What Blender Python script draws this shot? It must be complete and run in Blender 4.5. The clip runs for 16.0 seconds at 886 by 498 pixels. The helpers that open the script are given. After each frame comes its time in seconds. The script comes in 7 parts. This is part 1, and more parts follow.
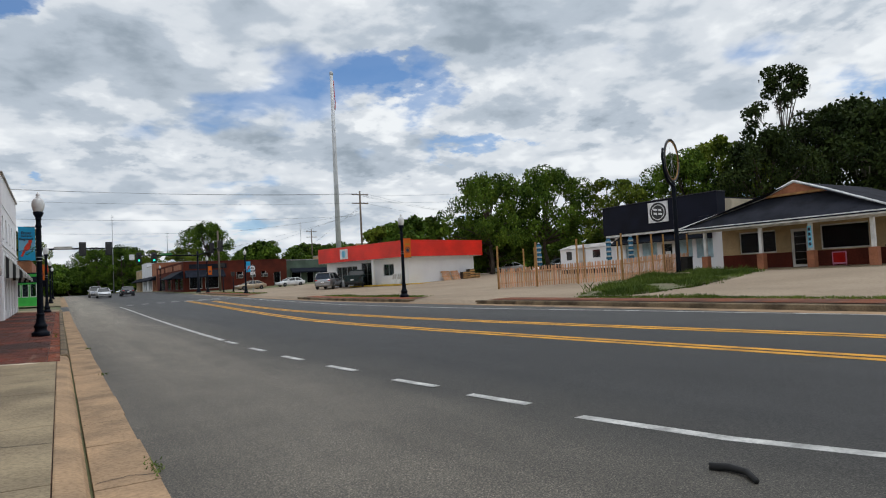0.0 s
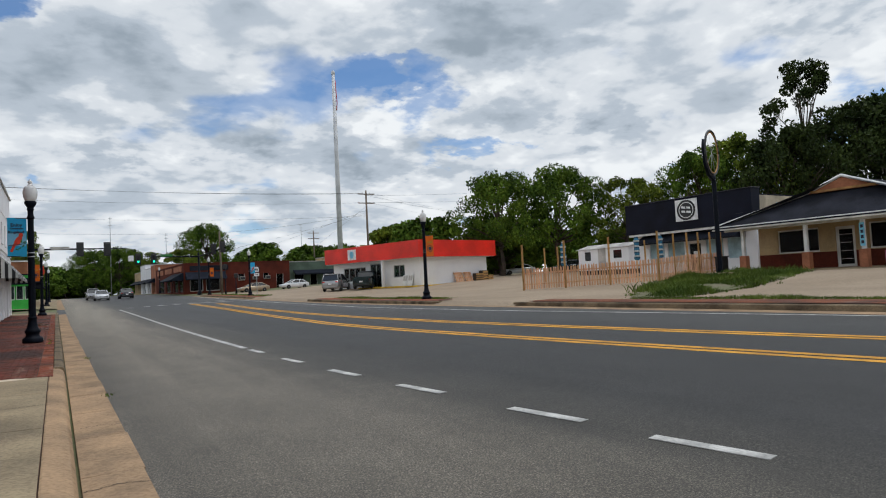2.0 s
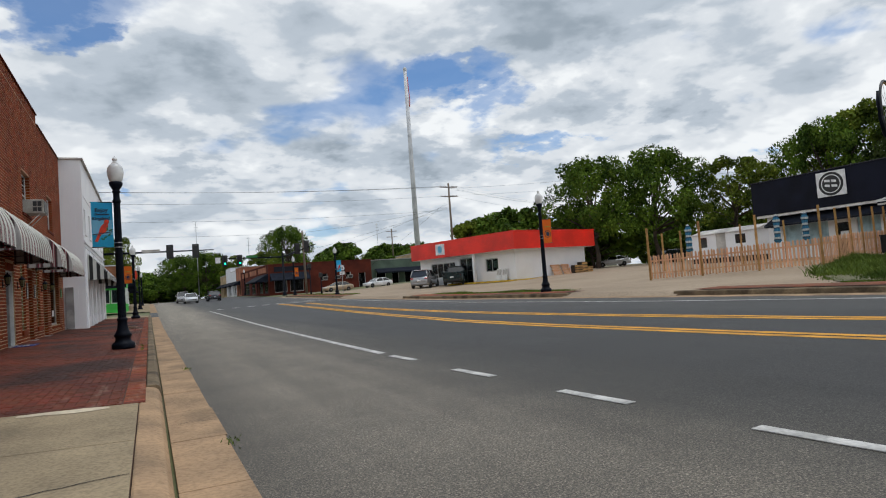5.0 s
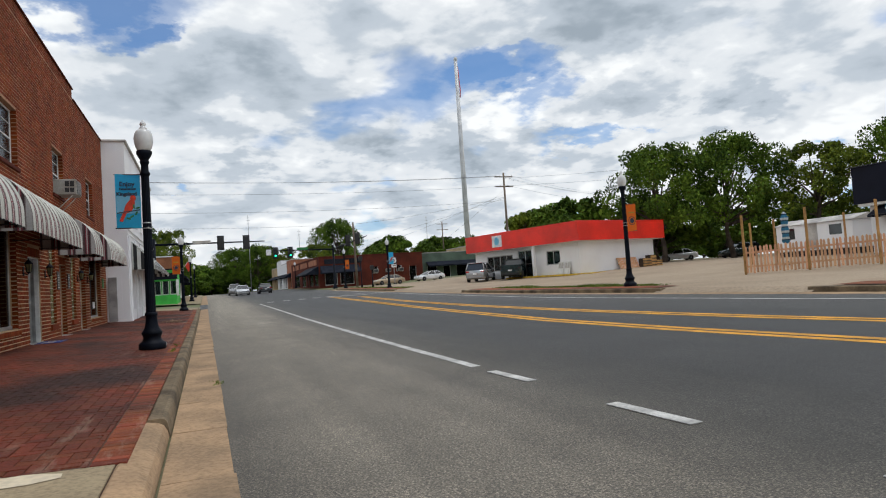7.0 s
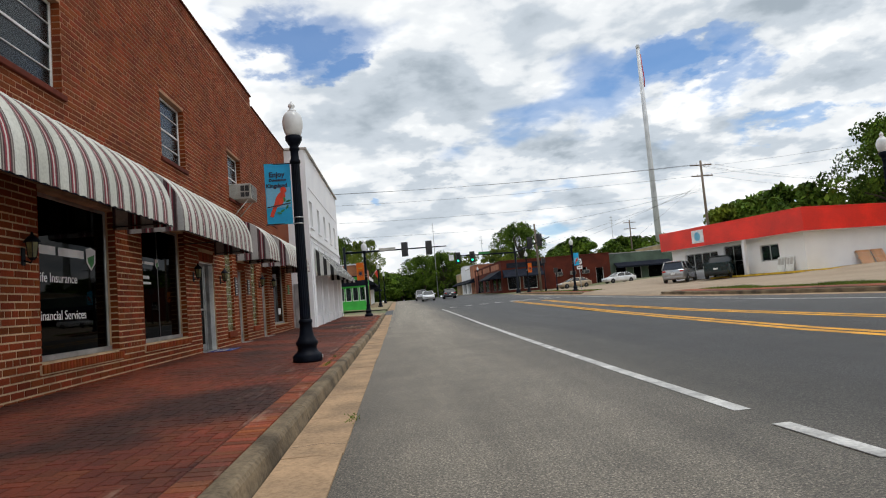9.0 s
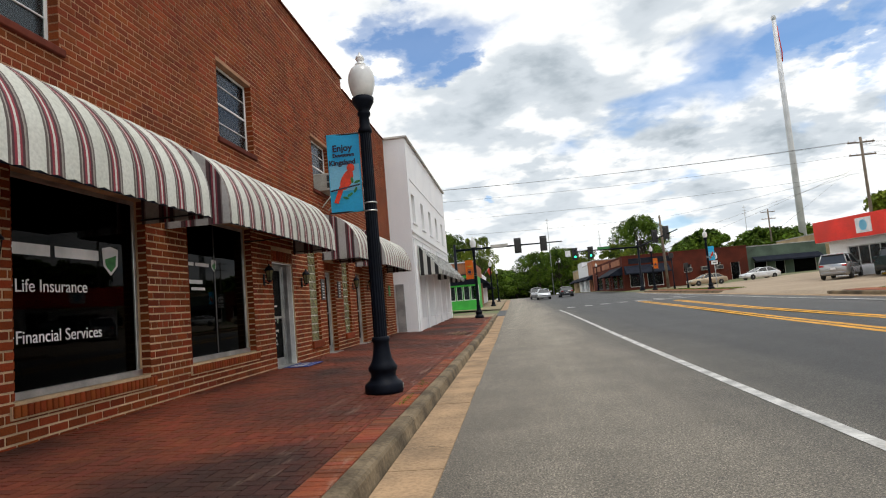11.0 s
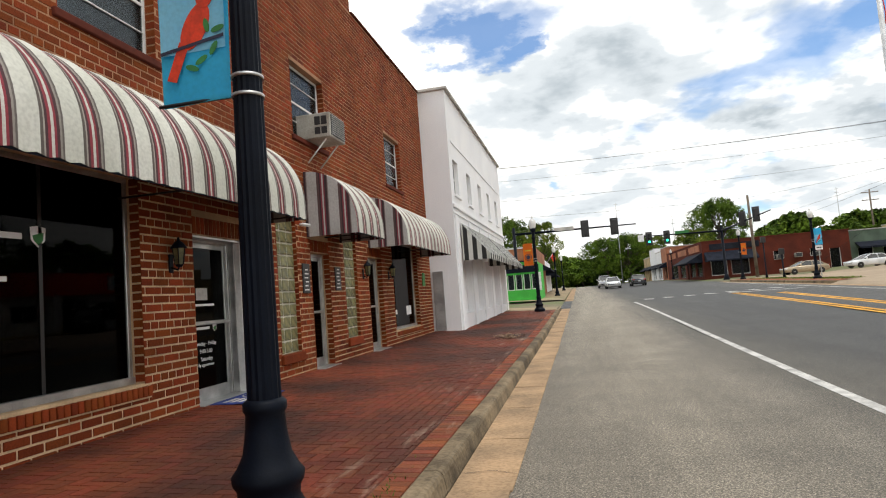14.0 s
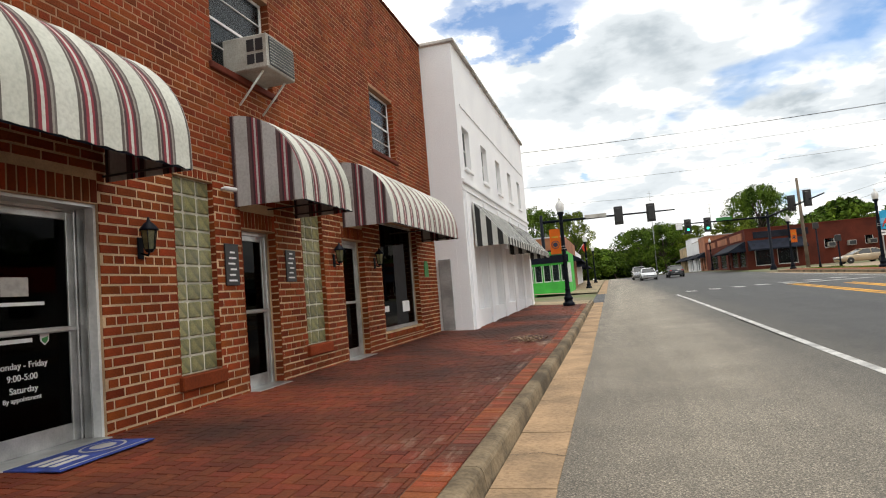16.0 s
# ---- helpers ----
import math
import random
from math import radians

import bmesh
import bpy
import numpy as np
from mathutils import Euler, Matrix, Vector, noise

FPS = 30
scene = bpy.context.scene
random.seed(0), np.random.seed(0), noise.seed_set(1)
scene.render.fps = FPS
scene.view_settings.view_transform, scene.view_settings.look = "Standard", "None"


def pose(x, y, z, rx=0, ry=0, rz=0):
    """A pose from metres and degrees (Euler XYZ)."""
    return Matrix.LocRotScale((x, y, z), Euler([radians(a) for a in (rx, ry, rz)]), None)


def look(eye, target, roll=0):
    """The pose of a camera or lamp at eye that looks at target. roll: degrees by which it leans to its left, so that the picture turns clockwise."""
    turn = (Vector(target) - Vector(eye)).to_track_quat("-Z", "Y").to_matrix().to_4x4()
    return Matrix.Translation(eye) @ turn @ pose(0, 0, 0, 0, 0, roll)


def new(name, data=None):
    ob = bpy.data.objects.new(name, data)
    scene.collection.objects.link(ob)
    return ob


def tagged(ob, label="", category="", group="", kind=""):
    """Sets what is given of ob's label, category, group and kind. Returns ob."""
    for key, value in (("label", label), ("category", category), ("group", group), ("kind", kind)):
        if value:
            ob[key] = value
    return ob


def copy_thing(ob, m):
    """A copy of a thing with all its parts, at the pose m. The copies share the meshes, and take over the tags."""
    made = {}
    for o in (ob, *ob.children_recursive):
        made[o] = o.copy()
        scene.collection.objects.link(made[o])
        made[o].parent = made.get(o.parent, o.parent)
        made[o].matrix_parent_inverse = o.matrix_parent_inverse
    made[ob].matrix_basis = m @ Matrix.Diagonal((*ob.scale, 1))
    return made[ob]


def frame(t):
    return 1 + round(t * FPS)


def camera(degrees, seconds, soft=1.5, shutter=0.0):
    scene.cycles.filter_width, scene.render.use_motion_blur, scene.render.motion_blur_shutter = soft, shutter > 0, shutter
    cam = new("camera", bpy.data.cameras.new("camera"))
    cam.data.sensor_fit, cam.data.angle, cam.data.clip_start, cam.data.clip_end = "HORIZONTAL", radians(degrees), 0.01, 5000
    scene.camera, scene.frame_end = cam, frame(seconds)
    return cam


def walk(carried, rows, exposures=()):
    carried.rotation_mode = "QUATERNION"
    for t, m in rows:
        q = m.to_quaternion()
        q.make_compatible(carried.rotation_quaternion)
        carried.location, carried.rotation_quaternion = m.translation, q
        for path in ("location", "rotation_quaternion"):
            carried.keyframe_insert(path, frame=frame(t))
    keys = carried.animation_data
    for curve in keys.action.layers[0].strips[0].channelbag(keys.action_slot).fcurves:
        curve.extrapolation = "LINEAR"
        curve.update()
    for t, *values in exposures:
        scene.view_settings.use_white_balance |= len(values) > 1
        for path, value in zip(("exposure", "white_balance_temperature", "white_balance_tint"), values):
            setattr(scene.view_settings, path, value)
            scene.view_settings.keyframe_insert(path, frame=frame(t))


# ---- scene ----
cam = camera(71.4, 16.0, soft=1.1)
PATH = [
    (0, (0.171, -0.528, 1.449), (1.23, 1.166, 1.536), -2.9),
    (0.5, (0.237, 0.213, 1.437), (1.283, 1.915, 1.528), -3.1),
    (1, (0.239, 0.913, 1.422), (1.286, 2.614, 1.516), -3.2),
    (1.5, (0.231, 1.56, 1.406), (1.284, 3.258, 1.501), -3.1),
    (2, (0.224, 2.245, 1.386), (1.289, 3.935, 1.482), -2.9),
    (2.5, (0.193, 2.958, 1.362), (1.255, 4.65, 1.464), -2.9),
    (3, (0.231, 3.732, 1.325), (1.27, 5.438, 1.427), -3.1),
    (3.5, (0.202, 4.444, 1.297), (1.21, 6.168, 1.404), -3.3),
    (4, (0.21, 5.161, 1.263), (1.181, 6.907, 1.369), -3.6),
    (4.5, (0.212, 5.864, 1.232), (1.143, 7.63, 1.337), -4.0),
    (5, (0.245, 6.548, 1.198), (1.111, 8.347, 1.302), -4.3),
    (7.5, (0.807, 10.305, 1.162), (1.436, 12.201, 1.266), -4.1),
    (8, (0.934, 11.008, 1.135), (1.402, 12.949, 1.258), -4.8),
    (8.5, (1.071, 11.543, 1.13), (1.392, 13.512, 1.268), -4.6),
    (9, (1.294, 12.227, 1.082), (1.451, 14.214, 1.238), -4.8),
    (9.5, (1.399, 12.723, 1.039), (1.416, 14.714, 1.219), -4.6),
    (12, (1.45, 17.014, 1.378), (1.168, 18.986, 1.552), -5.2),
    (12.5, (1.395, 17.799, 1.364), (1.078, 19.766, 1.539), -5.1),
    (13, (1.478, 18.452, 1.388), (1.122, 20.413, 1.554), -4.9),
    (13.5, (1.483, 19.252, 1.421), (1.086, 21.206, 1.578), -4.5),
    (14, (1.38, 20.124, 1.384), (0.962, 22.074, 1.537), -4.4),
    (14.5, (1.332, 20.892, 1.385), (0.888, 22.836, 1.535), -4.2),
    (15, (1.318, 21.731, 1.374), (0.853, 23.671, 1.518), -4.3),
    (15.5, (1.258, 22.578, 1.372), (0.773, 24.513, 1.511), -4.4),
    (16, (1.26, 23.447, 1.326), (0.746, 25.375, 1.465), -4.7),
]
EXPOSURES = [(0, -0.48, 6250, 10), (5, -0.44, 6300, 10), (7.5, -0.28, 6400, 10), (9, -0.18, 6500, 10), (12, 0.12, 6800, 10), (16, 0.26, 6950, 10)]
walk(cam, [(t, look(eye, target, roll)) for t, eye, target, roll in PATH], EXPOSURES)

# ---- light ----
SUN_EL, SUN_AZ = 72.0, 122.0
world = bpy.data.worlds.new("sky")
scene.world = world
world.use_nodes = True
wn, wl = world.node_tree.nodes, world.node_tree.links
wn.clear()


def wnode(kind, **values):
    n = wn.new(kind)
    for i, v in values.get("ins", {}).items():
        n.inputs[i].default_value = v
    return n


def wmath(op, a, b=None):
    n = wn.new("ShaderNodeMath")
    n.operation = op
    for i, v in enumerate((a, b)):
        if v is None:
            continue
        if isinstance(v, (int, float)):
            n.inputs[i].default_value = v
        else:
            wl.new(v, n.inputs[i])
    return n.outputs[0]


def wramp(value, stops):
    n = wn.new("ShaderNodeValToRGB")
    n.color_ramp.interpolation = "EASE"
    while len(n.color_ramp.elements) < len(stops):
        n.color_ramp.elements.new(0.5)
    for e, (p, c) in zip(n.color_ramp.elements, stops):
        e.position = p
        e.color = (c, c, c, 1) if isinstance(c, (int, float)) else (*c, 1)
    wl.new(value, n.inputs[0])
    return n.outputs[0]


sky = wn.new("ShaderNodeTexSky")
sky.sky_type, sky.sun_disc = "NISHITA", False
sky.sun_elevation, sky.sun_rotation = radians(SUN_EL), radians(SUN_AZ)
sky.air_density, sky.dust_density, sky.ozone_density = 1.0, 0.6, 2.5
tc = wn.new("ShaderNodeTexCoord")
sep = wn.new("ShaderNodeSeparateXYZ")
wl.new(tc.outputs["Generated"], sep.inputs[0])
up = wmath("ADD", wmath("MAXIMUM", sep.outputs[2], 0.0), 0.27)
comb = wn.new("ShaderNodeCombineXYZ")
wl.new(wmath("DIVIDE", sep.outputs[0], up), comb.inputs[0]), wl.new(wmath("DIVIDE", sep.outputs[1], up), comb.inputs[1])
wl.new(wmath("MULTIPLY", sep.outputs[2], 1.4), comb.inputs[2])


def cloud_noise(offset, scale, detail, rough, distort=0.0):
    mp = wn.new("ShaderNodeMapping")
    mp.inputs["Location"].default_value = offset
    wl.new(comb.outputs[0], mp.inputs[0])
    n = wn.new("ShaderNodeTexNoise")
    n.inputs["Scale"].default_value, n.inputs["Detail"].default_value, n.inputs["Roughness"].default_value = scale, detail, rough
    n.inputs["Distortion"].default_value = distort
    wl.new(mp.outputs[0], n.inputs["Vector"])
    return n.outputs[0]


# heaped cloud: broad grey bellies and blue gaps by azimuth and elevation (degrees, half-widths, strength), their outlines
# broken up by noise, with white crowns where the heaps end above
BELLIES = ((37.4, 22.3, 12.6, 3.4, 1.0), (5.1, 17.6, 10.6, 4.2, 0.95), (14.4, 21.9, 7.0, 3.5, 0.6), (4.5, 12.0, 3.4, 1.6, 0.7), (13.5, 13.7, 6.5, 1.7, 0.7),
           (27.1, 11.3, 6.6, 2.3, 0.95), (24.1, 14.2, 2.6, 2.0, 0.7), (38.4, 14.7, 6.7, 1.8, 0.6), (47.1, 13.4, 3.8, 1.5, 0.7), (65.8, 18.6, 5.5, 1.8, 0.7),
           (14.8, 8.3, 7.0, 1.5, 0.4), (-3.9, 9.3, 4.0, 1.4, 0.5), (57.1, 15.6, 6.5, 4.0, 0.3))
GAPS = ((28.1, 19.0, 5.8, 1.9, 1.0), (-3.3, 21.5, 2.3, 1.6, 0.9), (35.9, 11.8, 4.2, 1.4, 0.8), (-3.8, 10.5, 1.4, 1.0, 0.7), (49.6, 8.0, 4.2, 1.1, 0.7),
        (-9.5, 23.3, 5.5, 1.8, 0.9), (31.7, 16.4, 2.6, 2.5, 0.5), (66.0, 11.0, 3.0, 2.5, 0.5))
CX, CY = 3.1, 1.7


def billow(lift):
    """Rounded heaps: a soft cell pattern, its cells bent by noise, mixed with plain noise."""
    mp, vo = wn.new("ShaderNodeMapping"), wn.new("ShaderNodeTexVoronoi")
    mp.inputs["Location"].default_value = (CX, CY, lift)
    wl.new(comb.outputs[0], mp.inputs[0])
    bend, addv = wn.new("ShaderNodeTexNoise"), wn.new("ShaderNodeVectorMath")
    bend.inputs["Scale"].default_value, bend.inputs["Detail"].default_value = 4.0, 3.0
    wl.new(mp.outputs[0], bend.inputs["Vector"])
    addv.operation = "MULTIPLY_ADD"
    wl.new(bend.outputs["Color"], addv.inputs[0]), wl.new(mp.outputs[0], addv.inputs[2])
    addv.inputs[1].default_value = (0.28, 0.28, 0.28)
    vo.feature, vo.normalize = "SMOOTH_F1", True
    vo.inputs["Scale"].default_value, vo.inputs["Detail"].default_value, vo.inputs["Roughness"].default_value, vo.inputs["Smoothness"].default_value = 3.4, 3.0, 0.5, 0.4
    wl.new(addv.outputs[0], vo.inputs["Vector"])
    return wmath("ADD", wmath("MULTIPLY", wmath("SUBTRACT", 1.0, vo.outputs["Distance"]), 0.45), wmath("MULTIPLY", cloud_noise((CX, CY, lift), 3.2, 6.0, 0.48, 0.2), 0.62))


body = billow(0.0)
above = billow(0.07)
broad = cloud_noise((CX + 4.0, CY + 9.0, 0.0), 1.3, 2.0, 0.5)
warp = cloud_noise((CX + 8.0, CY - 3.0, 0.4), 6.5, 5.0, 0.6)
warp_up = cloud_noise((CX - 5.0, CY + 6.0, 0.9), 6.5, 5.0, 0.6)
DEG = 57.2958
azim = wmath("ADD", wmath("MULTIPLY", wmath("ARCTAN2", sep.outputs[0], sep.outputs[1]), DEG), wmath("MULTIPLY", wmath("SUBTRACT", warp, 0.5), 14.0))
elev = wmath("ADD", wmath("MULTIPLY", wmath("ARCSINE", sep.outputs[2]), DEG), wmath("MULTIPLY", wmath("SUBTRACT", warp_up, 0.5), 9.0))


def heaps(table):
    total = None
    for az_, el_, wa_, we_, k_ in table:
        u = wmath("DIVIDE", wmath("SUBTRACT", azim, az_), wa_)
        v = wmath("DIVIDE", wmath("SUBTRACT", elev, el_), we_)
        d = wmath("ADD", wmath("MULTIPLY", u, u), wmath("MULTIPLY", v, v))
        one = wmath("MULTIPLY", wmath("POWER", 2.718, wmath("MULTIPLY", d, -0.9)), k_)
        total = one if total is None else wmath("MAXIMUM", total, one)
    return total


puff = wmath("SUBTRACT", above, body)
gap = wmath("ADD", heaps(GAPS), wmath("MULTIPLY", wmath("SUBTRACT", 0.63, body), 3.4))
gap = wmath("ADD", gap, wmath("MULTIPLY", wmath("SUBTRACT", 0.45, broad), 2.6))
# gaps between the heaps, widened towards the unseen zenith to dim the ground light
gap = wmath("ADD", gap, wmath("MULTIPLY", wmath("MAXIMUM", wmath("SUBTRACT", sep.outputs[2], 0.50), 0.0), 1.1))
cover = wramp(gap, [(0.24, 1.0), (0.60, 0.30), (0.95, 0.06)])
belly = wmath("ADD", wmath("MULTIPLY", heaps(BELLIES), 0.55), wmath("MULTIPLY", wmath("SUBTRACT", above, 0.60), 0.9))
belly = wmath("ADD", wmath("ADD", belly, wmath("ADD", 0.13, wmath("MULTIPLY", wmath("MAXIMUM", wmath("SUBTRACT", 0.22, sep.outputs[2]), 0.0), 0.5))), wmath("MULTIPLY", puff, 1.9))
shade = wramp(belly, [(0.06, (1.24, 1.26, 1.25)), (0.25, (0.99, 1.03, 1.06)), (0.46, (0.68, 0.755, 0.83)), (0.82, (0.43, 0.505, 0.575))])
blue = wn.new("ShaderNodeMixRGB")
blue.blend_type = "MULTIPLY"
blue.inputs[0].default_value = 1.0
wl.new(sky.outputs[0], blue.inputs[1])
blue.inputs[2].default_value = (0.105, 0.138, 0.165, 1)
over = wn.new("ShaderNodeMixRGB")
wl.new(cover, over.inputs[0]), wl.new(blue.outputs[0], over.inputs[1]), wl.new(shade, over.inputs[2])
bg, wout = wn.new("ShaderNodeBackground"), wn.new("ShaderNodeOutputWorld")
bg.inputs[1].default_value = 1.0
wl.new(over.outputs[0], bg.inputs[0]), wl.new(bg.outputs[0], wout.inputs[0])
sun = new("sun", bpy.data.lights.new("sun", "SUN"))
sun.data.energy, sun.data.angle, sun.data.color = 1.6, radians(20), (1.0, 0.97, 0.92)
_el, _az = radians(SUN_EL), radians(SUN_AZ)
sun.matrix_world = look((0, 0, 60), (-math.sin(_az) * math.cos(_el) * 10, -math.cos(_az) * math.cos(_el) * 10, 60 - 10 * math.sin(_el)))

# ---- materials ----


def mat(name, color, rough=0.7, vary=0.25, scale=3.0, fine=60.0, bump=0.15, metal=0.0, per=0.0, tint=None, spec=0.5, grain=(0.55, 1.1)):
    """A plain surface: broad stains, fine grain, relief; per: how far separate pieces differ; tint: a second colour of the stains."""
    m = bpy.data.materials.new(name)
    m.use_nodes = True
    nt, n, l = m.node_tree, m.node_tree.nodes, m.node_tree.links
    b = n["Principled BSDF"]
    b.inputs["Roughness"].default_value, b.inputs["Metallic"].default_value = rough, metal
    b.inputs["Specular IOR Level"].default_value = spec
    co = n.new("ShaderNodeTexCoord")
    big, small = n.new("ShaderNodeTexNoise"), n.new("ShaderNodeTexNoise")
    for t, s, d in ((big, scale, 6.0), (small, fine, 4.0)):
        t.inputs["Scale"].default_value, t.inputs["Detail"].default_value = s, d
        l.new(co.outputs["Object"], t.inputs["Vector"])
    other = tint or tuple(c * (1 - vary) * 0.8 for c in color)
    r = n.new("ShaderNodeValToRGB")
    r.color_ramp.elements[0].position, r.color_ramp.elements[1].position = 0.36, 0.62
    r.color_ramp.elements[0].color, r.color_ramp.elements[1].color = (*other, 1), (*color, 1)
    l.new(big.outputs[0], r.inputs[0])
    g = n.new("ShaderNodeMixRGB")
    g.blend_type = "MULTIPLY"
    g.inputs[0].default_value = min(1.0, vary * 1.6)
    gr = n.new("ShaderNodeValToRGB")
    gr.color_ramp.elements[0].position, gr.color_ramp.elements[1].position = 0.3, 0.6
    gr.color_ramp.elements[0].color, gr.color_ramp.elements[1].color = (*[grain[0]] * 3, 1), (*[grain[1]] * 3, 1)
    l.new(small.outputs[0], gr.inputs[0]), l.new(r.outputs[0], g.inputs[1]), l.new(gr.outputs[0], g.inputs[2])
    out = g.outputs[0]
    if per:
        info, geo = n.new("ShaderNodeObjectInfo"), n.new("ShaderNodeNewGeometry")
        add = n.new("ShaderNodeMath")
        add.operation = "ADD"
        l.new(info.outputs["Random"], add.inputs[0]), l.new(geo.outputs["Random Per Island"], add.inputs[1])
        fr = n.new("ShaderNodeMath")
        fr.operation = "FRACT"
        l.new(add.outputs[0], fr.inputs[0])
        hs = n.new("ShaderNodeHueSaturation")
        vr, hr = n.new("ShaderNodeMapRange"), n.new("ShaderNodeMapRange")
        vr.inputs[3].default_value, vr.inputs[4].default_value = 1 - per, 1 + per * 0.7
        hr.inputs[3].default_value, hr.inputs[4].default_value = 0.5 - per * 0.02, 0.5 + per * 0.03
        l.new(fr.outputs[0], vr.inputs[0]), l.new(vr.outputs[0], hs.inputs["Value"])
        w = n.new("ShaderNodeMath")
        w.operation = "PINGPONG"
        l.new(fr.outputs[0], w.inputs[0])
        w.inputs[1].default_value = 0.23
        sc = n.new("ShaderNodeMath")
        sc.operation = "MULTIPLY"
        l.new(w.outputs[0], sc.inputs[0])
        sc.inputs[1].default_value = 4.3
        l.new(sc.outputs[0], hr.inputs[0]), l.new(hr.outputs[0], hs.inputs["Hue"])
        l.new(out, hs.inputs["Color"])
        out = hs.outputs[0]
    l.new(out, b.inputs["Base Color"])
    if bump:
        bp = n.new("ShaderNodeBump")
        bp.inputs["Strength"].default_value, bp.inputs["Distance"].default_value = bump, 0.02
        l.new(small.outputs[0], bp.inputs["Height"]), l.new(bp.outputs[0], b.inputs["Normal"])
    return m


def glass(name, tint=(0.25, 0.27, 0.28), ior=1.22, rough=0.015):
    m = bpy.data.materials.new(name)
    m.use_nodes = True
    n, l = m.node_tree.nodes, m.node_tree.links
    n.clear()
    o, mx, tr, gl, fr = (n.new("ShaderNode" + k) for k in ("OutputMaterial", "MixShader", "BsdfTransparent", "BsdfGlossy", "Fresnel"))
    tr.inputs[0].default_value = (*tint, 1)
    gl.inputs["Roughness"].default_value = rough
    fr.inputs[0].default_value = ior
    l.new(fr.outputs[0], mx.inputs[0]), l.new(tr.outputs[0], mx.inputs[1]), l.new(gl.outputs[0], mx.inputs[2]), l.new(mx.outputs[0], o.inputs[0])
    return m


def glow(name, color, strength):
    m = bpy.data.materials.new(name)
    m.use_nodes = True
    b = m.node_tree.nodes["Principled BSDF"]
    b.inputs["Base Color"].default_value = (*color, 1)
    b.inputs["Emission Color"].default_value = (*color, 1)
    b.inputs["Emission Strength"].default_value = strength
    return m


def striped(name, period, bands, axis=1, rough=0.75):
    """Woven cloth with stripes across one axis: bands of (start in the period, colour)."""
    m = mat(name, (0.62, 0.62, 0.585), rough, 0.22, 1.1, 30.0, 0.12, tint=(0.47, 0.475, 0.43))
    n, l = m.node_tree.nodes, m.node_tree.links
    b = n["Principled BSDF"]
    src = b.inputs["Base Color"].links[0].from_socket
    co, sp = n.new("ShaderNodeTexCoord"), n.new("ShaderNodeSeparateXYZ")
    l.new(co.outputs["Object"], sp.inputs[0])
    dv, fr = n.new("ShaderNodeMath"), n.new("ShaderNodeMath")
    dv.operation, fr.operation = "DIVIDE", "FRACT"
    dv.inputs[1].default_value = period
    l.new(sp.outputs[axis], dv.inputs[0]), l.new(dv.outputs[0], fr.inputs[0])
    r = n.new("ShaderNodeValToRGB")
    r.color_ramp.interpolation = "CONSTANT"
    while len(r.color_ramp.elements) < len(bands):
        r.color_ramp.elements.new(0.5)
    for e, (p, c) in zip(r.color_ramp.elements, bands):
        e.position, e.color = p, (*c, 1)
    l.new(fr.outputs[0], r.inputs[0])
    mul = n.new("ShaderNodeMixRGB")
    mul.blend_type = "MULTIPLY"
    mul.inputs[0].default_value = 1.0
    l.new(src, mul.inputs[1]), l.new(r.outputs[0], mul.inputs[2]), l.new(mul.outputs[0], b.inputs["Base Color"])
    return m


def leafy(name, color, dark):
    m = mat(name, color, 0.7, 0.3, 0.35, 6.0, 0.0, per=0.45, tint=dark, spec=0.08)
    b = m.node_tree.nodes["Principled BSDF"]
    b.inputs["Subsurface Weight"].default_value = 0.0
    return m


def cloth(name, color, tint):
    """Thin printed cloth that lets some daylight through."""
    m = mat(name, color, 0.6, 0.12, 2.0, 40.0, 0.05, tint=tint)
    n, l = m.node_tree.nodes, m.node_tree.links
    b, o = n["Principled BSDF"], n["Material Output"]
    tr, mx = n.new("ShaderNodeBsdfTranslucent"), n.new("ShaderNodeMixShader")
    l.new(b.inputs["Base Color"].links[0].from_socket, tr.inputs[0])
    mx.inputs[0].default_value = 0.5
    l.new(b.outputs[0], mx.inputs[1]), l.new(tr.outputs[0], mx.inputs[2]), l.new(mx.outputs[0], o.inputs[0])
    return m


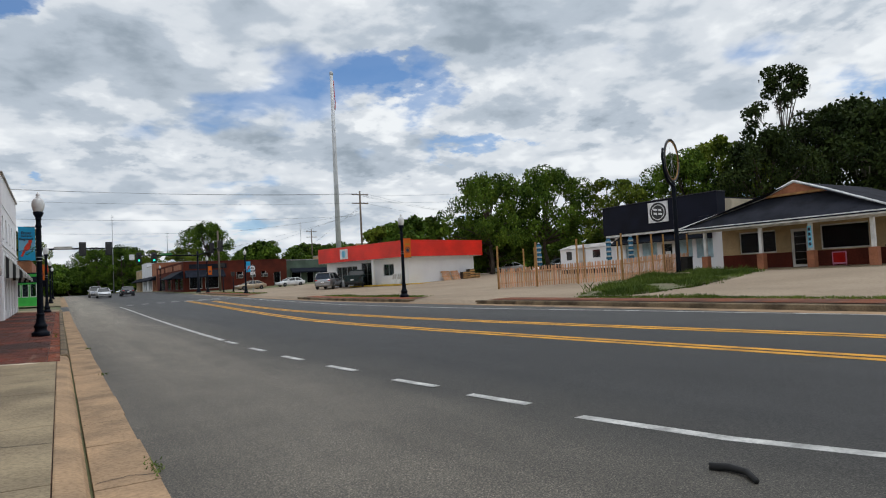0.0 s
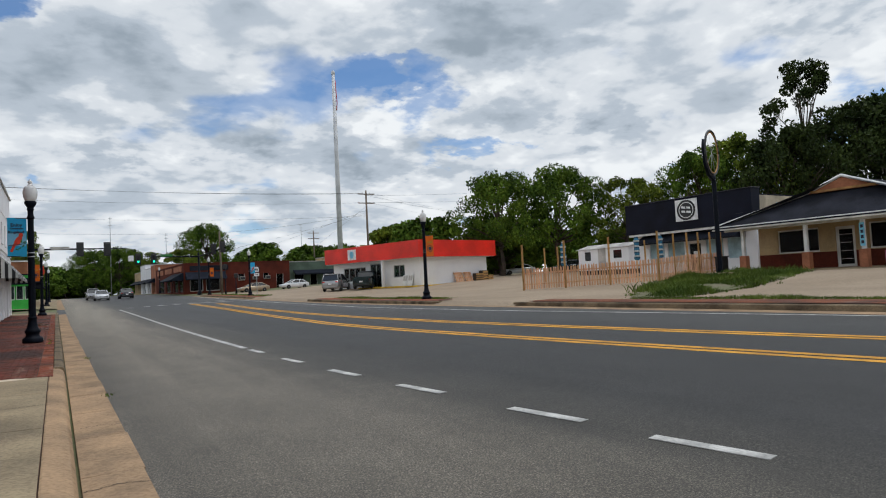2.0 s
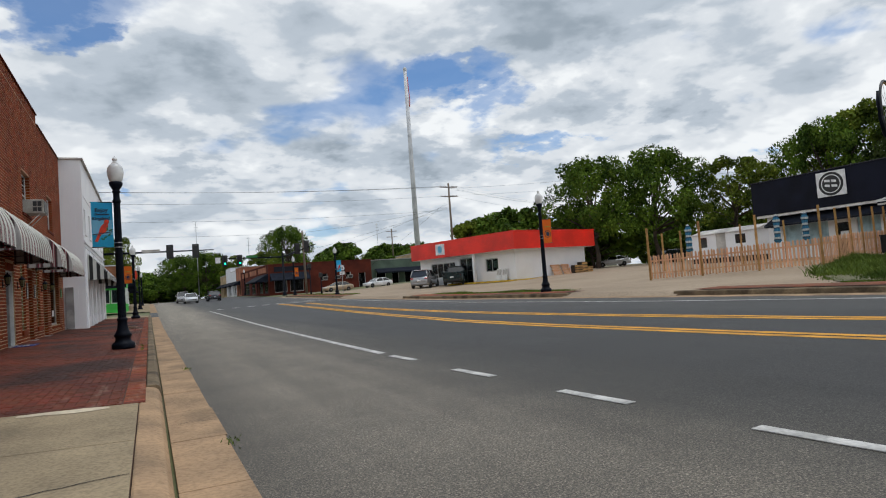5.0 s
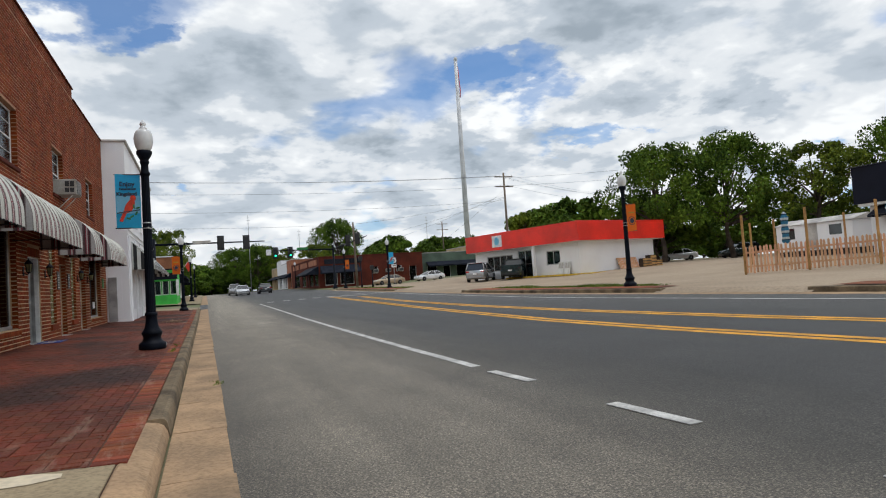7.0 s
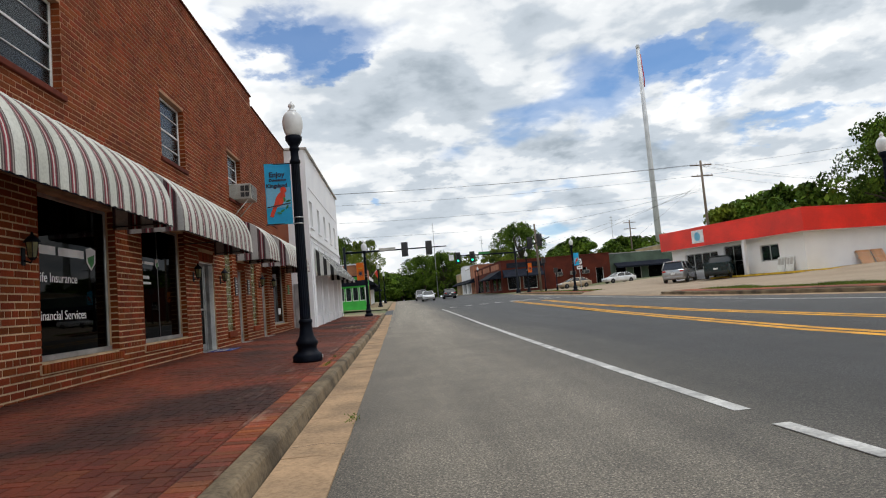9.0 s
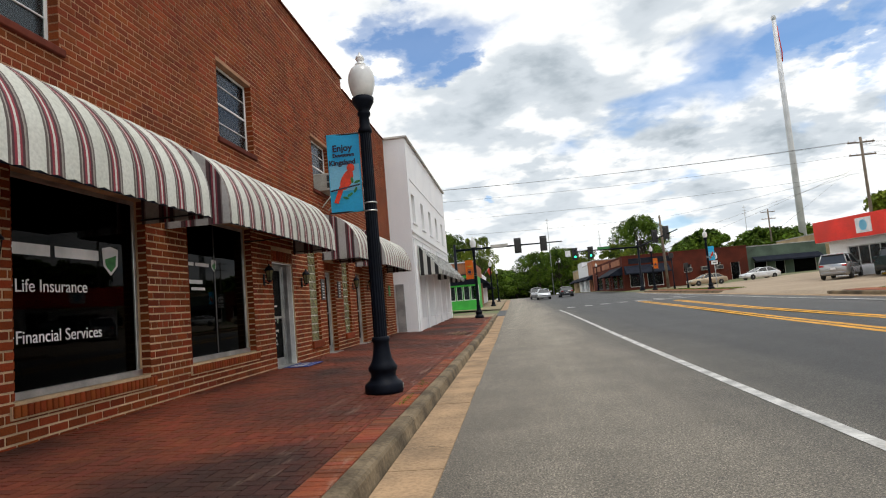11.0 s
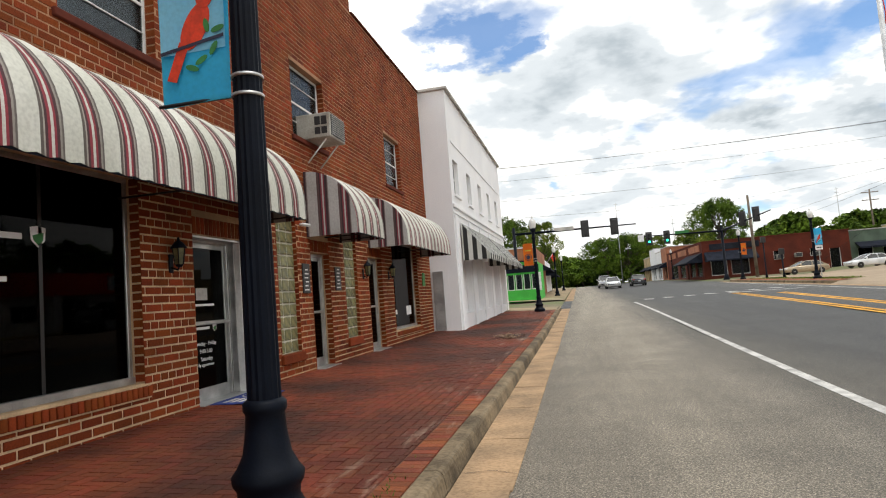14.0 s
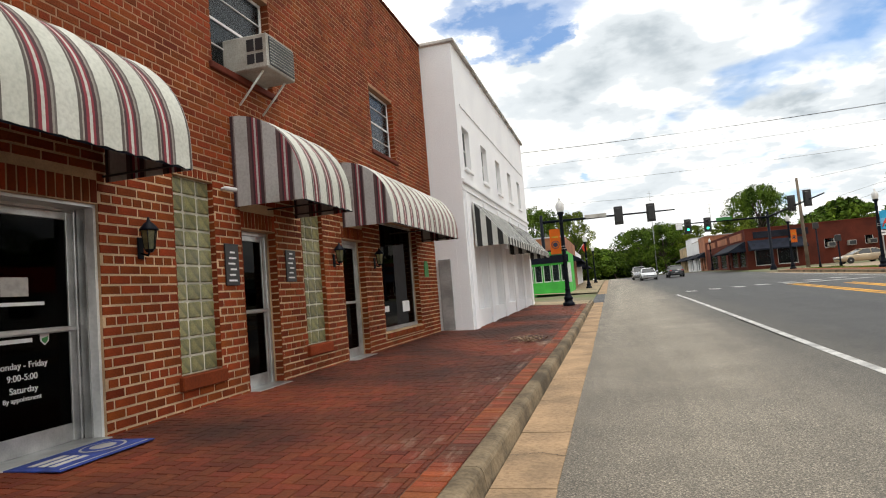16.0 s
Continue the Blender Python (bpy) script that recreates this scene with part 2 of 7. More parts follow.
def road_surface(name, stops, span=15.0):
    """Asphalt worn in lengthwise bands across the road, with streaks along it and coarse chips in the binder."""
    m = mat(name, (0.5, 0.5, 0.5), 0.7, 0.2, 0.5, 40.0, 0.0, spec=0.45)
    n, l = m.node_tree.nodes, m.node_tree.links
    b = n["Principled BSDF"]
    co, sp = n.new("ShaderNodeTexCoord"), n.new("ShaderNodeSeparateXYZ")
    l.new(co.outputs["Object"], sp.inputs[0])

    def noise(scale, detail, rough, stretch=(1, 1, 1)):
        mp, t = n.new("ShaderNodeMapping"), n.new("ShaderNodeTexNoise")
        mp.inputs["Scale"].default_value = stretch
        t.inputs["Scale"].default_value, t.inputs["Detail"].default_value, t.inputs["Roughness"].default_value = scale, detail, rough
        l.new(co.outputs["Object"], mp.inputs[0]), l.new(mp.outputs[0], t.inputs["Vector"])
        return t.outputs[0]

    def ramp(src, table):
        r = n.new("ShaderNodeValToRGB")
        while len(r.color_ramp.elements) < len(table):
            r.color_ramp.elements.new(0.5)
        for e, (p, c) in zip(r.color_ramp.elements, table):
            e.position, e.color = p, ((c, c, c, 1) if isinstance(c, float) else (*c, 1))
        l.new(src, r.inputs[0])
        return r.outputs[0]

    def times(a, c):
        x = n.new("ShaderNodeMixRGB")
        x.blend_type = "MULTIPLY"
        x.inputs[0].default_value = 1.0
        l.new(a, x.inputs[1]), l.new(c, x.inputs[2])
        return x.outputs[0]

    wob, dv = n.new("ShaderNodeMath"), n.new("ShaderNodeMath")
    wob.operation, wob.inputs[1].default_value = "MULTIPLY_ADD", 1.6
    l.new(noise(0.5, 5.0, 0.6, (1, 0.25, 1)), wob.inputs[0]), l.new(sp.outputs[0], wob.inputs[2])
    dv.operation, dv.inputs[1].default_value = "DIVIDE", span
    l.new(wob.outputs[0], dv.inputs[0])
    base = ramp(dv.outputs[0], [((x + 0.8) / span, c) for x, c in stops])
    streak = ramp(noise(1.4, 5.0, 0.6, (1, 0.07, 1)), [(0.3, 0.78), (0.68, 1.16)])
    blot = ramp(noise(0.8, 6.0, 0.65), [(0.34, 0.82), (0.66, 1.12)])
    chips = noise(66.0, 2.5, 0.8)
    chip = ramp(chips, [(0.41, 0.5), (0.51, 0.9), (0.61, 1.55)])
    stone, tone = n.new("ShaderNodeTexVoronoi"), n.new("ShaderNodeSeparateColor")
    stone.inputs["Scale"].default_value = 105.0
    l.new(co.outputs["Object"], stone.inputs["Vector"]), l.new(stone.outputs["Color"], tone.inputs[0])
    chip = times(chip, ramp(tone.outputs[0], [(0.0, 0.5), (0.45, 0.85), (0.8, 1.2), (1.0, 1.8)]))
    # the surface gets evenly paler along y, towards the junction
    pale_y, grey = n.new("ShaderNodeMapRange"), n.new("ShaderNodeCombineXYZ")
    pale_y.inputs[1].default_value, pale_y.inputs[2].default_value, pale_y.inputs[3].default_value, pale_y.inputs[4].default_value = 5.0, 36.0, 0.8, 1.45
    l.new(sp.outputs[1], pale_y.inputs[0])
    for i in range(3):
        l.new(pale_y.outputs[0], grey.inputs[i])
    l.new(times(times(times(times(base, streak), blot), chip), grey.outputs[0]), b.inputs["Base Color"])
    bp = n.new("ShaderNodeBump")
    bp.inputs["Strength"].default_value, bp.inputs["Distance"].default_value = 0.35, 0.01
    l.new(chips, bp.inputs["Height"]), l.new(bp.outputs[0], b.inputs["Normal"])
    return m


ROAD_WEAR = [(0.8, (0.130, 0.113, 0.087)), (1.7, (0.190, 0.165, 0.126)), (3.0, (0.164, 0.143, 0.110)), (4.3, (0.066, 0.060, 0.049)), (5.6, (0.037, 0.036, 0.034)), (8.0, (0.034, 0.034, 0.034)), (11.0, (0.040, 0.040, 0.039)), (14.0, (0.055, 0.054, 0.051))]
M = {
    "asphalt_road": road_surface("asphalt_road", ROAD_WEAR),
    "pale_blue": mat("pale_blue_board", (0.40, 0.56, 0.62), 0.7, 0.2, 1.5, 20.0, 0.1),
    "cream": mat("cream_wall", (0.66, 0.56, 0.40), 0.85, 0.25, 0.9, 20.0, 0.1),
    "asphalt": mat("asphalt", (0.074, 0.075, 0.077), 0.85, 0.62, 0.35, 52.0, 0.8, tint=(0.052, 0.053, 0.056), grain=(0.25, 1.6)),
    "concrete": mat("concrete", (0.45, 0.298, 0.172), 0.9, 0.35, 1.3, 30.0, 0.3, tint=(0.26, 0.18, 0.11), spec=0.25),
    "kerb": mat("kerb_concrete", (0.25, 0.19, 0.12), 0.9, 0.45, 1.6, 25.0, 0.4, tint=(0.085, 0.066, 0.044), spec=0.2),
    "walk": mat("walk_concrete", (0.36, 0.283, 0.175), 0.9, 0.4, 0.9, 35.0, 0.3, tint=(0.21, 0.165, 0.105), spec=0.25),
    "lot": mat("lot_concrete", (0.37, 0.29, 0.205), 0.92, 0.35, 0.25, 12.0, 0.2, tint=(0.31, 0.24, 0.168), spec=0.2),
    "white_line": mat("white_line", (0.62, 0.61, 0.57), 0.7, 0.35, 3.0, 30.0, 0.2),
    "yellow_line": mat("yellow_line", (0.80, 0.38, 0.015), 0.7, 0.3, 2.0, 30.0, 0.2),
    "paver": mat("paver", (0.158, 0.031, 0.0112), 0.74, 0.4, 0.45, 40.0, 0.3, per=0.28, tint=(0.038, 0.0125, 0.008), spec=0.3),
    "paver_edge": mat("paver_edge", (0.27, 0.06, 0.02), 0.78, 0.35, 0.9, 40.0, 0.3, per=0.4, tint=(0.12, 0.036, 0.02), spec=0.3),
    "joint": mat("sand_joint", (0.10, 0.05, 0.032), 0.95, 0.3, 2.0, 40.0, 0.2),
    "brick": mat("brick", (0.235, 0.044, 0.0098), 0.9, 0.3, 1.5, 50.0, 0.35, per=0.30, tint=(0.16, 0.029, 0.0075), spec=0.2),
    "mortar": mat("mortar", (0.62, 0.43, 0.26), 0.95, 0.25, 2.0, 60.0, 0.3),
    "mortar_dark": mat("mortar_dark", (0.42, 0.235, 0.14), 0.95, 0.3, 1.0, 60.0, 0.3, tint=(0.27, 0.145, 0.085), spec=0.2),
    "coping": mat("coping", (0.55, 0.52, 0.48), 0.7, 0.3, 1.0, 20.0, 0.1),
    "white_paint": mat("white_paint", (0.86, 0.86, 0.87), 0.75, 0.1, 0.6, 30.0, 0.12, tint=(0.80, 0.80, 0.82)),
    "white_trim": mat("white_trim", (0.78, 0.78, 0.76), 0.6, 0.12, 2.0, 30.0, 0.05),
    "alu": mat("aluminium", (0.55, 0.55, 0.54), 0.35, 0.15, 4.0, 80.0, 0.03, metal=0.75),
    "dark_metal": mat("dark_metal", (0.022, 0.024, 0.028), 0.42, 0.3, 3.0, 60.0, 0.06, spec=0.6),
    "black_paint": mat("black_paint", (0.004, 0.0065, 0.013), 0.5, 0.3, 4.0, 50.0, 0.08, spec=0.10),
    # near-black boards behind the glass: the gloom of unlit rooms is in the colour
    "room": mat("unlit_room_black", (0.016, 0.017, 0.02), 0.9, 0.2, 1.0, 10.0, 0.0),
    "glass": glass("tinted_glass", (0.06, 0.065, 0.07), 1.14),
    "glass_clear": glass("window_glass", (0.36, 0.41, 0.44), 1.32, 0.2),
    "milk": mat("milk_glass", (0.80, 0.80, 0.78), 0.25, 0.05, 3.0, 30.0, 0.0),
    "block": mat("glass_block", (0.24, 0.22, 0.10), 0.12, 0.4, 9.0, 70.0, 0.25, per=0.3, tint=(0.12, 0.125, 0.07), spec=0.5),
    "grout": mat("block_grout", (0.55, 0.52, 0.42), 0.9, 0.2, 4.0, 50.0, 0.1),
    "rubber": mat("rubber", (0.02, 0.02, 0.02), 0.8, 0.2, 5.0, 50.0, 0.1),
    "red": mat("red_fascia", (0.93, 0.026, 0.008), 0.4, 0.15, 0.4, 15.0, 0.05),
    "navy": mat("navy_metal", (0.007, 0.009, 0.022), 0.6, 0.3, 0.6, 15.0, 0.06, spec=0.15),
    "shingle": mat("shingle", (0.024, 0.026, 0.036), 0.9, 0.4, 0.8, 14.0, 0.4, spec=0.15),
    "cedar": mat("new_wood", (0.74, 0.41, 0.23), 0.8, 0.25, 1.5, 18.0, 0.2, per=0.25, tint=(0.62, 0.33, 0.18)),
    "post_wood": mat("post_wood", (0.50, 0.27, 0.085), 0.8, 0.3, 2.5, 20.0, 0.2, per=0.2),
    "pole_wood": mat("pole_wood", (0.20, 0.155, 0.115), 0.9, 0.3, 1.5, 25.0, 0.3),
    "grass": leafy("grass", (0.15, 0.205, 0.035), (0.07, 0.11, 0.02)),
    "leaf": leafy("leaf", (0.135, 0.215, 0.024), (0.026, 0.054, 0.008)),
    "leaf_light": leafy("leaf_light", (0.20, 0.25, 0.028), (0.045, 0.075, 0.011)),
    "leaf_dark": leafy("leaf_dark", (0.045, 0.066, 0.015), (0.016, 0.028, 0.007)),
    "moss": leafy("hanging_moss", (0.10, 0.10, 0.07), (0.06, 0.06, 0.045)),
    "bark": mat("bark", (0.10, 0.075, 0.055), 0.95, 0.4, 2.0, 14.0, 0.6),
    "soil": mat("ground_grass", (0.12, 0.14, 0.05), 0.95, 0.35, 0.15, 5.0, 0.3, tint=(0.17, 0.14, 0.085)),
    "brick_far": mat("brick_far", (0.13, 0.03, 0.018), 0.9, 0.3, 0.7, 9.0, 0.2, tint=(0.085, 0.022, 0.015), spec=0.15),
    "brick_orange": mat("brick_orange", (0.42, 0.16, 0.08), 0.9, 0.25, 0.8, 9.0, 0.2),
    "tan": mat("tan_stucco", (0.55, 0.40, 0.22), 0.9, 0.2, 0.7, 14.0, 0.1),
    "sage": mat("sage_paint", (0.12, 0.17, 0.125), 0.85, 0.2, 0.7, 14.0, 0.1),
    "green": mat("green_paint", (0.05, 0.52, 0.06), 0.7, 0.15, 0.8, 20.0, 0.05),
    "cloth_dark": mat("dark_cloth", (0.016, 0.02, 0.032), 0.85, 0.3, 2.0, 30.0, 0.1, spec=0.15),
    "banner_blue": cloth("banner_blue", (0.04, 0.52, 0.80), (0.06, 0.60, 0.84)),
    "banner_sky": cloth("banner_sky", (0.26, 0.70, 0.88), (0.36, 0.76, 0.90)),
    "banner_orange": cloth("banner_orange", (0.85, 0.24, 0.012), (0.75, 0.20, 0.01)),
    "ink": mat("ink", (0.02, 0.022, 0.05), 0.6, 0.1, 3.0, 30.0, 0.0),
    "vinyl": mat("white_vinyl", (0.85, 0.85, 0.85), 0.5, 0.05, 3.0, 30.0, 0.0),
    "scarlet": mat("scarlet_print", (0.75, 0.05, 0.012), 0.6, 0.2, 12.0, 60.0, 0.0),
    "leafprint": mat("green_print", (0.03, 0.22, 0.05), 0.6, 0.2, 12.0, 60.0, 0.0),
    "blue_mat": mat("blue_mat", (0.02, 0.05, 0.27), 0.9, 0.3, 8.0, 90.0, 0.3),
    "beige_metal": mat("beige_metal", (0.42, 0.41, 0.37), 0.55, 0.3, 3.0, 40.0, 0.06, tint=(0.28, 0.26, 0.22)),
    "sign_black": mat("sign_black", (0.012, 0.012, 0.013), 0.4, 0.1, 3.0, 30.0, 0.0),
    "green_lens": glow("green_lens", (0.02, 0.9, 0.45), 3.0),
    "car_black": mat("car_black", (0.008, 0.010, 0.013), 0.12, 0.1, 1.0, 20.0, 0.0, spec=0.9),
    "car_silver": mat("car_silver", (0.42, 0.42, 0.42), 0.25, 0.1, 1.0, 20.0, 0.0, metal=0.6),
    "car_tan": mat("car_tan", (0.45, 0.36, 0.25), 0.28, 0.1, 1.0, 20.0, 0.0, metal=0.4),
    "car_white": mat("car_white", (0.78, 0.79, 0.80), 0.2, 0.05, 1.0, 20.0, 0.0, spec=0.8),
    "car_green": mat("car_green", (0.012, 0.030, 0.032), 0.2, 0.1, 1.0, 20.0, 0.0, spec=0.8),
    "car_glass": mat("car_glass", (0.02, 0.024, 0.027), 0.06, 0.05, 1.0, 20.0, 0.0, spec=0.9),
    "tail": mat("tail_lens", (0.40, 0.012, 0.01), 0.2, 0.1, 3.0, 20.0, 0.0),
    "lamp_lens": mat("lamp_lens", (0.75, 0.77, 0.8), 0.1, 0.1, 3.0, 20.0, 0.0),
    "rim": mat("alloy_rim", (0.35, 0.35, 0.36), 0.3, 0.1, 3.0, 20.0, 0.0, metal=0.8),
    "steel": mat("galvanised", (0.45, 0.46, 0.46), 0.45, 0.2, 2.0, 30.0, 0.03, metal=0.5),
    "tower": mat("tower_white", (0.66, 0.67, 0.68), 0.5, 0.15, 0.3, 4.0, 0.0),
    "pink": mat("pink_board", (0.62, 0.20, 0.32), 0.7, 0.2, 3.0, 20.0, 0.0),
    "yellow_paint": mat("yellow_paint", (0.70, 0.45, 0.03), 0.7, 0.25, 3.0, 20.0, 0.05),
    "dry_leaf": mat("dry_leaf", (0.48, 0.33, 0.22), 0.9, 0.4, 20.0, 60.0, 0.2, per=0.4),
}


def scuffed(m):
    """Pale cement smears along the kerb side of the paving."""
    n, l = m.node_tree.nodes, m.node_tree.links
    b = n["Principled BSDF"]
    src = b.inputs["Base Color"].links[0].from_socket
    co, sp, mp, t = n.new("ShaderNodeTexCoord"), n.new("ShaderNodeSeparateXYZ"), n.new("ShaderNodeMapping"), n.new("ShaderNodeTexNoise")
    mp.inputs["Scale"].default_value = (3.0, 0.55, 1.0)
    t.inputs["Scale"].default_value, t.inputs["Detail"].default_value, t.inputs["Roughness"].default_value = 1.6, 8.0, 0.7
    l.new(co.outputs["Object"], sp.inputs[0]), l.new(co.outputs["Object"], mp.inputs[0]), l.new(mp.outputs[0], t.inputs["Vector"])
    a, c, x = n.new("ShaderNodeMapRange"), n.new("ShaderNodeMapRange"), n.new("ShaderNodeMath")
    a.inputs[1].default_value, a.inputs[2].default_value, a.inputs[4].default_value = 0.56, 0.74, 0.7
    c.inputs[1].default_value, c.inputs[2].default_value = -1.1, -0.2
    l.new(t.outputs[0], a.inputs[0]), l.new(sp.outputs[0], c.inputs[0])
    x.operation = "MULTIPLY"
    l.new(a.outputs[0], x.inputs[0]), l.new(c.outputs[0], x.inputs[1])
    mx = n.new("ShaderNodeMixRGB")
    mx.inputs[2].default_value = (0.36, 0.27, 0.20, 1)
    l.new(x.outputs[0], mx.inputs[0]), l.new(src, mx.inputs[1]), l.new(mx.outputs[0], b.inputs["Base Color"])


scuffed(M["paver"])
scuffed(M["paver_edge"])
STRIPE = striped("awning_stripe", 0.40, [(0.0, (1, 1, 0.96)), (0.46, (0.16, 0.13, 0.12)), (0.53, (0.55, 0.50, 0.47)), (0.57, (0.10, 0.03, 0.04)), (0.63, (0.42, 0.04, 0.07)), (0.70, (0.95, 0.92, 0.9)), (0.77, (0.42, 0.04, 0.07)), (0.83, (0.10, 0.03, 0.04)), (0.90, (0.45, 0.40, 0.38)), (0.95, (0.2, 0.17, 0.16))])
# nearly the same bands as the canopy, in greyer and darker tones
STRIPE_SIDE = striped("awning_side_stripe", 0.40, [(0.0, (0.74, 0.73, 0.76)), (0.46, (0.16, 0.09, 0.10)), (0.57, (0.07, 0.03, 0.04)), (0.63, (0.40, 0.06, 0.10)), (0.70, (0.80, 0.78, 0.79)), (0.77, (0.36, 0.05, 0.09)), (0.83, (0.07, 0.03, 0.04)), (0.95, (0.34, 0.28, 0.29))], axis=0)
STRIPE_BW = striped("black_white_stripe", 0.56, [(0.0, (1, 1, 1)), (0.38, (0.02, 0.02, 0.022))])
STRIPE_BLUE = striped("blue_white_stripe", 0.34, [(0.0, (0.9, 0.95, 1)), (0.35, (0.05, 0.30, 0.55)), (0.8, (0.02, 0.10, 0.2))], axis=2)

STRIPE_BW_SIDE = striped("black_white_side", 0.3, [(0.0, (0.9, 0.9, 0.9)), (0.5, (0.02, 0.02, 0.022))], axis=0)

# ---- mesh tools ----


class Mesh:
    """Collects faces and links them as one object."""

    def __init__(self):
        self.v, self.f, self.smooth = [], [], []

    def add(self, verts, faces, smooth=False):
        o = len(self.v)
        self.v += [tuple(p) for p in verts]
        self.f += [tuple(i + o for i in f) for f in faces]
        self.smooth += [smooth] * len(faces)
        return self

    def box(self, x0, x1, y0, y1, z0, z1, bevel=0.0, m=None):
        b = min(bevel, (x1 - x0) * 0.45, (y1 - y0) * 0.45, (z1 - z0) * 0.45)
        if b <= 0:
            vs = [(x, y, z) for x in (x0, x1) for y in (y0, y1) for z in (z0, z1)]
            fs = [(0, 1, 3, 2), (4, 6, 7, 5), (0, 4, 5, 1), (2, 3, 7, 6), (0, 2, 6, 4), (1, 5, 7, 3)]
        else:
            vs, fs = [], []
            c, h = ((x0 + x1) / 2, (y0 + y1) / 2, (z0 + z1) / 2), ((x1 - x0) / 2, (y1 - y0) / 2, (z1 - z0) / 2)
            ids = {}
            for sx in (-1, 1):
                for sy in (-1, 1):
                    for sz in (-1, 1):
                        for a in range(3):
                            s = (sx, sy, sz)
                            ids[s, a] = len(vs)
                            vs.append(tuple(c[i] + s[i] * (h[i] - (0 if i == a else b)) for i in range(3)))
            S = (-1, 1)
            for a in range(3):
                p, q = [i for i in range(3) if i != a]
                for sa in S:
                    loop = []
                    for sp, sq in ((-1, -1), (1, -1), (1, 1), (-1, 1)):
                        s = [0, 0, 0]
                        s[a], s[p], s[q] = sa, sp, sq
                        loop.append(ids[tuple(s), a])
                    fs.append(tuple(loop))
                for sp in S:
                    for sq in S:
                        lo, hi = [0, 0, 0], [0, 0, 0]
                        lo[a], lo[p], lo[q], hi[a], hi[p], hi[q] = -1, sp, sq, 1, sp, sq
                        fs.append((ids[tuple(lo), p], ids[tuple(hi), p], ids[tuple(hi), q], ids[tuple(lo), q]))
            for sx in S:
                for sy in S:
                    for sz in S:
                        fs.append(tuple(ids[(sx, sy, sz), a] for a in range(3)))
        if m is not None:
            vs = [tuple(m @ Vector(p)) for p in vs]
        return self.add(vs, fs)

    def lathe(self, profile, x=0.0, y=0.0, z=0.0, n=20, m=None, smooth=True):
        vs, fs = [], []
        for r, h in profile:
            for i in range(n):
                a = 2 * math.pi * i / n
                vs.append((x + r * math.cos(a), y + r * math.sin(a), z + h))
        for k in range(len(profile) - 1):
            for i in range(n):
                j = (i + 1) % n
                fs.append((k * n + i, k * n + j, (k + 1) * n + j, (k + 1) * n + i))
        fs += [tuple(range(n))[::-1], tuple((len(profile) - 1) * n + i for i in range(n))]
        if m is not None:
            vs = [tuple(m @ Vector(p)) for p in vs]
        return self.add(vs, fs, smooth)

    def tube(self, points, r0, r1=None, n=8):
        """A round bar through points, tapering from r0 to r1."""
        r1 = r0 if r1 is None else r1
        vs, fs = [], []
        pts = [Vector(p) for p in points]
        for k, p in enumerate(pts):
            d = (pts[min(k + 1, len(pts) - 1)] - pts[max(k - 1, 0)]).normalized()
            a = d.orthogonal().normalized() if abs(d.z) > 0.95 else Vector((-d.y, d.x, 0)).normalized()
            b = d.cross(a)
            r = r0 + (r1 - r0) * k / max(1, len(pts) - 1)
            vs += [tuple(p + r * (math.cos(2 * math.pi * i / n) * a + math.sin(2 * math.pi * i / n) * b)) for i in range(n)]
        for k in range(len(pts) - 1):
            for i in range(n):
                j = (i + 1) % n
                fs.append((k * n + i, k * n + j, (k + 1) * n + j, (k + 1) * n + i))
        fs += [tuple(range(n))[::-1], tuple((len(pts) - 1) * n + i for i in range(n))]
        return self.add(vs, fs, True)

    def prism(self, poly, axis, a, b):
        """A flat polygon drawn in the two other axes, pushed from a to b along axis."""
        n = len(poly)

        def place(p, t):
            q = list(p)
            q.insert(axis, t)
            return tuple(q)

        vs = [place(p, a) for p in poly] + [place(p, b) for p in poly]
        return self.add(vs, [tuple(range(n)), tuple(range(2 * n - 1, n - 1, -1))] + [(i, i + n, (i + 1) % n + n, (i + 1) % n) for i in range(n)])

    def data(self, name, material):
        me = bpy.data.meshes.new(name)
        me.from_pydata(self.v, [], self.f)
        me.polygons.foreach_set("use_smooth", self.smooth)
        me.validate()
        bm = bmesh.new()
        bm.from_mesh(me)
        bmesh.ops.recalc_face_normals(bm, faces=bm.faces)
        bm.to_mesh(me)
        bm.free()
        me.materials.append(material)
        return me


def thing(name, label, category, at=(0, 0, 0), rz=0.0, kind="", group="", at_base=None):
    ob = new(name)
    ob.empty_display_size = 0.2
    ob.matrix_basis = pose(*at, 0, 0, rz)
    return tagged(ob, label, category, group, kind)


def part(name, mesh, material, parent, label=""):
    ob = new(name, mesh.data(name, material) if isinstance(mesh, Mesh) else mesh)
    ob.parent = parent
    return tagged(ob, label)


def solid(name, mesh, material, label, category, kind="", group=""):
    return tagged(new(name, mesh.data(name, material)), label, category, group, kind)


def text(name, body, size, m, material, parent, depth=0.002, bold=0.0):
    cu = bpy.data.curves.new(name, "FONT")
    cu.body, cu.size, cu.extrude, cu.align_x, cu.align_y = body, size, depth, "LEFT", "BOTTOM_BASELINE"
    cu.offset = bold
    tmp = bpy.data.objects.new(name, cu)
    scene.collection.objects.link(tmp)
    me = bpy.data.meshes.new_from_object(tmp.evaluated_get(bpy.context.evaluated_depsgraph_get()))
    bpy.data.objects.remove(tmp)
    me.materials.clear()
    me.materials.append(material)
    ob = new(name, me)
    ob.parent = parent
    ob.matrix_basis = m
    return ob


def lerp(table, v):
    return float(np.interp(v, [a for a, _ in table], [b for _, b in table]))


ROAD_X = [(-9e3, 0.0), (4.5, 0.0), (15.1, 0.2), (9e3, 0.2)]
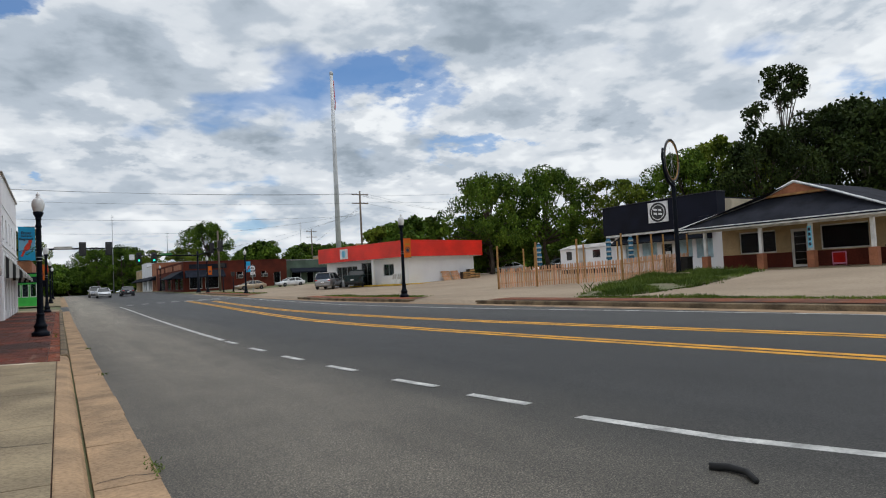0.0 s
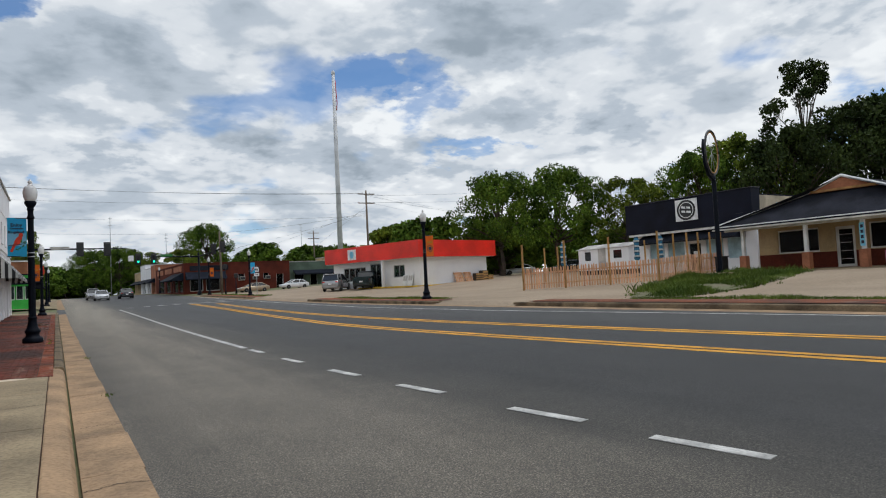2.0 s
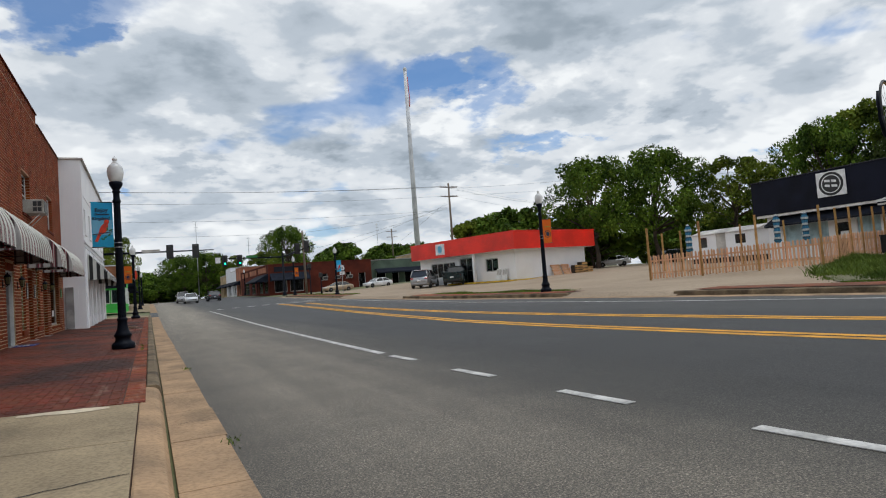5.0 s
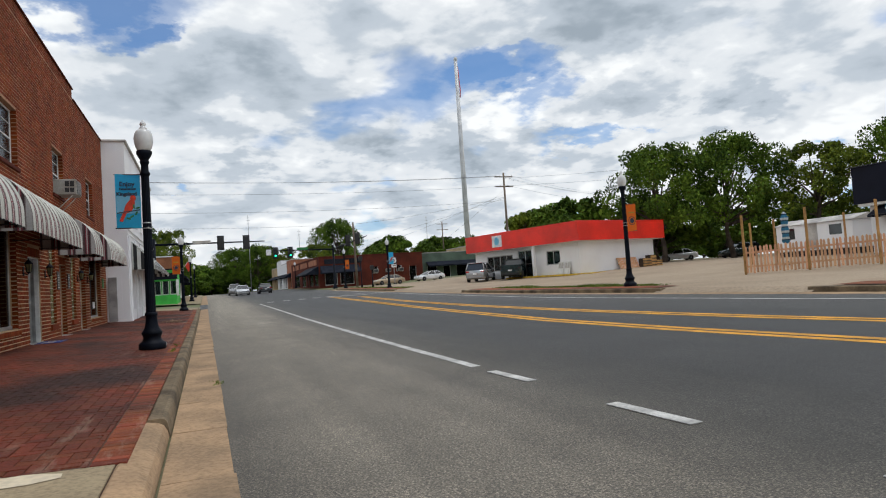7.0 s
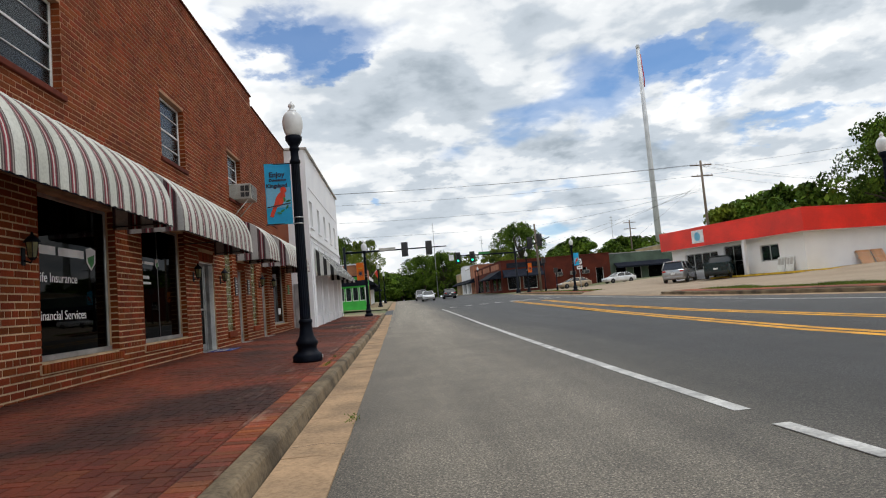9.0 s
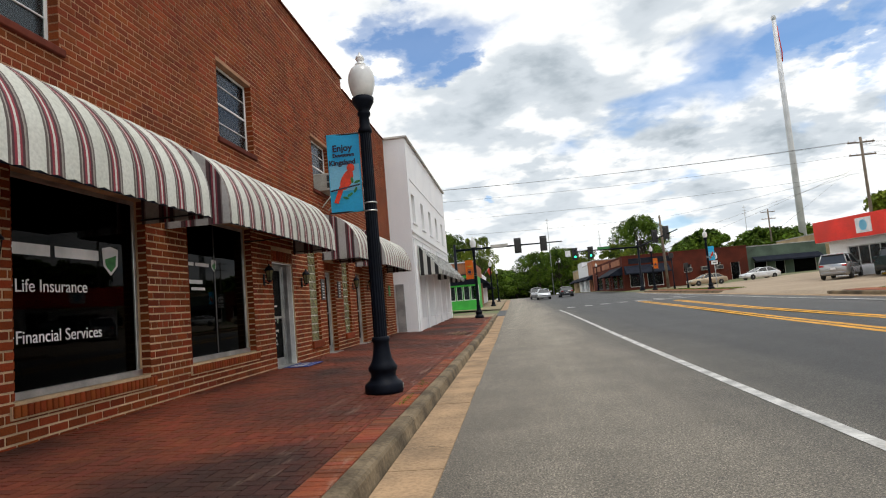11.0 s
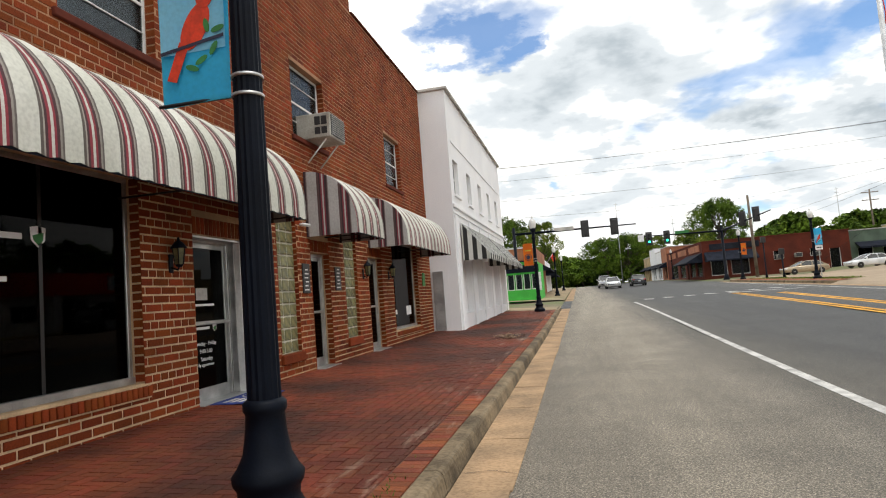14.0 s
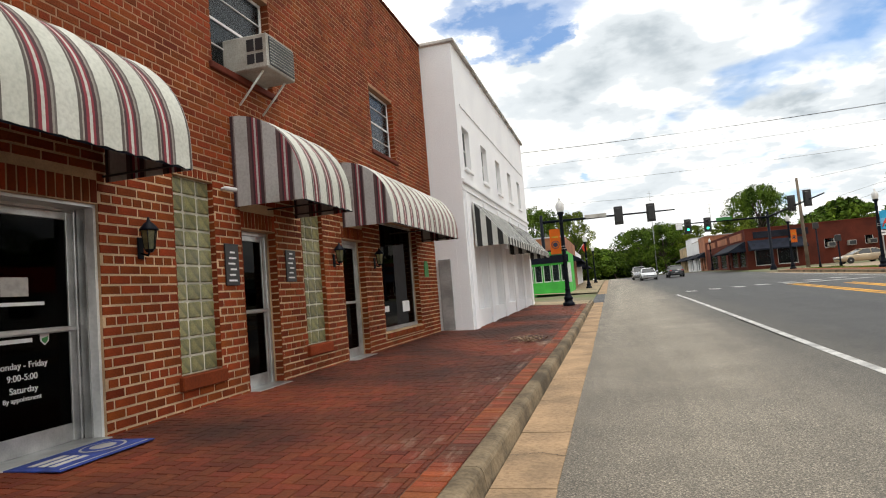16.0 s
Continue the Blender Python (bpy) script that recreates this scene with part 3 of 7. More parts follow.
LOT_X = [(15.1, 0.34), (24, 0.42), (32, 0.8), (45, 1.05), (9e3, 1.05)]


def rise(y):
    return 0.0115 * min(max(0.0, y - 38), 86)


def road_z(x, y):
    return lerp(ROAD_X, x) + rise(y)


def lot_z(x, y):
    return lerp(LOT_X, x) + rise(y)


def walk_z(x, y):
    return 0.15 + 0.034 * max(0.0, 0.1 - x) + rise(y)


def sheet(xs, ys, height, lift=0.0, thick=0.0):
    """A ground sheet on a grid of xs and ys that follows height(x, y)."""
    me = Mesh()
    n = len(ys)
    vs = [(x, y, height(x, y) + lift) for x in xs for y in ys]
    me.add(vs, [(i * n + j, (i + 1) * n + j, (i + 1) * n + j + 1, i * n + j + 1) for i in range(len(xs) - 1) for j in range(n - 1)])
    return me


def steps(a, b, d):
    n = max(1, int(round((b - a) / d)))
    return [a + (b - a) * i / n for i in range(n + 1)]

# ---- ground, road and pavements ----
FAR_Y = [-1500, -300, -60] + steps(-40, 140, 10) + [200, 400, 900, 2500]


def under(x, y):
    if x < 0.3:
        return rise(y) + (0.08 if x > -4 else 0.2)
    return (road_z(x, y) if x < 15.2 else lot_z(x, y)) - 0.06


solid("ground", sheet([-2500, -600, -120, -30, -8, -3.4, 0, 0.5, 4.5, 15.0, 15.3, 24, 32, 45, 90, 200, 600, 2500], FAR_Y, under), M["soil"], "patchy grass and bare soil reaching the horizon", "ground", "structure")
ROAD_YS = steps(-60, 140, 4) + [180, 260, 420, 700]
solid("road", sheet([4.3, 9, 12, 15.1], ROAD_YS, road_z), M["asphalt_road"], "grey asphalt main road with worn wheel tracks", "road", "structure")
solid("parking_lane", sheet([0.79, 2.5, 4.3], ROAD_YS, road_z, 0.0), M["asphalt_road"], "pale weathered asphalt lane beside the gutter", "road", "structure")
solid("side_street", sheet([-80, -30, -6, 0.3, 0.83], steps(54.6, 66.0, 2.0), lambda x, y: rise(y) + 0.01), M["asphalt"], "side street of grey asphalt joining the main road", "road", "structure")
solid("side_street", sheet([15.0, 19, 30, 60, 120], steps(84.0, 95.0, 2.0), lambda x, y: rise(y) + 0.2 + 0.004 * (x - 15)), M["asphalt"], "side street of grey asphalt across the junction", "road", "structure")


def strip(x0, x1, y0, y1, lift=0.004):
    return sheet([x0, x1], steps(y0, y1, 4.0), road_z, lift)


def bent(pts, w, lift=0.005):
    """A painted line through points x, y of width w."""
    me = Mesh()
    vs = []
    for x, y in pts:
        vs += [(x - w / 2, y, road_z(x - w / 2, y) + lift), (x + w / 2, y, road_z(x + w / 2, y) + lift)]
    return me.add(vs, [(2 * i, 2 * i + 1, 2 * i + 3, 2 * i + 2) for i in range(len(pts) - 1)])


curve = [(3.93, 17.0), (3.95, 20), (4.0, 23), (4.1, 28), (4.25, 34), (4.42, 45), (4.45, 52), (4.42, 57)]
solid("lane_line", bent(curve, 0.14), M["white_line"], "worn white lane line running on to the junction", "road marking", "structure")
solid("lane_line", bent([(9.0, -5.0), (6.5, -1.0), (5.6, 0.6), (5.13, 1.65), (4.78, 2.6), (4.48, 4.0)], 0.14), M["white_line"], "worn white lane line beside the parking lane", "road marking", "structure")
dash = Mesh().box(-0.065, 0.065, -0.47, 0.47, 0, 0.006)
dash_me = dash.data("lane_dash", M["white_line"])
for x, y, turn in ((4.42, 5.25, 9), (4.28, 6.95, 8), (4.12, 9.15, 6), (3.99, 11.3, 4), (3.93, 13.6, 3), (3.92, 16.0, 2)):
    d = tagged(new("lane_dash", dash_me), "short worn white dash painted on asphalt", "road marking", "lane dashes", "structure")
    d.matrix_basis = pose(x, y, road_z(4.4, y) + 0.003, 0, 0, turn)
# the double yellow lines swing in to the turning lane and out again
NEAR_C = [(10.1, -60), (9.9, -20), (9.5, 0), (9.1, 5), (8.72, 9), (8.38, 13), (8.06, 18), (8.02, 22), (8.4, 28), (8.85, 34), (9.5, 45), (9.9, 58)]
FAR_C = [(12.3, -60), (12.1, -20), (11.6, 0), (11.25, 5), (10.8, 9), (10.4, 13), (10.02, 18), (9.85, 23), (9.95, 30), (10.5, 40), (11.2, 54)]
for line in (NEAR_C, FAR_C):
    for off in (-0.13, 0.13):
        solid("centre_line", bent([(x + off, y) for x, y in line], 0.17), M["yellow_line"], "yellow double centre line with slight wear", "road marking", "structure")
EDGE = [(14.5, -60), (14.5, 6), (14.2, 10), (13.85, 14), (13.35, 20), (13.2, 31), (13.7, 45), (14.4, 80)]
solid("edge_line", bent(EDGE, 0.12), M["white_line"], "white edge line along the far gutter", "road marking", "structure")
for x in (5.2, 6.4, 7.6, 8.8, 10, 11.2, 12.4):
    solid("crossing_bar", Mesh().box(x, x + 0.5, 59.0, 61.4, road_z(x, 60) + 0.003, road_z(x, 60) + 0.009), M["white_line"], "worn white crosswalk bar on asphalt", "road marking", "structure", "crosswalk bars")
solid("stop_line", Mesh().box(9.4, 14.4, 56.6, 57.1, road_z(12, 57) + 0.003, road_z(12, 57) + 0.02), M["white_line"], "white stop line across the lane", "road marking", "structure")

# gutter and kerb, in cast lengths with open joints
GUT = thing("gutter", "sandy concrete gutter with cross joints and cracks", "gutter", kind="structure")
KERB = thing("kerb_left", "weathered grey concrete kerb with stained face", "kerb", kind="structure")
rnd = random.Random(4)
y = -12.0
while y < 54.5:
    ln = 1.52 if y < 60 else 3.0
    y1 = min(y + ln, 54.5)
    g = Mesh()
    a, b = y + 0.006, y1 - 0.006
    tip = rnd.uniform(-0.004, 0.004)
    edge = 0.80 + rnd.uniform(-0.012, 0.012)
    g.add([(0.358, a, rise(a) + 0.012 + tip), (edge, a, rise(a) + 0.012), (edge, b, rise(b) + 0.012 + tip), (0.358, b, rise(b) + 0.012), (0.358, a, rise(a) - 0.05), (edge, a, rise(a) - 0.05), (edge, b, rise(b) - 0.05), (0.358, b, rise(b) - 0.05)], [(0, 1, 2, 3), (0, 4, 5, 1), (1, 5, 6, 2), (2, 6, 7, 3), (3, 7, 4, 0)])
    part("gutter_slab", g, M["concrete"], GUT)
    y = y1
y = -12.0
while y < 54.5:
    y1 = min(y + 3.04, 54.5)
    # rolled, nearly flush, beside the concrete pavement; upright beside the brick
    poly = [(0.105, -0.1), (0.105, 0.142), (0.12, 0.148), (0.25, 0.126), (0.30, 0.098), (0.325, 0.05), (0.335, 0.0), (0.335, -0.1)] if y < 15.0 else [(0.17, -0.1), (0.17, 0.150), (0.185, 0.158), (0.28, 0.156), (0.31, 0.142), (0.325, 0.115), (0.345, 0.0), (0.345, -0.1)]
    a, b = y + 0.005, y1 - 0.005
    k = Mesh()
    n = len(poly)
    k.add([(px, yy, pz + rise(yy)) for yy in (a, b) for px, pz in poly], [tuple(range(n)), tuple(range(2 * n - 1, n - 1, -1))] + [(i, i + n, (i + 1) % n + n, (i + 1) % n) for i in range(n)])
    part("kerb_stone", k, M["concrete"] if y < 15.0 else M["kerb"], KERB)
    y = y1

# concrete pavement slabs before the brick paving
WALK = thing("pavement_concrete", "buff concrete pavement in large cracked slabs", "pavement", kind="structure")
for i, (a, b) in enumerate(((-12.0, -9.0), (-9, -6), (-6, -3), (-3, 0), (0, 2.2), (2.2, 4.6), (4.6, 6.9), (6.9, 9.4), (9.4, 12.0), (12.0, 14.0))):
    for x0, x1 in ((-1.6, 0.095), (-3.3, -1.61)):
        s = Mesh()
        a1, b1 = a + 0.008, b - 0.008
        s.add([(x, yy, walk_z(x, yy) + dz) for dz in (0.0, -0.08) for x, yy in ((x0, a1), (x1, a1), (x1, b1), (x0, b1))], [(0, 1, 2, 3), (0, 4, 5, 1), (1, 5, 6, 2), (2, 6, 7, 3), (3, 7, 4, 0)])
        part("paving_slab", s, M["walk"], WALK)
patch = Mesh()
rp = random.Random(3)
ring = [(-0.55 + (0.42 + rp.uniform(-0.08, 0.08)) * math.cos(2 * math.pi * i / 18), 13.86 + (0.12 + rp.uniform(-0.03, 0.03)) * math.sin(2 * math.pi * i / 18)) for i in range(18)]
patch.add([(x, y, walk_z(x, y) + 0.005) for x, y in ring], [tuple(range(18))])
solid("mortar_patch", patch, M["cream"], "pale mortar patch where the concrete meets the brick", "pavement", "structure")
solid("pavement_bed", sheet([-3.3, 0.1], steps(-12, 14.0, 3), walk_z, -0.012), M["joint"], "dark sand in the joints of the pavement", "pavement", "structure")
solid("pavement_corner", sheet([-3.3, -1, 0.1, 0.34], steps(51.6, 54.6, 1), walk_z, 0.003), M["walk"], "pale concrete pavement corner at the junction", "pavement", "structure")
solid("pavement_far", sheet([-4.0, 0.3], steps(66.0, 140.0, 4), walk_z), M["walk"], "far pavement of pale concrete and brick", "pavement", "structure")
solid("gutter_far", sheet([0.3, 0.9], steps(66.0, 140.0, 4), lambda x, y: rise(y) + 0.012), M["concrete"], "far concrete gutter strip", "gutter", "structure")

def crack(pts, w, z, label):
    """A thin jagged crack along points x, y."""
    rc = random.Random(int(pts[0][1] * 100))
    line = []
    for (x0, y0), (x1, y1) in zip(pts, pts[1:]):
        for i in range(8):
            u = i / 8
            line.append((x0 + (x1 - x0) * u + rc.uniform(-0.012, 0.012), y0 + (y1 - y0) * u + rc.uniform(-0.012, 0.012)))
    line.append(pts[-1])
    me = Mesh()
    vs = []
    for i, (x, y) in enumerate(line):
        a, b = line[max(0, i - 1)], line[min(len(line) - 1, i + 1)]
        nx, ny = a[1] - b[1], b[0] - a[0]
        ln = math.hypot(nx, ny) or 1.0
        h = w * rc.uniform(0.4, 1.0) / 2
        vs += [(x - nx / ln * h, y - ny / ln * h, z(x, y) + 0.003), (x + nx / ln * h, y + ny / ln * h, z(x, y) + 0.003)]
    me.add(vs, [(2 * i, 2 * i + 1, 2 * i + 3, 2 * i + 2) for i in range(len(line) - 1)])
    solid("crack", me, M["rubber"], label, "crack", "structure")


def low_z(x, y):
    return rise(y) + 0.014


for pts in (((-1.55, 6.05), (-0.7, 6.2), (0.09, 6.0)), ((-1.55, 10.9), (-0.6, 10.75), (0.09, 10.95)), ((-3.2, 8.1), (-2.2, 8.4), (-1.62, 8.2)), ((-1.5, 2.9), (0.09, 3.3))):
    crack(pts, 0.016, walk_z, "thin dark crack across a concrete slab")
for y in (4.9, 7.35, 9.8, 13.1, 17.2, 20.6, 24.9, 28.3):
    crack(((0.36, y), (0.6, y + 0.06), (0.8, y - 0.03)), 0.010, low_z, "thin dark crack across the gutter")

# far side: kerb, lot, verge
solid("lot", sheet([15.35, 18, 24, 32, 45, 80], steps(-40, 84, 4), lot_z), M["lot"], "wide tan concrete parking lot", "parking lot", "structure")
solid("gutter_right", sheet([14.55, 15.12], steps(-40, 84, 4), road_z, 0.006), M["concrete"], "concrete gutter strip beside the far kerb", "gutter", "structure")


def kerb_run(name, a, b, x=15.1, h=0.15):
    me = Mesh()
    ys = steps(a, b, 3)
    poly = [(x, -0.05), (x + 0.02, h - 0.02), (x + 0.05, h), (x + 0.22, h), (x + 0.22, -0.05)]
    n = len(poly)
    vs = [(px, yy, pz + road_z(15.1, yy)) for yy in ys for px, pz in poly]
    me.add(vs, [(k * n + i, (k + 1) * n + i, (k + 1) * n + (i + 1) % n, k * n + (i + 1) % n) for k in range(len(ys) - 1) for i in range(n)] + [tuple(range(n)), tuple(range(len(vs) - n, len(vs)))])
    return solid(name, me, M["kerb"], "low concrete kerb along the far side of the road", "kerb", "structure")


kerb_run("kerb_right", -40, 21.0)
kerb_run("kerb_right", 26.5, 44.0)
kerb_run("kerb_right", 58.0, 82.0)
def ramp_z(x, y):
    u = min(1.0, max(0.0, (x - 14.98) / 0.38))
    return road_z(14.98, y) * (1 - u) + lot_z(15.36, y) * u + 0.012


for a, b in ((20.8, 26.7), (43.8, 58.2)):
    solid("driveway_ramp", sheet([14.98, 15.1, 15.25, 15.37, 15.5], steps(a, b, 2), ramp_z), M["lot"], "tan concrete ramp from the road up to the lot", "driveway", "structure")
for a, b, w in ((-40, 20.5, 1.3), (27.0, 43.5, 1.1), (58.5, 81.5, 1.1)):
    solid("brick_verge", sheet([15.33, 15.33 + w], steps(a, b, 3), lambda x, y: lot_z(x, y) + 0.03), M["paver_edge"], "strip of red paving brick behind the far kerb", "pavement", "structure")


def inside(poly, x, y):
    hit = False
    for (x0, y0), (x1, y1) in zip(poly, poly[1:] + poly[:1]):
        if (y0 > y) != (y1 > y) and x < (x1 - x0) * (y - y0) / (y1 - y0) + x0:
            hit = not hit
    return hit


def grass_field(name, poly, count, tall, label):
    """Blades in uneven tufts over a polygon; stuff."""
    x0, x1 = min(p[0] for p in poly), max(p[0] for p in poly)
    y0, y1 = min(p[1] for p in poly), max(p[1] for p in poly)
    rng = np.random.default_rng(7)
    vs, fs = [], []
    for i in range(count // 7):
        cx, cy = rng.uniform(x0, x1), rng.uniform(y0, y1)
        if not inside(poly, cx + rng.normal(0, 0.15), cy + rng.normal(0, 0.15)):
            continue
        top = tall * rng.uniform(0.35, 1.0) * (0.55 + 0.45 * math.sin(cx * 1.3 + 2 * math.sin(cy * 0.9)))
        for k in range(7):
            x, yy = cx + rng.normal(0, 0.10), cy + rng.normal(0, 0.10)
            z, h, a = lot_z(x, yy), max(0.05, top) * rng.uniform(0.5, 1.25), rng.uniform(0, 6.28)
            lx, ly = rng.normal(0, 0.45, 2) * h
            w = 0.010 + 0.016 * tall
            o = len(vs)
            dx, dy = math.cos(a) * w, math.sin(a) * w
            vs += [(x - dx, yy - dy, z), (x + dx, yy + dy, z), (x + dx * 0.7 + lx * 0.4, yy + dy * 0.7 + ly * 0.4, z + h * 0.6), (x + lx, yy + ly, z + h), (x - dx * 0.7 + lx * 0.4, yy - dy * 0.7 + ly * 0.4, z + h * 0.6)]
            fs.append((o, o + 1, o + 2, o + 3, o + 4))
    me = Mesh()
    me.v, me.f, me.smooth = vs, fs, [False] * len(fs)
    return solid(name, me, M["grass"], label, "grass", "stuff")


BANK = [(17.3, 17.2), (20.5, 19.6), (28.0, 24.9), (33.5, 26.4), (34.6, 24.0), (33.0, 19.2), (27.0, 17.4), (21.0, 16.0), (17.6, 15.4)]
bank = Mesh()
bank.add([(x, y, lot_z(x, y) + 0.03) for x, y in [(26.0, 20.6)] + BANK], [(0, i + 2 if i + 2 < len(BANK) + 1 else 1, i + 1) for i in range(len(BANK))])
solid("grass_bank", bank, M["soil"], "rough grass bank round the wheel sign", "grass", "structure")
grass_field("tall_grass", BANK, 60000, 0.42, "tall unmown grass and weeds round the sign post")
grass_field("verge_grass", [(16.7, -4), (16.7, 17), (17.7, 17), (17.5, -4)], 9000, 0.16, "short patchy grass behind the brick strip")
grass_field("verge_grass", [(16.5, 28), (16.5, 43), (17.6, 42), (17.9, 30)], 9000, 0.15, "thin strip of grass behind the brick verge")
grass_field("verge_grass", [(16.5, 60), (16.5, 81), (17.6, 80), (17.9, 61)], 6000, 0.14, "thin strip of grass on the corner island")

# ---- brick shop building on the near side ----
FX, FLOOR = -3.27, 0.26
Y0, Y1 = 12.0, 39.55
SHOPS = [(14.6, 17.4, 0.72, 2.95), (20.5, 22.7, 0.68, 2.95), (23.74, 26.0, 0.70, 2.95), (35.4, 37.9, 0.60, 2.95)]
DOORS = [(18.2, 19.25, FLOOR, 2.4), (26.95, 28.12, FLOOR, 2.40), (30.42, 31.26, FLOOR, 2.36), (33.5, 34.5, FLOOR, 2.42)]
BLOCKS = [(29.15, 29.87, 0.65, 2.87), (32.03, 32.76, 0.68, 2.75)]
UPPER = [(14.6, 16.05, 4.42, 5.8), (19.8, 21.22, 4.42, 5.8), (24.97, 26.4, 4.42, 5.8), (30.0, 31.45, 4.42, 5.8), (35.4, 36.85, 4.42, 5.8)]
OPEN = SHOPS + DOORS + BLOCKS + UPPER
STEP_Y, TOP_A, TOP_B = 33.4, 8.5, 8.15


def walled(x0, x1, y0, y1, z0, z1, openings):
    """A wall between x0 and x1 with openings that go through it."""
    me = Mesh()
    ys = sorted({y0, y1, *[o[0] for o in openings], *[o[1] for o in openings]})
    zs = sorted({z0, z1, *[o[2] for o in openings], *[o[3] for o in openings]})
    ys, zs = [v for v in ys if y0 <= v <= y1], [v for v in zs if z0 <= v <= z1]
    solid_cell = lambda i, j: 0 <= i < len(ys) - 1 and 0 <= j < len(zs) - 1 and not any(o[0] <= (ys[i] + ys[i + 1]) / 2 <= o[1] and o[2] <= (zs[j] + zs[j + 1]) / 2 <= o[3] for o in openings)
    for i in range(len(ys) - 1):
        for j in range(len(zs) - 1):
            if not solid_cell(i, j):
                continue
            a, b, c, d = ys[i], ys[i + 1], zs[j], zs[j + 1]
            me.add([(x1, a, c), (x1, b, c), (x1, b, d), (x1, a, d)], [(0, 1, 2, 3)])
            me.add([(x0, a, c), (x0, b, c), (x0, b, d), (x0, a, d)], [(3, 2, 1, 0)])
            if not solid_cell(i - 1, j):
                me.add([(x0, a, c), (x1, a, c), (x1, a, d), (x0, a, d)], [(0, 1, 2, 3)])
            if not solid_cell(i + 1, j):
                me.add([(x0, b, c), (x1, b, c), (x1, b, d), (x0, b, d)], [(3, 2, 1, 0)])
            if not solid_cell(i, j - 1):
                me.add([(x0, a, c), (x1, a, c), (x1, b, c), (x0, b, c)], [(3, 2, 1, 0)])
            if not solid_cell(i, j + 1):
                me.add([(x0, a, d), (x1, a, d), (x1, b, d), (x0, b, d)], [(0, 1, 2, 3)])
    return me


def plain_data(me, name, material):
    """Linked as drawn, with no recalculated normals: for open sheets and very large meshes."""
    d = bpy.data.meshes.new(name)
    d.from_pydata(me.v, [], me.f)
    d.materials.append(material)
    return d


SHOP = thing("brick_shop_building", "two-storey red brick shop building with awnings and shopfronts", "building", at=(0, 0, 0))
low = [o for o in OPEN if o[2] < 3]
part("wall", walled(FX - 0.3, FX, Y0, Y1, 0.1, 3.0, low), M["mortar"], SHOP, "pale mortar of the ground floor wall")
part("upper_wall", walled(FX - 0.3, FX, Y0, Y1, 3.0, TOP_B, UPPER), M["mortar_dark"], SHOP, "dull mortar of the upper wall")
part("parapet", walled(FX - 0.3, FX, Y0, STEP_Y, TOP_B, TOP_A, []), M["mortar_dark"], SHOP)
part("coping", Mesh().box(FX - 0.36, FX + 0.05, Y0, STEP_Y + 0.03, TOP_A, TOP_A + 0.05, 0.012), M["brick_far"], SHOP, "thin dark coping along the parapet")
part("coping", Mesh().box(FX - 0.36, FX + 0.05, STEP_Y + 0.03, Y1 - 0.02, TOP_B, TOP_B + 0.05, 0.012), M["brick_far"], SHOP, "thin dark coping along the parapet")
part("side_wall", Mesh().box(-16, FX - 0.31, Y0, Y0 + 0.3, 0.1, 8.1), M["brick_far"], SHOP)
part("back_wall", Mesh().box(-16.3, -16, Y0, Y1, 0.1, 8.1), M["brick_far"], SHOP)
part("roof", Mesh().box(-16, FX - 0.31, Y0 + 0.3, Y1, 7.6, 7.75), M["shingle"], SHOP)
# back, floor and ceiling coloured near-black, as unlit rooms would look
part("dim_interior", Mesh().box(FX - 1.6, FX - 1.5, Y0 + 0.4, Y1 - 0.3, 0.2, 7.4), M["room"], SHOP, "near-black board for the gloom of unlit rooms behind the shop glass")
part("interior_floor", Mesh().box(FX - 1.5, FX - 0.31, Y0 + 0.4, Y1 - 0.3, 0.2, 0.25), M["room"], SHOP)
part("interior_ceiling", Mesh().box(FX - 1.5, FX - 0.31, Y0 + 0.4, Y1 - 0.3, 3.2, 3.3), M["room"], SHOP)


def courses(y0, y1, z0, z1, openings, bl, bh, joint):
    """Running bond clipped at the openings: pieces (y, y, z, z)."""
    out, row, z = [], 0, z0
    while z + bh <= z1 + 1e-6:
        free = [(y0, y1)]
        for o in openings:
            if o[2] - joint < z + bh and o[3] + joint > z:
                free = [p for a, b in free for p in ((a, min(b, o[0])), (max(a, o[1]), b)) if p[1] - p[0] > 0.03]
        header = row % 6 == 5
        unit = bl / 2 if header else bl
        off = (row % 2) * unit / 2
        for a, b in free:
            k = math.floor((a - off) / unit)
            while k * unit + off < b:
                p, q = max(a, k * unit + off + joint / 2), min(b, (k + 1) * unit + off - joint / 2)
                if q - p > 0.03:
                    out.append((p, q, z + joint / 2, z + bh - joint / 2))
                k += 1
        z += bh
        row += 1
    return out


def brick_field(pieces, x, depth, jitter=0.002):
    """Brick faces proud of a wall that faces +x, joined."""
    rng = np.random.default_rng(3)
    me = Mesh()
    e = 0.004
    vs, fs = [], []
    for a, b, c, d in pieces:
        t = x + depth + rng.uniform(-jitter, jitter)
        o = len(vs)
        vs += [(x, a, c), (x, b, c), (x, b, d), (x, a, d), (t, a + e, c + e), (t, b - e, c + e), (t, b - e, d - e), (t, a + e, d - e)]
        fs += [(o + 4, o + 5, o + 6, o + 7), (o, o + 1, o + 5, o + 4), (o + 1, o + 2, o + 6, o + 5), (o + 2, o + 3, o + 7, o + 6), (o + 3, o, o + 4, o + 7)]
    me.v, me.f = vs, fs
    return me


# window parts


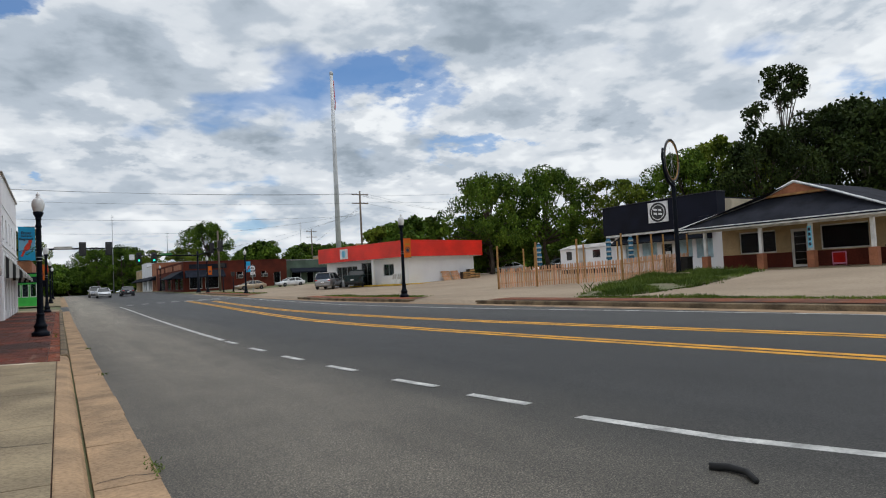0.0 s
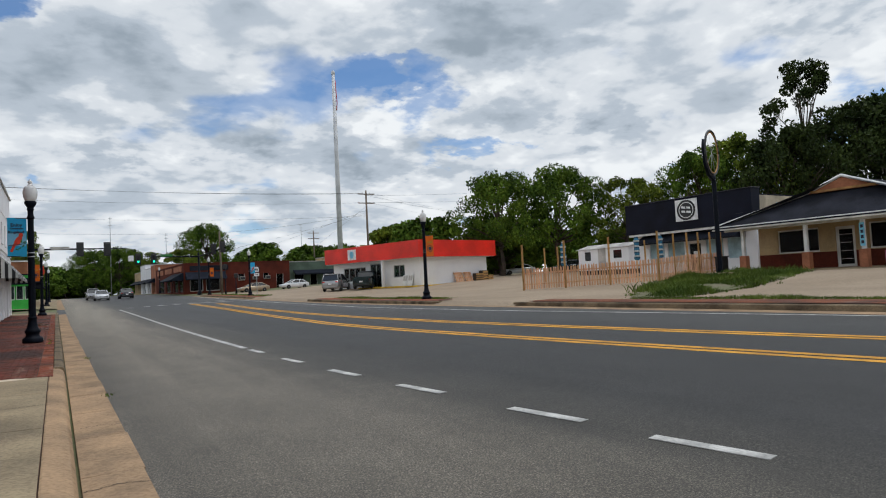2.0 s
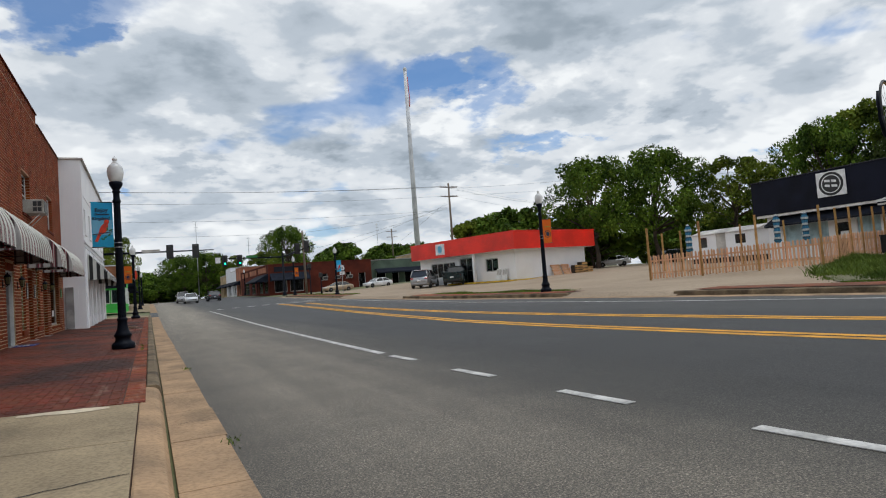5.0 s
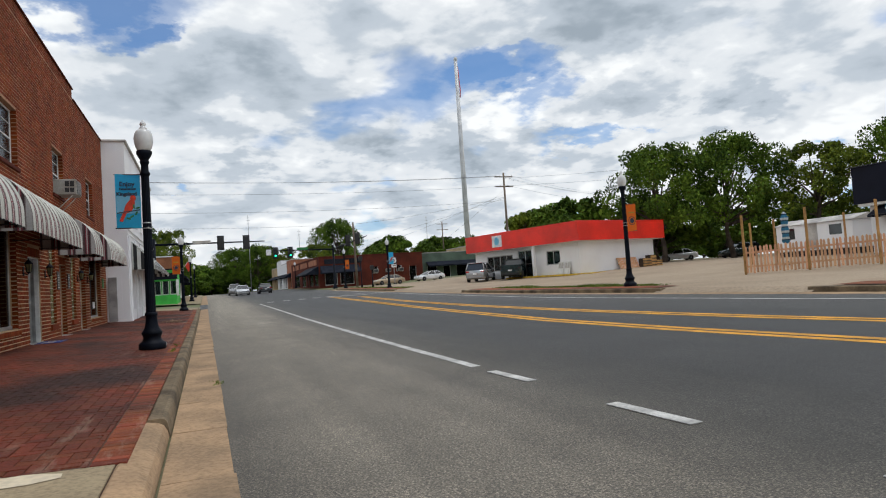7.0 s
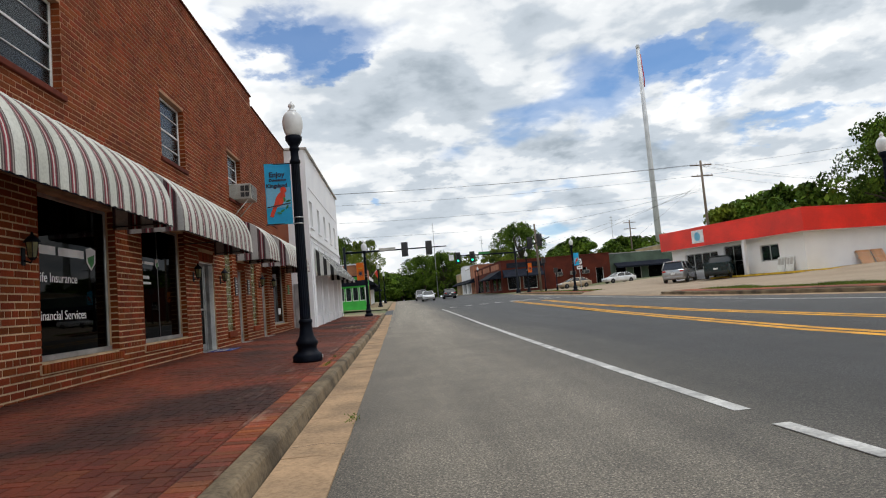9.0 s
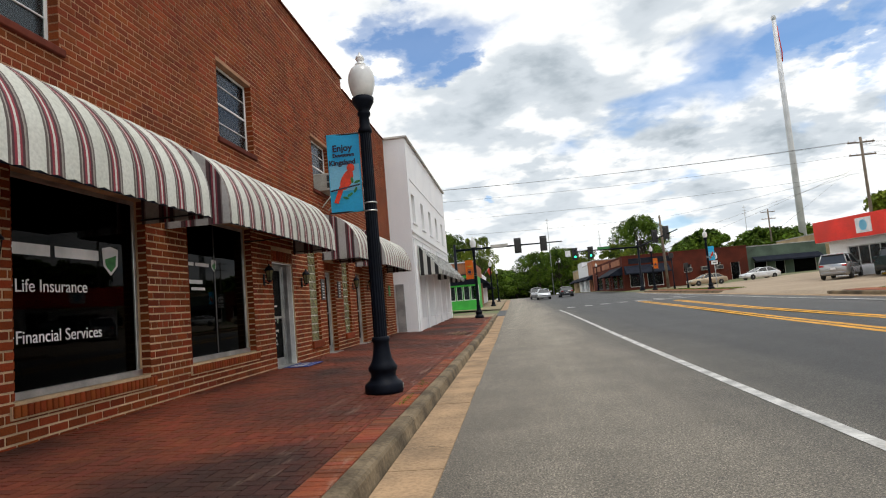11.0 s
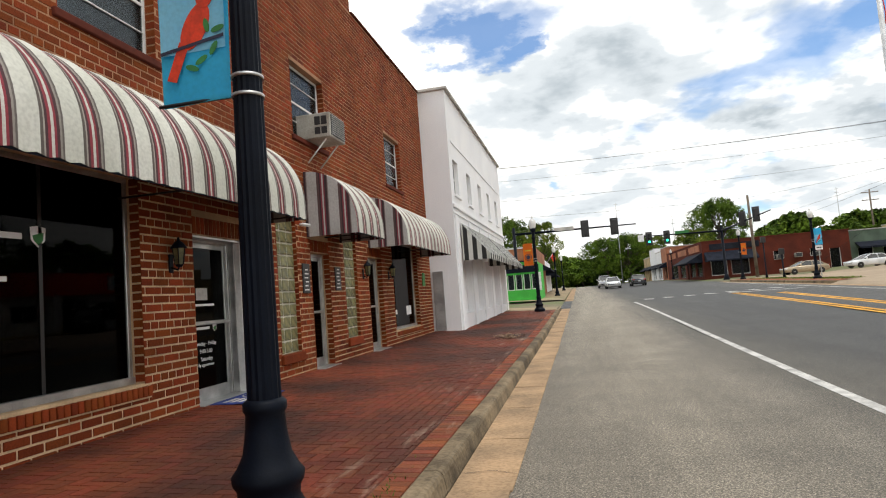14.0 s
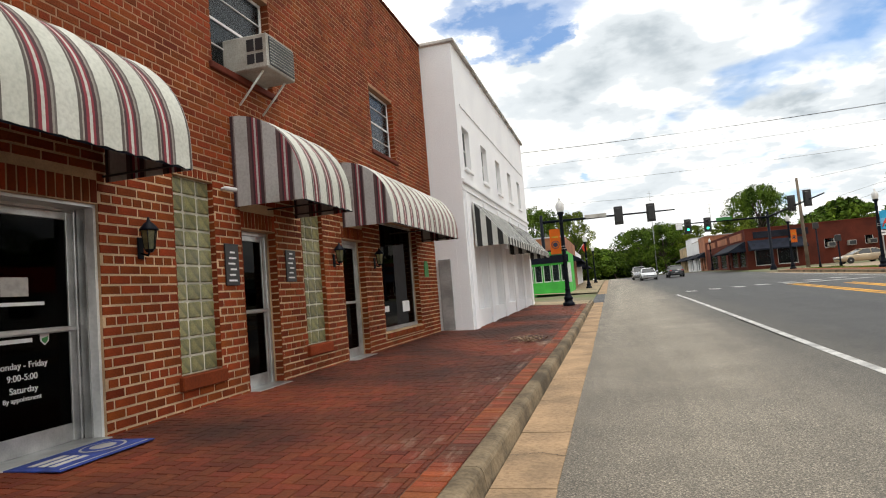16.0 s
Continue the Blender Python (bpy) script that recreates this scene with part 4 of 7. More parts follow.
def sash(parent, o, x, frame_m, rails=3, w=0.05):
    """A steel window with bars across, in the opening o."""
    win = part("window", Mesh().box(x - 0.03, x, o[0], o[1], o[2], o[2] + w, 0.006), frame_m, parent)
    part("window_frame", Mesh().box(x - 0.03, x, o[0], o[1], o[3] - w, o[3], 0.006), frame_m, win)
    part("window_frame", Mesh().box(x - 0.03, x, o[0], o[0] + w, o[2] + w, o[3] - w, 0.006), frame_m, win)
    part("window_frame", Mesh().box(x - 0.03, x, o[1] - w, o[1], o[2] + w, o[3] - w, 0.006), frame_m, win)
    for i in range(1, rails + 1):
        z = o[2] + (o[3] - o[2]) * i / (rails + 1)
        t = 0.035 if i * 2 == rails + 1 else 0.014
        part("glazing_bar", Mesh().box(x - 0.025, x + 0.004, o[0] + w, o[1] - w, z - t / 2, z + t / 2), frame_m, win)
    p = part("pane", Mesh().box(x - 0.02, x - 0.014, o[0] + w, o[1] - w, o[2] + w, o[3] - w), M["glass_clear"], win)
    p.visible_shadow = False
    return win


for o in UPPER:
    sash(SHOP, o, FX - 0.12, M["white_trim"])
    part("window_sill", Mesh().box(FX - 0.1, FX + 0.05, o[0] - 0.06, o[1] + 0.06, o[2] - 0.09, o[2], 0.01), M["brick_far"], SHOP, "dark brick window sill")

for k, o in enumerate(SHOPS):
    x = FX - 0.14
    w = 0.055
    win = part("shop_window", Mesh().box(x - 0.05, x + 0.03, o[0], o[1], o[2], o[2] + w + 0.02, 0.006), M["alu"], SHOP)
    part("window_frame", Mesh().box(x - 0.05, x, o[0], o[1], o[3] - w, o[3], 0.006), M["alu"], win)
    for a in (o[0], o[1] - w):
        part("window_frame", Mesh().box(x - 0.05, x, a, a + w, o[2] + w, o[3] - w, 0.006), M["alu"], win)
    mid = (o[0] + o[1]) / 2
    p = part("pane", Mesh().box(x - 0.03, x - 0.022, o[0] + w, o[1] - w, o[2] + w, o[3] - w), M["glass"], win)
    p.visible_shadow = False
    if k == 2:
        part("mullion", Mesh().box(x - 0.04, x - 0.015, mid - 0.02, mid + 0.02, o[2] + w, o[3] - w), M["sign_black"], win)
    sill = part("sill", Mesh().box(FX + 0.0, FX + 0.035, o[0] - 0.06, o[1] + 0.06, o[2] - 0.16, o[2] - 0.03), M["mortar"], SHOP, "sloping rowlock brick sill")
    n = int((o[1] - o[0] + 0.12) / 0.078)
    bd = Mesh().box(FX + 0.004, FX + 0.06, -0.033, 0.033, -0.055, 0.055, 0.006).data("brick", M["brick"])
    for i in range(n):
        b = part("brick", bd, None, sill)
        b.matrix_basis = pose(0, o[0] - 0.06 + (i + 0.5) * (o[1] - o[0] + 0.12) / n, o[2] - 0.085)


def shop_door(o, x, swing_label):
    """A glazed aluminium door with a push bar, in its frame."""
    w = 0.06
    d = part("door", Mesh().box(x - 0.05, x + 0.02, o[0], o[0] + w, o[2], o[3], 0.006), M["alu"], SHOP, swing_label)
    part("door_frame", Mesh().box(x - 0.05, x + 0.02, o[1] - w, o[1], o[2], o[3], 0.006), M["alu"], d)
    part("door_frame", Mesh().box(x - 0.05, x + 0.02, o[0] + w, o[1] - w, o[3] - w, o[3], 0.006), M["alu"], d)
    a, b, c, e = o[0] + w, o[1] - w, o[2] + 0.01, o[3] - w
    for y0_, y1_, z0_, z1_ in ((a, a + 0.07, c, e), (b - 0.07, b, c, e), (a + 0.07, b - 0.07, c, c + 0.16), (a + 0.07, b - 0.07, e - 0.07, e)):
        part("stile", Mesh().box(x - 0.04, x, y0_, y1_, z0_, z1_, 0.005), M["alu"], d)
    part("push_bar", Mesh().box(x - 0.01, x + 0.05, a + 0.03, b - 0.03, c + 0.98, c + 1.03, 0.012), M["alu"], d, "aluminium push bar across the door")
    p = part("pane", Mesh().box(x - 0.025, x - 0.018, a + 0.07, b - 0.07, c + 0.16, e - 0.07), M["glass"], d)
    p.visible_shadow = False
    part("threshold", Mesh().box(x - 0.05, x + 0.3, o[0], o[1], o[2] - 0.03, o[2] + 0.012, 0.005), M["alu"], d)
    return d


for k, o in enumerate(DOORS):
    shop_door(o, FX - (0.24 if k == 1 else 0.16), "glazed aluminium shop door, closed")
o = DOORS[1]
for a, b, c in ((o[0], o[0] + 0.03, 1), (o[1] - 0.03, o[1], -1)):
    jamb = part("door_jamb", Mesh().box(FX - 0.30, FX - 0.03, a, b, o[2], o[3] - 0.03), M["white_trim"], SHOP)
    e = b if c > 0 else a - 0.02
    part("door_stop", Mesh().box(FX - 0.20, FX - 0.12, e, e + 0.02, o[2], o[3] - 0.03), M["alu"], jamb)
part("door_head", Mesh().box(FX - 0.30, FX - 0.03, o[0], o[1], o[3] - 0.03, o[3]), M["alu"], SHOP)

for o in BLOCKS:
    g = part("glass_block_panel", Mesh().box(FX - 0.14, FX - 0.065, o[0], o[1], o[2], o[3]), M["grout"], SHOP, "panel of greenish glass blocks in pale grout")
    nz = int(round((o[3] - o[2]) / 0.2))
    nx = 4 if o[1] - o[0] > 0.8 else 3
    bw, bh = (o[1] - o[0]) / nx, (o[3] - o[2]) / nz
    bd = Mesh().box(-0.02, 0.012, -bw / 2 + 0.012, bw / 2 - 0.012, -bh / 2 + 0.012, bh / 2 - 0.012, 0.014).data("glass_block", M["block"])
    for i in range(nx):
        for j in range(nz):
            b = part("glass_block", bd, None, g)
            b.matrix_basis = pose(FX - 0.062, o[0] + (i + 0.5) * bw, o[2] + (j + 0.5) * bh)
    part("block_sill", Mesh().box(FX - 0.06, FX + 0.06, o[0] - 0.04, o[1] + 0.04, o[2] - 0.16, o[2], 0.012), M["brick"], SHOP, "brick sill under the glass blocks")

# ---- awnings over the shopfronts ----


def dome_awning(y0, y1, x_front=-2.3, top=3.80, bottom=2.62, sag=0.22):
    a = thing("shop_awning", "quarter-round canvas awning striped white, grey and burgundy", "awning", group="shopfront awnings")
    prof = []
    reach = x_front - (FX + 0.015)
    for i in range(13):
        t = math.pi / 2 * i / 12
        prof.append((FX + 0.015 + reach * math.sin(t), bottom + sag + (top - bottom - sag) * math.cos(t)))
    prof.append((x_front + 0.005, bottom))
    ys = steps(y0, y1, 0.1)
    me = Mesh()
    n = len(prof)
    rng = random.Random(int(y0 * 10))
    inner = [(FX + 0.015 + (px - FX - 0.015) * 0.985, pz - 0.012) for px, pz in prof]
    vs = []
    for yy in ys:
        puff = 0.012 * math.sin(yy * 15.7) + rng.uniform(-0.004, 0.004)
        for k, (px, pz) in enumerate(prof):
            f = math.sin(math.pi * min(k, 12) / 12)
            hem = (0.012 * math.sin(yy * 31 + k) if k == n - 1 else 0)
            vs.append((px + puff * f, yy, pz + puff * 0.5 * f + hem))
    me.add(vs, [(i * n + k, (i + 1) * n + k, (i + 1) * n + k + 1, i * n + k + 1) for i in range(len(ys) - 1) for k in range(n - 1)], True)
    c = new("canopy", plain_data(me, "canopy", STRIPE))
    c.data.polygons.foreach_set("use_smooth", [True] * len(c.data.polygons))
    c.parent = a
    # near-black sheet under the canvas: the shade there is put into its colour
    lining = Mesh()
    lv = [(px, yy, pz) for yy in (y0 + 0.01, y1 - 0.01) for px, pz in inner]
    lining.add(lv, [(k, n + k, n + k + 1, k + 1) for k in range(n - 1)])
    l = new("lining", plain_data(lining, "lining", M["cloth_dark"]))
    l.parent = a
    tagged(l, "underside of the canvas, its shade put into a near-black colour")
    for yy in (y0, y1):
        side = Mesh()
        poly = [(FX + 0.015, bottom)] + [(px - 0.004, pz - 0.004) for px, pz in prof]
        part("side_panel", side.prism(poly, 1, yy - 0.004, yy + 0.004), STRIPE_SIDE, a, "flat side panel in a greyer, darker copy of the awning stripes")
    part("frame_bar", Mesh().tube([(x_front - 0.03, y0, bottom + 0.05), (x_front - 0.03, y1, bottom + 0.05)], 0.014), M["dark_metal"], a)
    for yy in (y0 + 0.04, (y0 + y1) / 2, y1 - 0.04):
        part("frame_arm", Mesh().tube([(FX + 0.02, yy, bottom + 0.05), (x_front - 0.03, yy, bottom + 0.05)], 0.012), M["dark_metal"], a)
    return a


for a, b in ((13.5, 22.62), (23.15, 28.22), (30.3, 31.85), (33.6, 38.35)):
    dome_awning(a, b)

# ---- white building beyond ----
WX, WY0, WY1, WH = -2.37, 39.6, 53.3, 8.15
WHITE = thing("white_building", "two-storey white painted shop building with striped awnings", "building")
wup = [(40.15 + 2.62 * i, 41.05 + 2.62 * i, 4.75, 5.95) for i in range(5)]
wlow = [(40.5 + 2.52 * i, 42.2 + 2.52 * i, 0.75, 2.75) for i in range(5)]
part("wall", walled(WX - 0.3, WX, WY0, WY1, 0.1, WH, wup + wlow), M["white_paint"], WHITE)
part("side_wall", Mesh().box(-16, WX - 0.301, WY0, WY0 + 0.25, 0.1, WH), M["white_paint"], WHITE)
part("end_wall", Mesh().box(-16, WX - 0.301, WY1 - 0.25, WY1, 0.1, WH), M["white_paint"], WHITE)
part("roof", Mesh().box(-16, WX - 0.31, WY0 + 0.25, WY1 - 0.25, WH - 0.5, WH - 0.4), M["shingle"], WHITE)
part("cornice", Mesh().box(-16, WX + 0.1, WY0 - 0.08, WY1 + 0.08, WH, WH + 0.1, 0.02), M["coping"], WHITE, "pale grey capping along the roofline")
part("belt_course", Mesh().box(WX, WX + 0.07, WY0 + 0.01, WY1, 4.25, 4.38, 0.02), M["white_paint"], WHITE)
part("belt_course", Mesh().box(WX, WX + 0.04, WY0 + 0.01, WY1, 4.05, 4.12, 0.012), M["white_paint"], WHITE)
part("panel_edge", Mesh().box(WX, WX + 0.025, WY0 + 0.5, WY1 - 0.5, 6.5, 6.56), M["white_paint"], WHITE)
for i in range(6):
    yy = 39.75 + 2.52 * i
    if yy < WY1 - 0.3:
        part("pilaster", Mesh().box(WX, WX + 0.06, yy, yy + 0.5, 0.1, 4.0, 0.012), M["white_paint"], WHITE)
for o in wup:
    sash(WHITE, o, WX - 0.12, M["white_trim"], 1)
    part("window_sill", Mesh().box(WX - 0.1, WX + 0.07, o[0] - 0.08, o[1] + 0.08, o[2] - 0.09, o[2], 0.012), M["white_paint"], WHITE)
    part("blind", Mesh().box(WX - 0.4, WX - 0.38, o[0], o[1], o[2], o[3]), M["cloth_dark"], WHITE, "dark blind behind the glass")
for o in wlow:
    part("infill", Mesh().box(WX - 0.28, WX - 0.2, o[0], o[1], o[2], o[3]), M["white_paint"], WHITE, "white boarded infill set back in the bay")
    part("infill_batten", Mesh().box(WX - 0.2, WX - 0.17, (o[0] + o[1]) / 2 - 0.03, (o[0] + o[1]) / 2 + 0.03, o[2], o[3]), M["white_trim"], WHITE)


def slope_awning(y0, y1, x_wall, x_front, top, bottom, drop, cloth, label, side=None, group=""):
    a = thing("sloped_awning", label, "awning", group=group)
    me = Mesh()
    poly = [(x_wall + 0.01, top), (x_front, bottom), (x_front, bottom - drop), (x_front - 0.015, bottom - drop), (x_front - 0.015, bottom - 0.02), (x_wall + 0.01, top - 0.02)]
    part("canopy", me.prism(poly, 1, y0, y1), cloth, a)
    for yy in (y0 - 0.006, y1 + 0.002):
        part("side_panel", Mesh().prism([(x_wall + 0.01, top), (x_front, bottom), (x_front, bottom - drop), (x_wall + 0.01, bottom - drop)], 1, yy, yy + 0.004), side or cloth, a)
    part("frame_bar", Mesh().tube([(x_front - 0.03, y0, bottom - 0.03), (x_front - 0.03, y1, bottom - 0.03)], 0.012), M["dark_metal"], a)
    return a


slope_awning(40.4, 46.3, WX + 0.06, WX + 0.98, 3.8, 2.72, 0.2, STRIPE_BW, "sloped canvas awning in broad black and white stripes", STRIPE_BW_SIDE)
slope_awning(46.7, 52.4, WX + 0.06, WX + 0.98, 3.8, 2.72, 0.2, STRIPE_BW, "sloped canvas awning in broad black and white stripes", STRIPE_BW_SIDE)
GATE = thing("metal_gate", "narrow grey metal door between the two buildings", "door", kind="structure")
part("leaf", Mesh().box(-3.2, -2.86, WY0 - 0.05, WY0 - 0.01, 0.3, 2.2, 0.008), M["steel"], GATE)
part("rail", Mesh().box(-3.2, -2.86, WY0 - 0.07, WY0 - 0.05, 1.2, 1.26), M["steel"], GATE)

# ---- street lamps and banners ----


def street_lamp(at, label="black cast-iron street lamp with a white acorn globe"):
    l = thing("street_lamp", label, "street lamp", at=at, group="street lamps")
    part("base", Mesh().lathe([(0.0, 0.0), (0.245, 0.0), (0.255, 0.03), (0.255, 0.11), (0.235, 0.14), (0.19, 0.17), (0.165, 0.22), (0.17, 0.27), (0.19, 0.30), (0.195, 0.34), (0.165, 0.38), (0.13, 0.45), (0.112, 0.56), (0.105, 0.66), (0.118, 0.68), (0.118, 0.72), (0.098, 0.74)], n=24), M["black_paint"], l)
    shaft = Mesh()
    n, vs, fs = 32, [], []
    for k, (r, z) in enumerate(((0.092, 0.73), (0.088, 1.6), (0.082, 2.5), (0.074, 3.55))):
        for i in range(n):
            rr = r * (1.0 if i % 2 else 0.93)
            vs.append((rr * math.cos(2 * math.pi * i / n), rr * math.sin(2 * math.pi * i / n), z))
    for k in range(3):
        for i in range(n):
            fs.append((k * n + i, k * n + (i + 1) % n, (k + 1) * n + (i + 1) % n, (k + 1) * n + i))
    part("shaft", shaft.add(vs, fs), M["black_paint"], l)
    part("capital", Mesh().lathe([(0.074, 3.5), (0.095, 3.52), (0.095, 3.56), (0.072, 3.60), (0.07, 3.74), (0.09, 3.76), (0.09, 3.79), (0.075, 3.82), (0.10, 3.86), (0.145, 3.94), (0.15, 4.0), (0.12, 4.02)], n=24), M["black_paint"], l)
    part("globe", Mesh().lathe([(0.10, 4.0), (0.125, 4.02), (0.155, 4.09), (0.178, 4.19), (0.182, 4.27), (0.168, 4.35), (0.135, 4.42), (0.09, 4.455), (0.07, 4.465)], n=24), M["milk"], l, "white frosted acorn globe")
    part("finial", Mesh().lathe([(0.072, 4.462), (0.078, 4.48), (0.05, 4.50), (0.045, 4.53), (0.062, 4.56), (0.05, 4.60), (0.018, 4.63), (0.012, 4.655), (0.0, 4.66)], n=16), M["milk"], l)
    return l


LAMPS = [(-0.35, 23.25, 0), (-0.55, 50.2, 0), (16.45, 29.8, 1), (16.7, 65.0, 1), (16.0, 80.8, 1), (15.6, 120.0, 1), (17.6, 6.2, 1), (-0.6, 78.0, 0), (-0.6, 104.0, 0)]
first = None
for x, yy, right in LAMPS:
    z = (lot_z(x, yy) + 0.02) if right else walk_z(x, yy)
    if first is None:
        first = street_lamp((x, yy, z))
        for h in (2.42, 2.53):
            part("clamp_band", Mesh().lathe([(0.088, h), (0.092, h), (0.092, h + 0.018), (0.088, h + 0.018)], n=20), M["alu"], first)
        part("outlet_cover", Mesh().box(0.235, 0.262, -0.025, 0.025, 0.05, 0.11, 0.006), M["alu"], first)
    else:
        copy_thing(first, pose(x, yy, z))


def cloth_banner(x0, x1, z0, z1, yy, material):
    me = Mesh()
    xs, zs = steps(x0, x1, 0.08), steps(z0, z1, 0.1)
    n = len(zs)
    for s, off in ((1, 0.004), (-1, -0.004)):
        vs = [(x, yy + off + 0.012 * math.sin(x * 7 + z * 3), z) for x in xs for z in zs]
        me.add(vs, [(i * n + j, (i + 1) * n + j, (i + 1) * n + j + 1, i * n + j + 1) for i in range(len(xs) - 1) for j in range(n - 1)], True)
    return me


def blue_banner(px, py, base, side, letters=True):
    """The town banner on a lamp: side -1 hangs to -x."""
    z0, z1 = base + 2.22, base + 3.32
    xa, xb = (px - 0.55, px - 0.10) if side < 0 else (px + 0.10, px + 0.55)
    b = thing("town_banner", "blue cloth street banner with a red bird shape", "banner", group="street banners")
    part("cloth", cloth_banner(xa, xb, z0, z1, py, M["banner_blue"]), M["banner_blue"], b)
    f = py - 0.024
    part("pale_field", Mesh().box(xa + 0.015, xb - 0.015, f + 0.003, f + 0.005, z0 + 0.30, z0 + 0.66), M["banner_sky"], b)
    for z in (z0 + 0.01, z1 - 0.01):
        part("rod", Mesh().tube([(xa - 0.02, py, z), (px, py, z)], 0.011), M["dark_metal"], b)
    cx, cz = (xa + xb) / 2, z0 + 0.46
    body = [(0.02 + 0.085 * math.cos(t) * (1.0 if math.cos(t) > 0 else 0.8), 0.15 * math.sin(t)) for t in (2 * math.pi * i / 20 for i in range(20))]
    rot = radians(-28)
    poly = [(cx + u * math.cos(rot) - v * math.sin(rot), cz + u * math.sin(rot) + v * math.cos(rot)) for u, v in body]
    part("red_shape", Mesh().prism(poly, 1, f - 0.002, f + 0.001), M["scarlet"], b, "plain red printed shape")
    tail = [(cx - 0.08, cz - 0.09), (cx - 0.02, cz - 0.12), (cx - 0.11, cz - 0.33), (cx - 0.17, cz - 0.31)]
    part("red_shape", Mesh().prism(tail, 1, f - 0.003, f - 0.001), M["scarlet"], b)
    head = [(cx + 0.09 + 0.055 * math.cos(t), cz + 0.15 + 0.06 * math.sin(t)) for t in (2 * math.pi * i / 14 for i in range(14))] 
    part("red_shape", Mesh().prism(head, 1, f - 0.004, f - 0.002), M["scarlet"], b)
    part("branch", Mesh().prism([(xa + 0.02, cz - 0.16), (xb - 0.02, cz - 0.10), (xb - 0.02, cz - 0.08), (xa + 0.02, cz - 0.14)], 1, f - 0.006, f - 0.004), M["ink"], b)
    for u, v, a in ((0.06, -0.22, 30), (0.0, -0.26, -20), (0.14, -0.16, 60), (0.17, -0.05, 15), (0.1, -0.02, 100)):
        leaf = [(cx + u + 0.045 * math.cos(t) * math.cos(radians(a)) - 0.018 * math.sin(t) * math.sin(radians(a)), cz + v + 0.045 * math.cos(t) * math.sin(radians(a)) + 0.018 * math.sin(t) * math.cos(radians(a))) for t in (2 * math.pi * i / 10 for i in range(10))]
        part("leaf_print", Mesh().prism(leaf, 1, f - 0.008, f - 0.006), M["leafprint"], b)
    if letters:
        for body_, size, dx, dz in (("Enjoy", 0.125, 0.075, 0.855), ("Downtown", 0.065, 0.075, 0.775), ("Kingsland", 0.096, 0.018, 0.665)):
            text("lettering", body_, size, pose(xa + dx, f - 0.002, z0 + dz, 90, 0, 0), M["ink"], b, bold=0.004)
    return b


def orange_banner(px, py, base, side):
    z0, z1 = base + 2.22, base + 3.32
    xa, xb = (px - 0.55, px - 0.10) if side < 0 else (px + 0.10, px + 0.55)
    b = thing("town_banner", "orange cloth street banner with a dark round emblem", "banner", group="street banners")
    part("cloth", cloth_banner(xa, xb, z0, z1, py, M["banner_orange"]), M["banner_orange"], b)
    f = py - 0.024
    for z in (z0 + 0.01, z1 - 0.01):
        part("rod", Mesh().tube([(xa - 0.02, py, z), (px, py, z)] if side < 0 else [(px, py, z), (xb + 0.02, py, z)], 0.011), M["dark_metal"], b)
    cx, cz = (xa + xb) / 2, z0 + 0.42
    for r, d, m_ in ((0.17, 0.0, M["ink"]), (0.145, 0.002, M["banner_orange"]), (0.10, 0.004, M["ink"])):
        part("emblem", Mesh().prism([(cx + r * math.cos(2 * math.pi * i / 24), cz + r * math.sin(2 * math.pi * i / 24)) for i in range(24)], 1, f - d - 0.001, f - d + 0.001), m_, b)
    part("caption_bar", Mesh().box(cx - 0.14, cx + 0.14, f - 0.002, f, z0 + 0.72, z0 + 0.78), M["yellow_paint"], b)
    return b


blue_banner(-0.35, 23.25, walk_z(-0.28, 23.2) + 0.22, -1)
orange_banner(-0.55, 50.2, walk_z(-0.4, 50.2), -1)
orange_banner(16.45, 29.8, lot_z(16.45, 29.8), 1)
blue_banner(16.7, 65.0, lot_z(16.7, 65), 1, False)
orange_banner(16.0, 80.8, lot_z(16, 80.8), 1)

# ---- flat-roofed shop with the red fascia ----
RC = (28.74, 51.64)
RED = thing("red_fascia_shop", "low white block shop with a broad red metal fascia", "building", at=(RC[0], RC[1], lot_z(28, 52)), rz=12.0)
# its own axes: +y runs along the front away from the corner, +x along the side wall
RL, RW, RH = 14.0, 9.2, 2.72
front = [(2.2, 3.9, 0.95, 2.15), (5.7, 7.6, 0.0, 2.45), (8.3, 12.2, 0.75, 2.2)]
part("front_wall", walled(0.0, 0.25, 0.0, RL, 0, RH, front), M["white_paint"], RED)
part("side_wall", Mesh().box(0.26, RW, 0, 0.25, 0, RH), M["white_paint"], RED)
part("back_wall", Mesh().box(RW - 0.25, RW, 0.26, RL, 0, RH), M["white_paint"], RED)
part("end_wall", Mesh().box(0.26, RW - 0.26, RL - 0.25, RL, 0, RH), M["white_paint"], RED)
part("roof", Mesh().box(-0.3, RW + 0.3, -0.3, RL + 0.3, RH, RH + 0.12), M["white_trim"], RED)
for x0, x1, y0_, y1_ in ((-0.9, -0.8, -0.9, RL + 0.3), (-0.8, RW + 0.5, -0.9, -0.8), (RW + 0.4, RW + 0.5, -0.8, RL + 0.3)):
    part("fascia", Mesh().box(x0, x1, y0_, y1_, RH - 0.02, RH + 1.5, 0.015), M["red"], RED, "bright red sheet-metal fascia")
part("fascia_cap", Mesh().box(-0.93, -0.77, -0.93, RL + 0.33, RH + 1.5, RH + 1.55, 0.01), M["red"], RED)
part("fascia_cap", Mesh().box(-0.77, RW + 0.53, -0.93, -0.77, RH + 1.5, RH + 1.55, 0.01), M["red"], RED)
part("soffit", Mesh().box(-0.8, RW + 0.4, -0.8, RL + 0.3, RH - 0.06, RH - 0.03), M["white_trim"], RED)
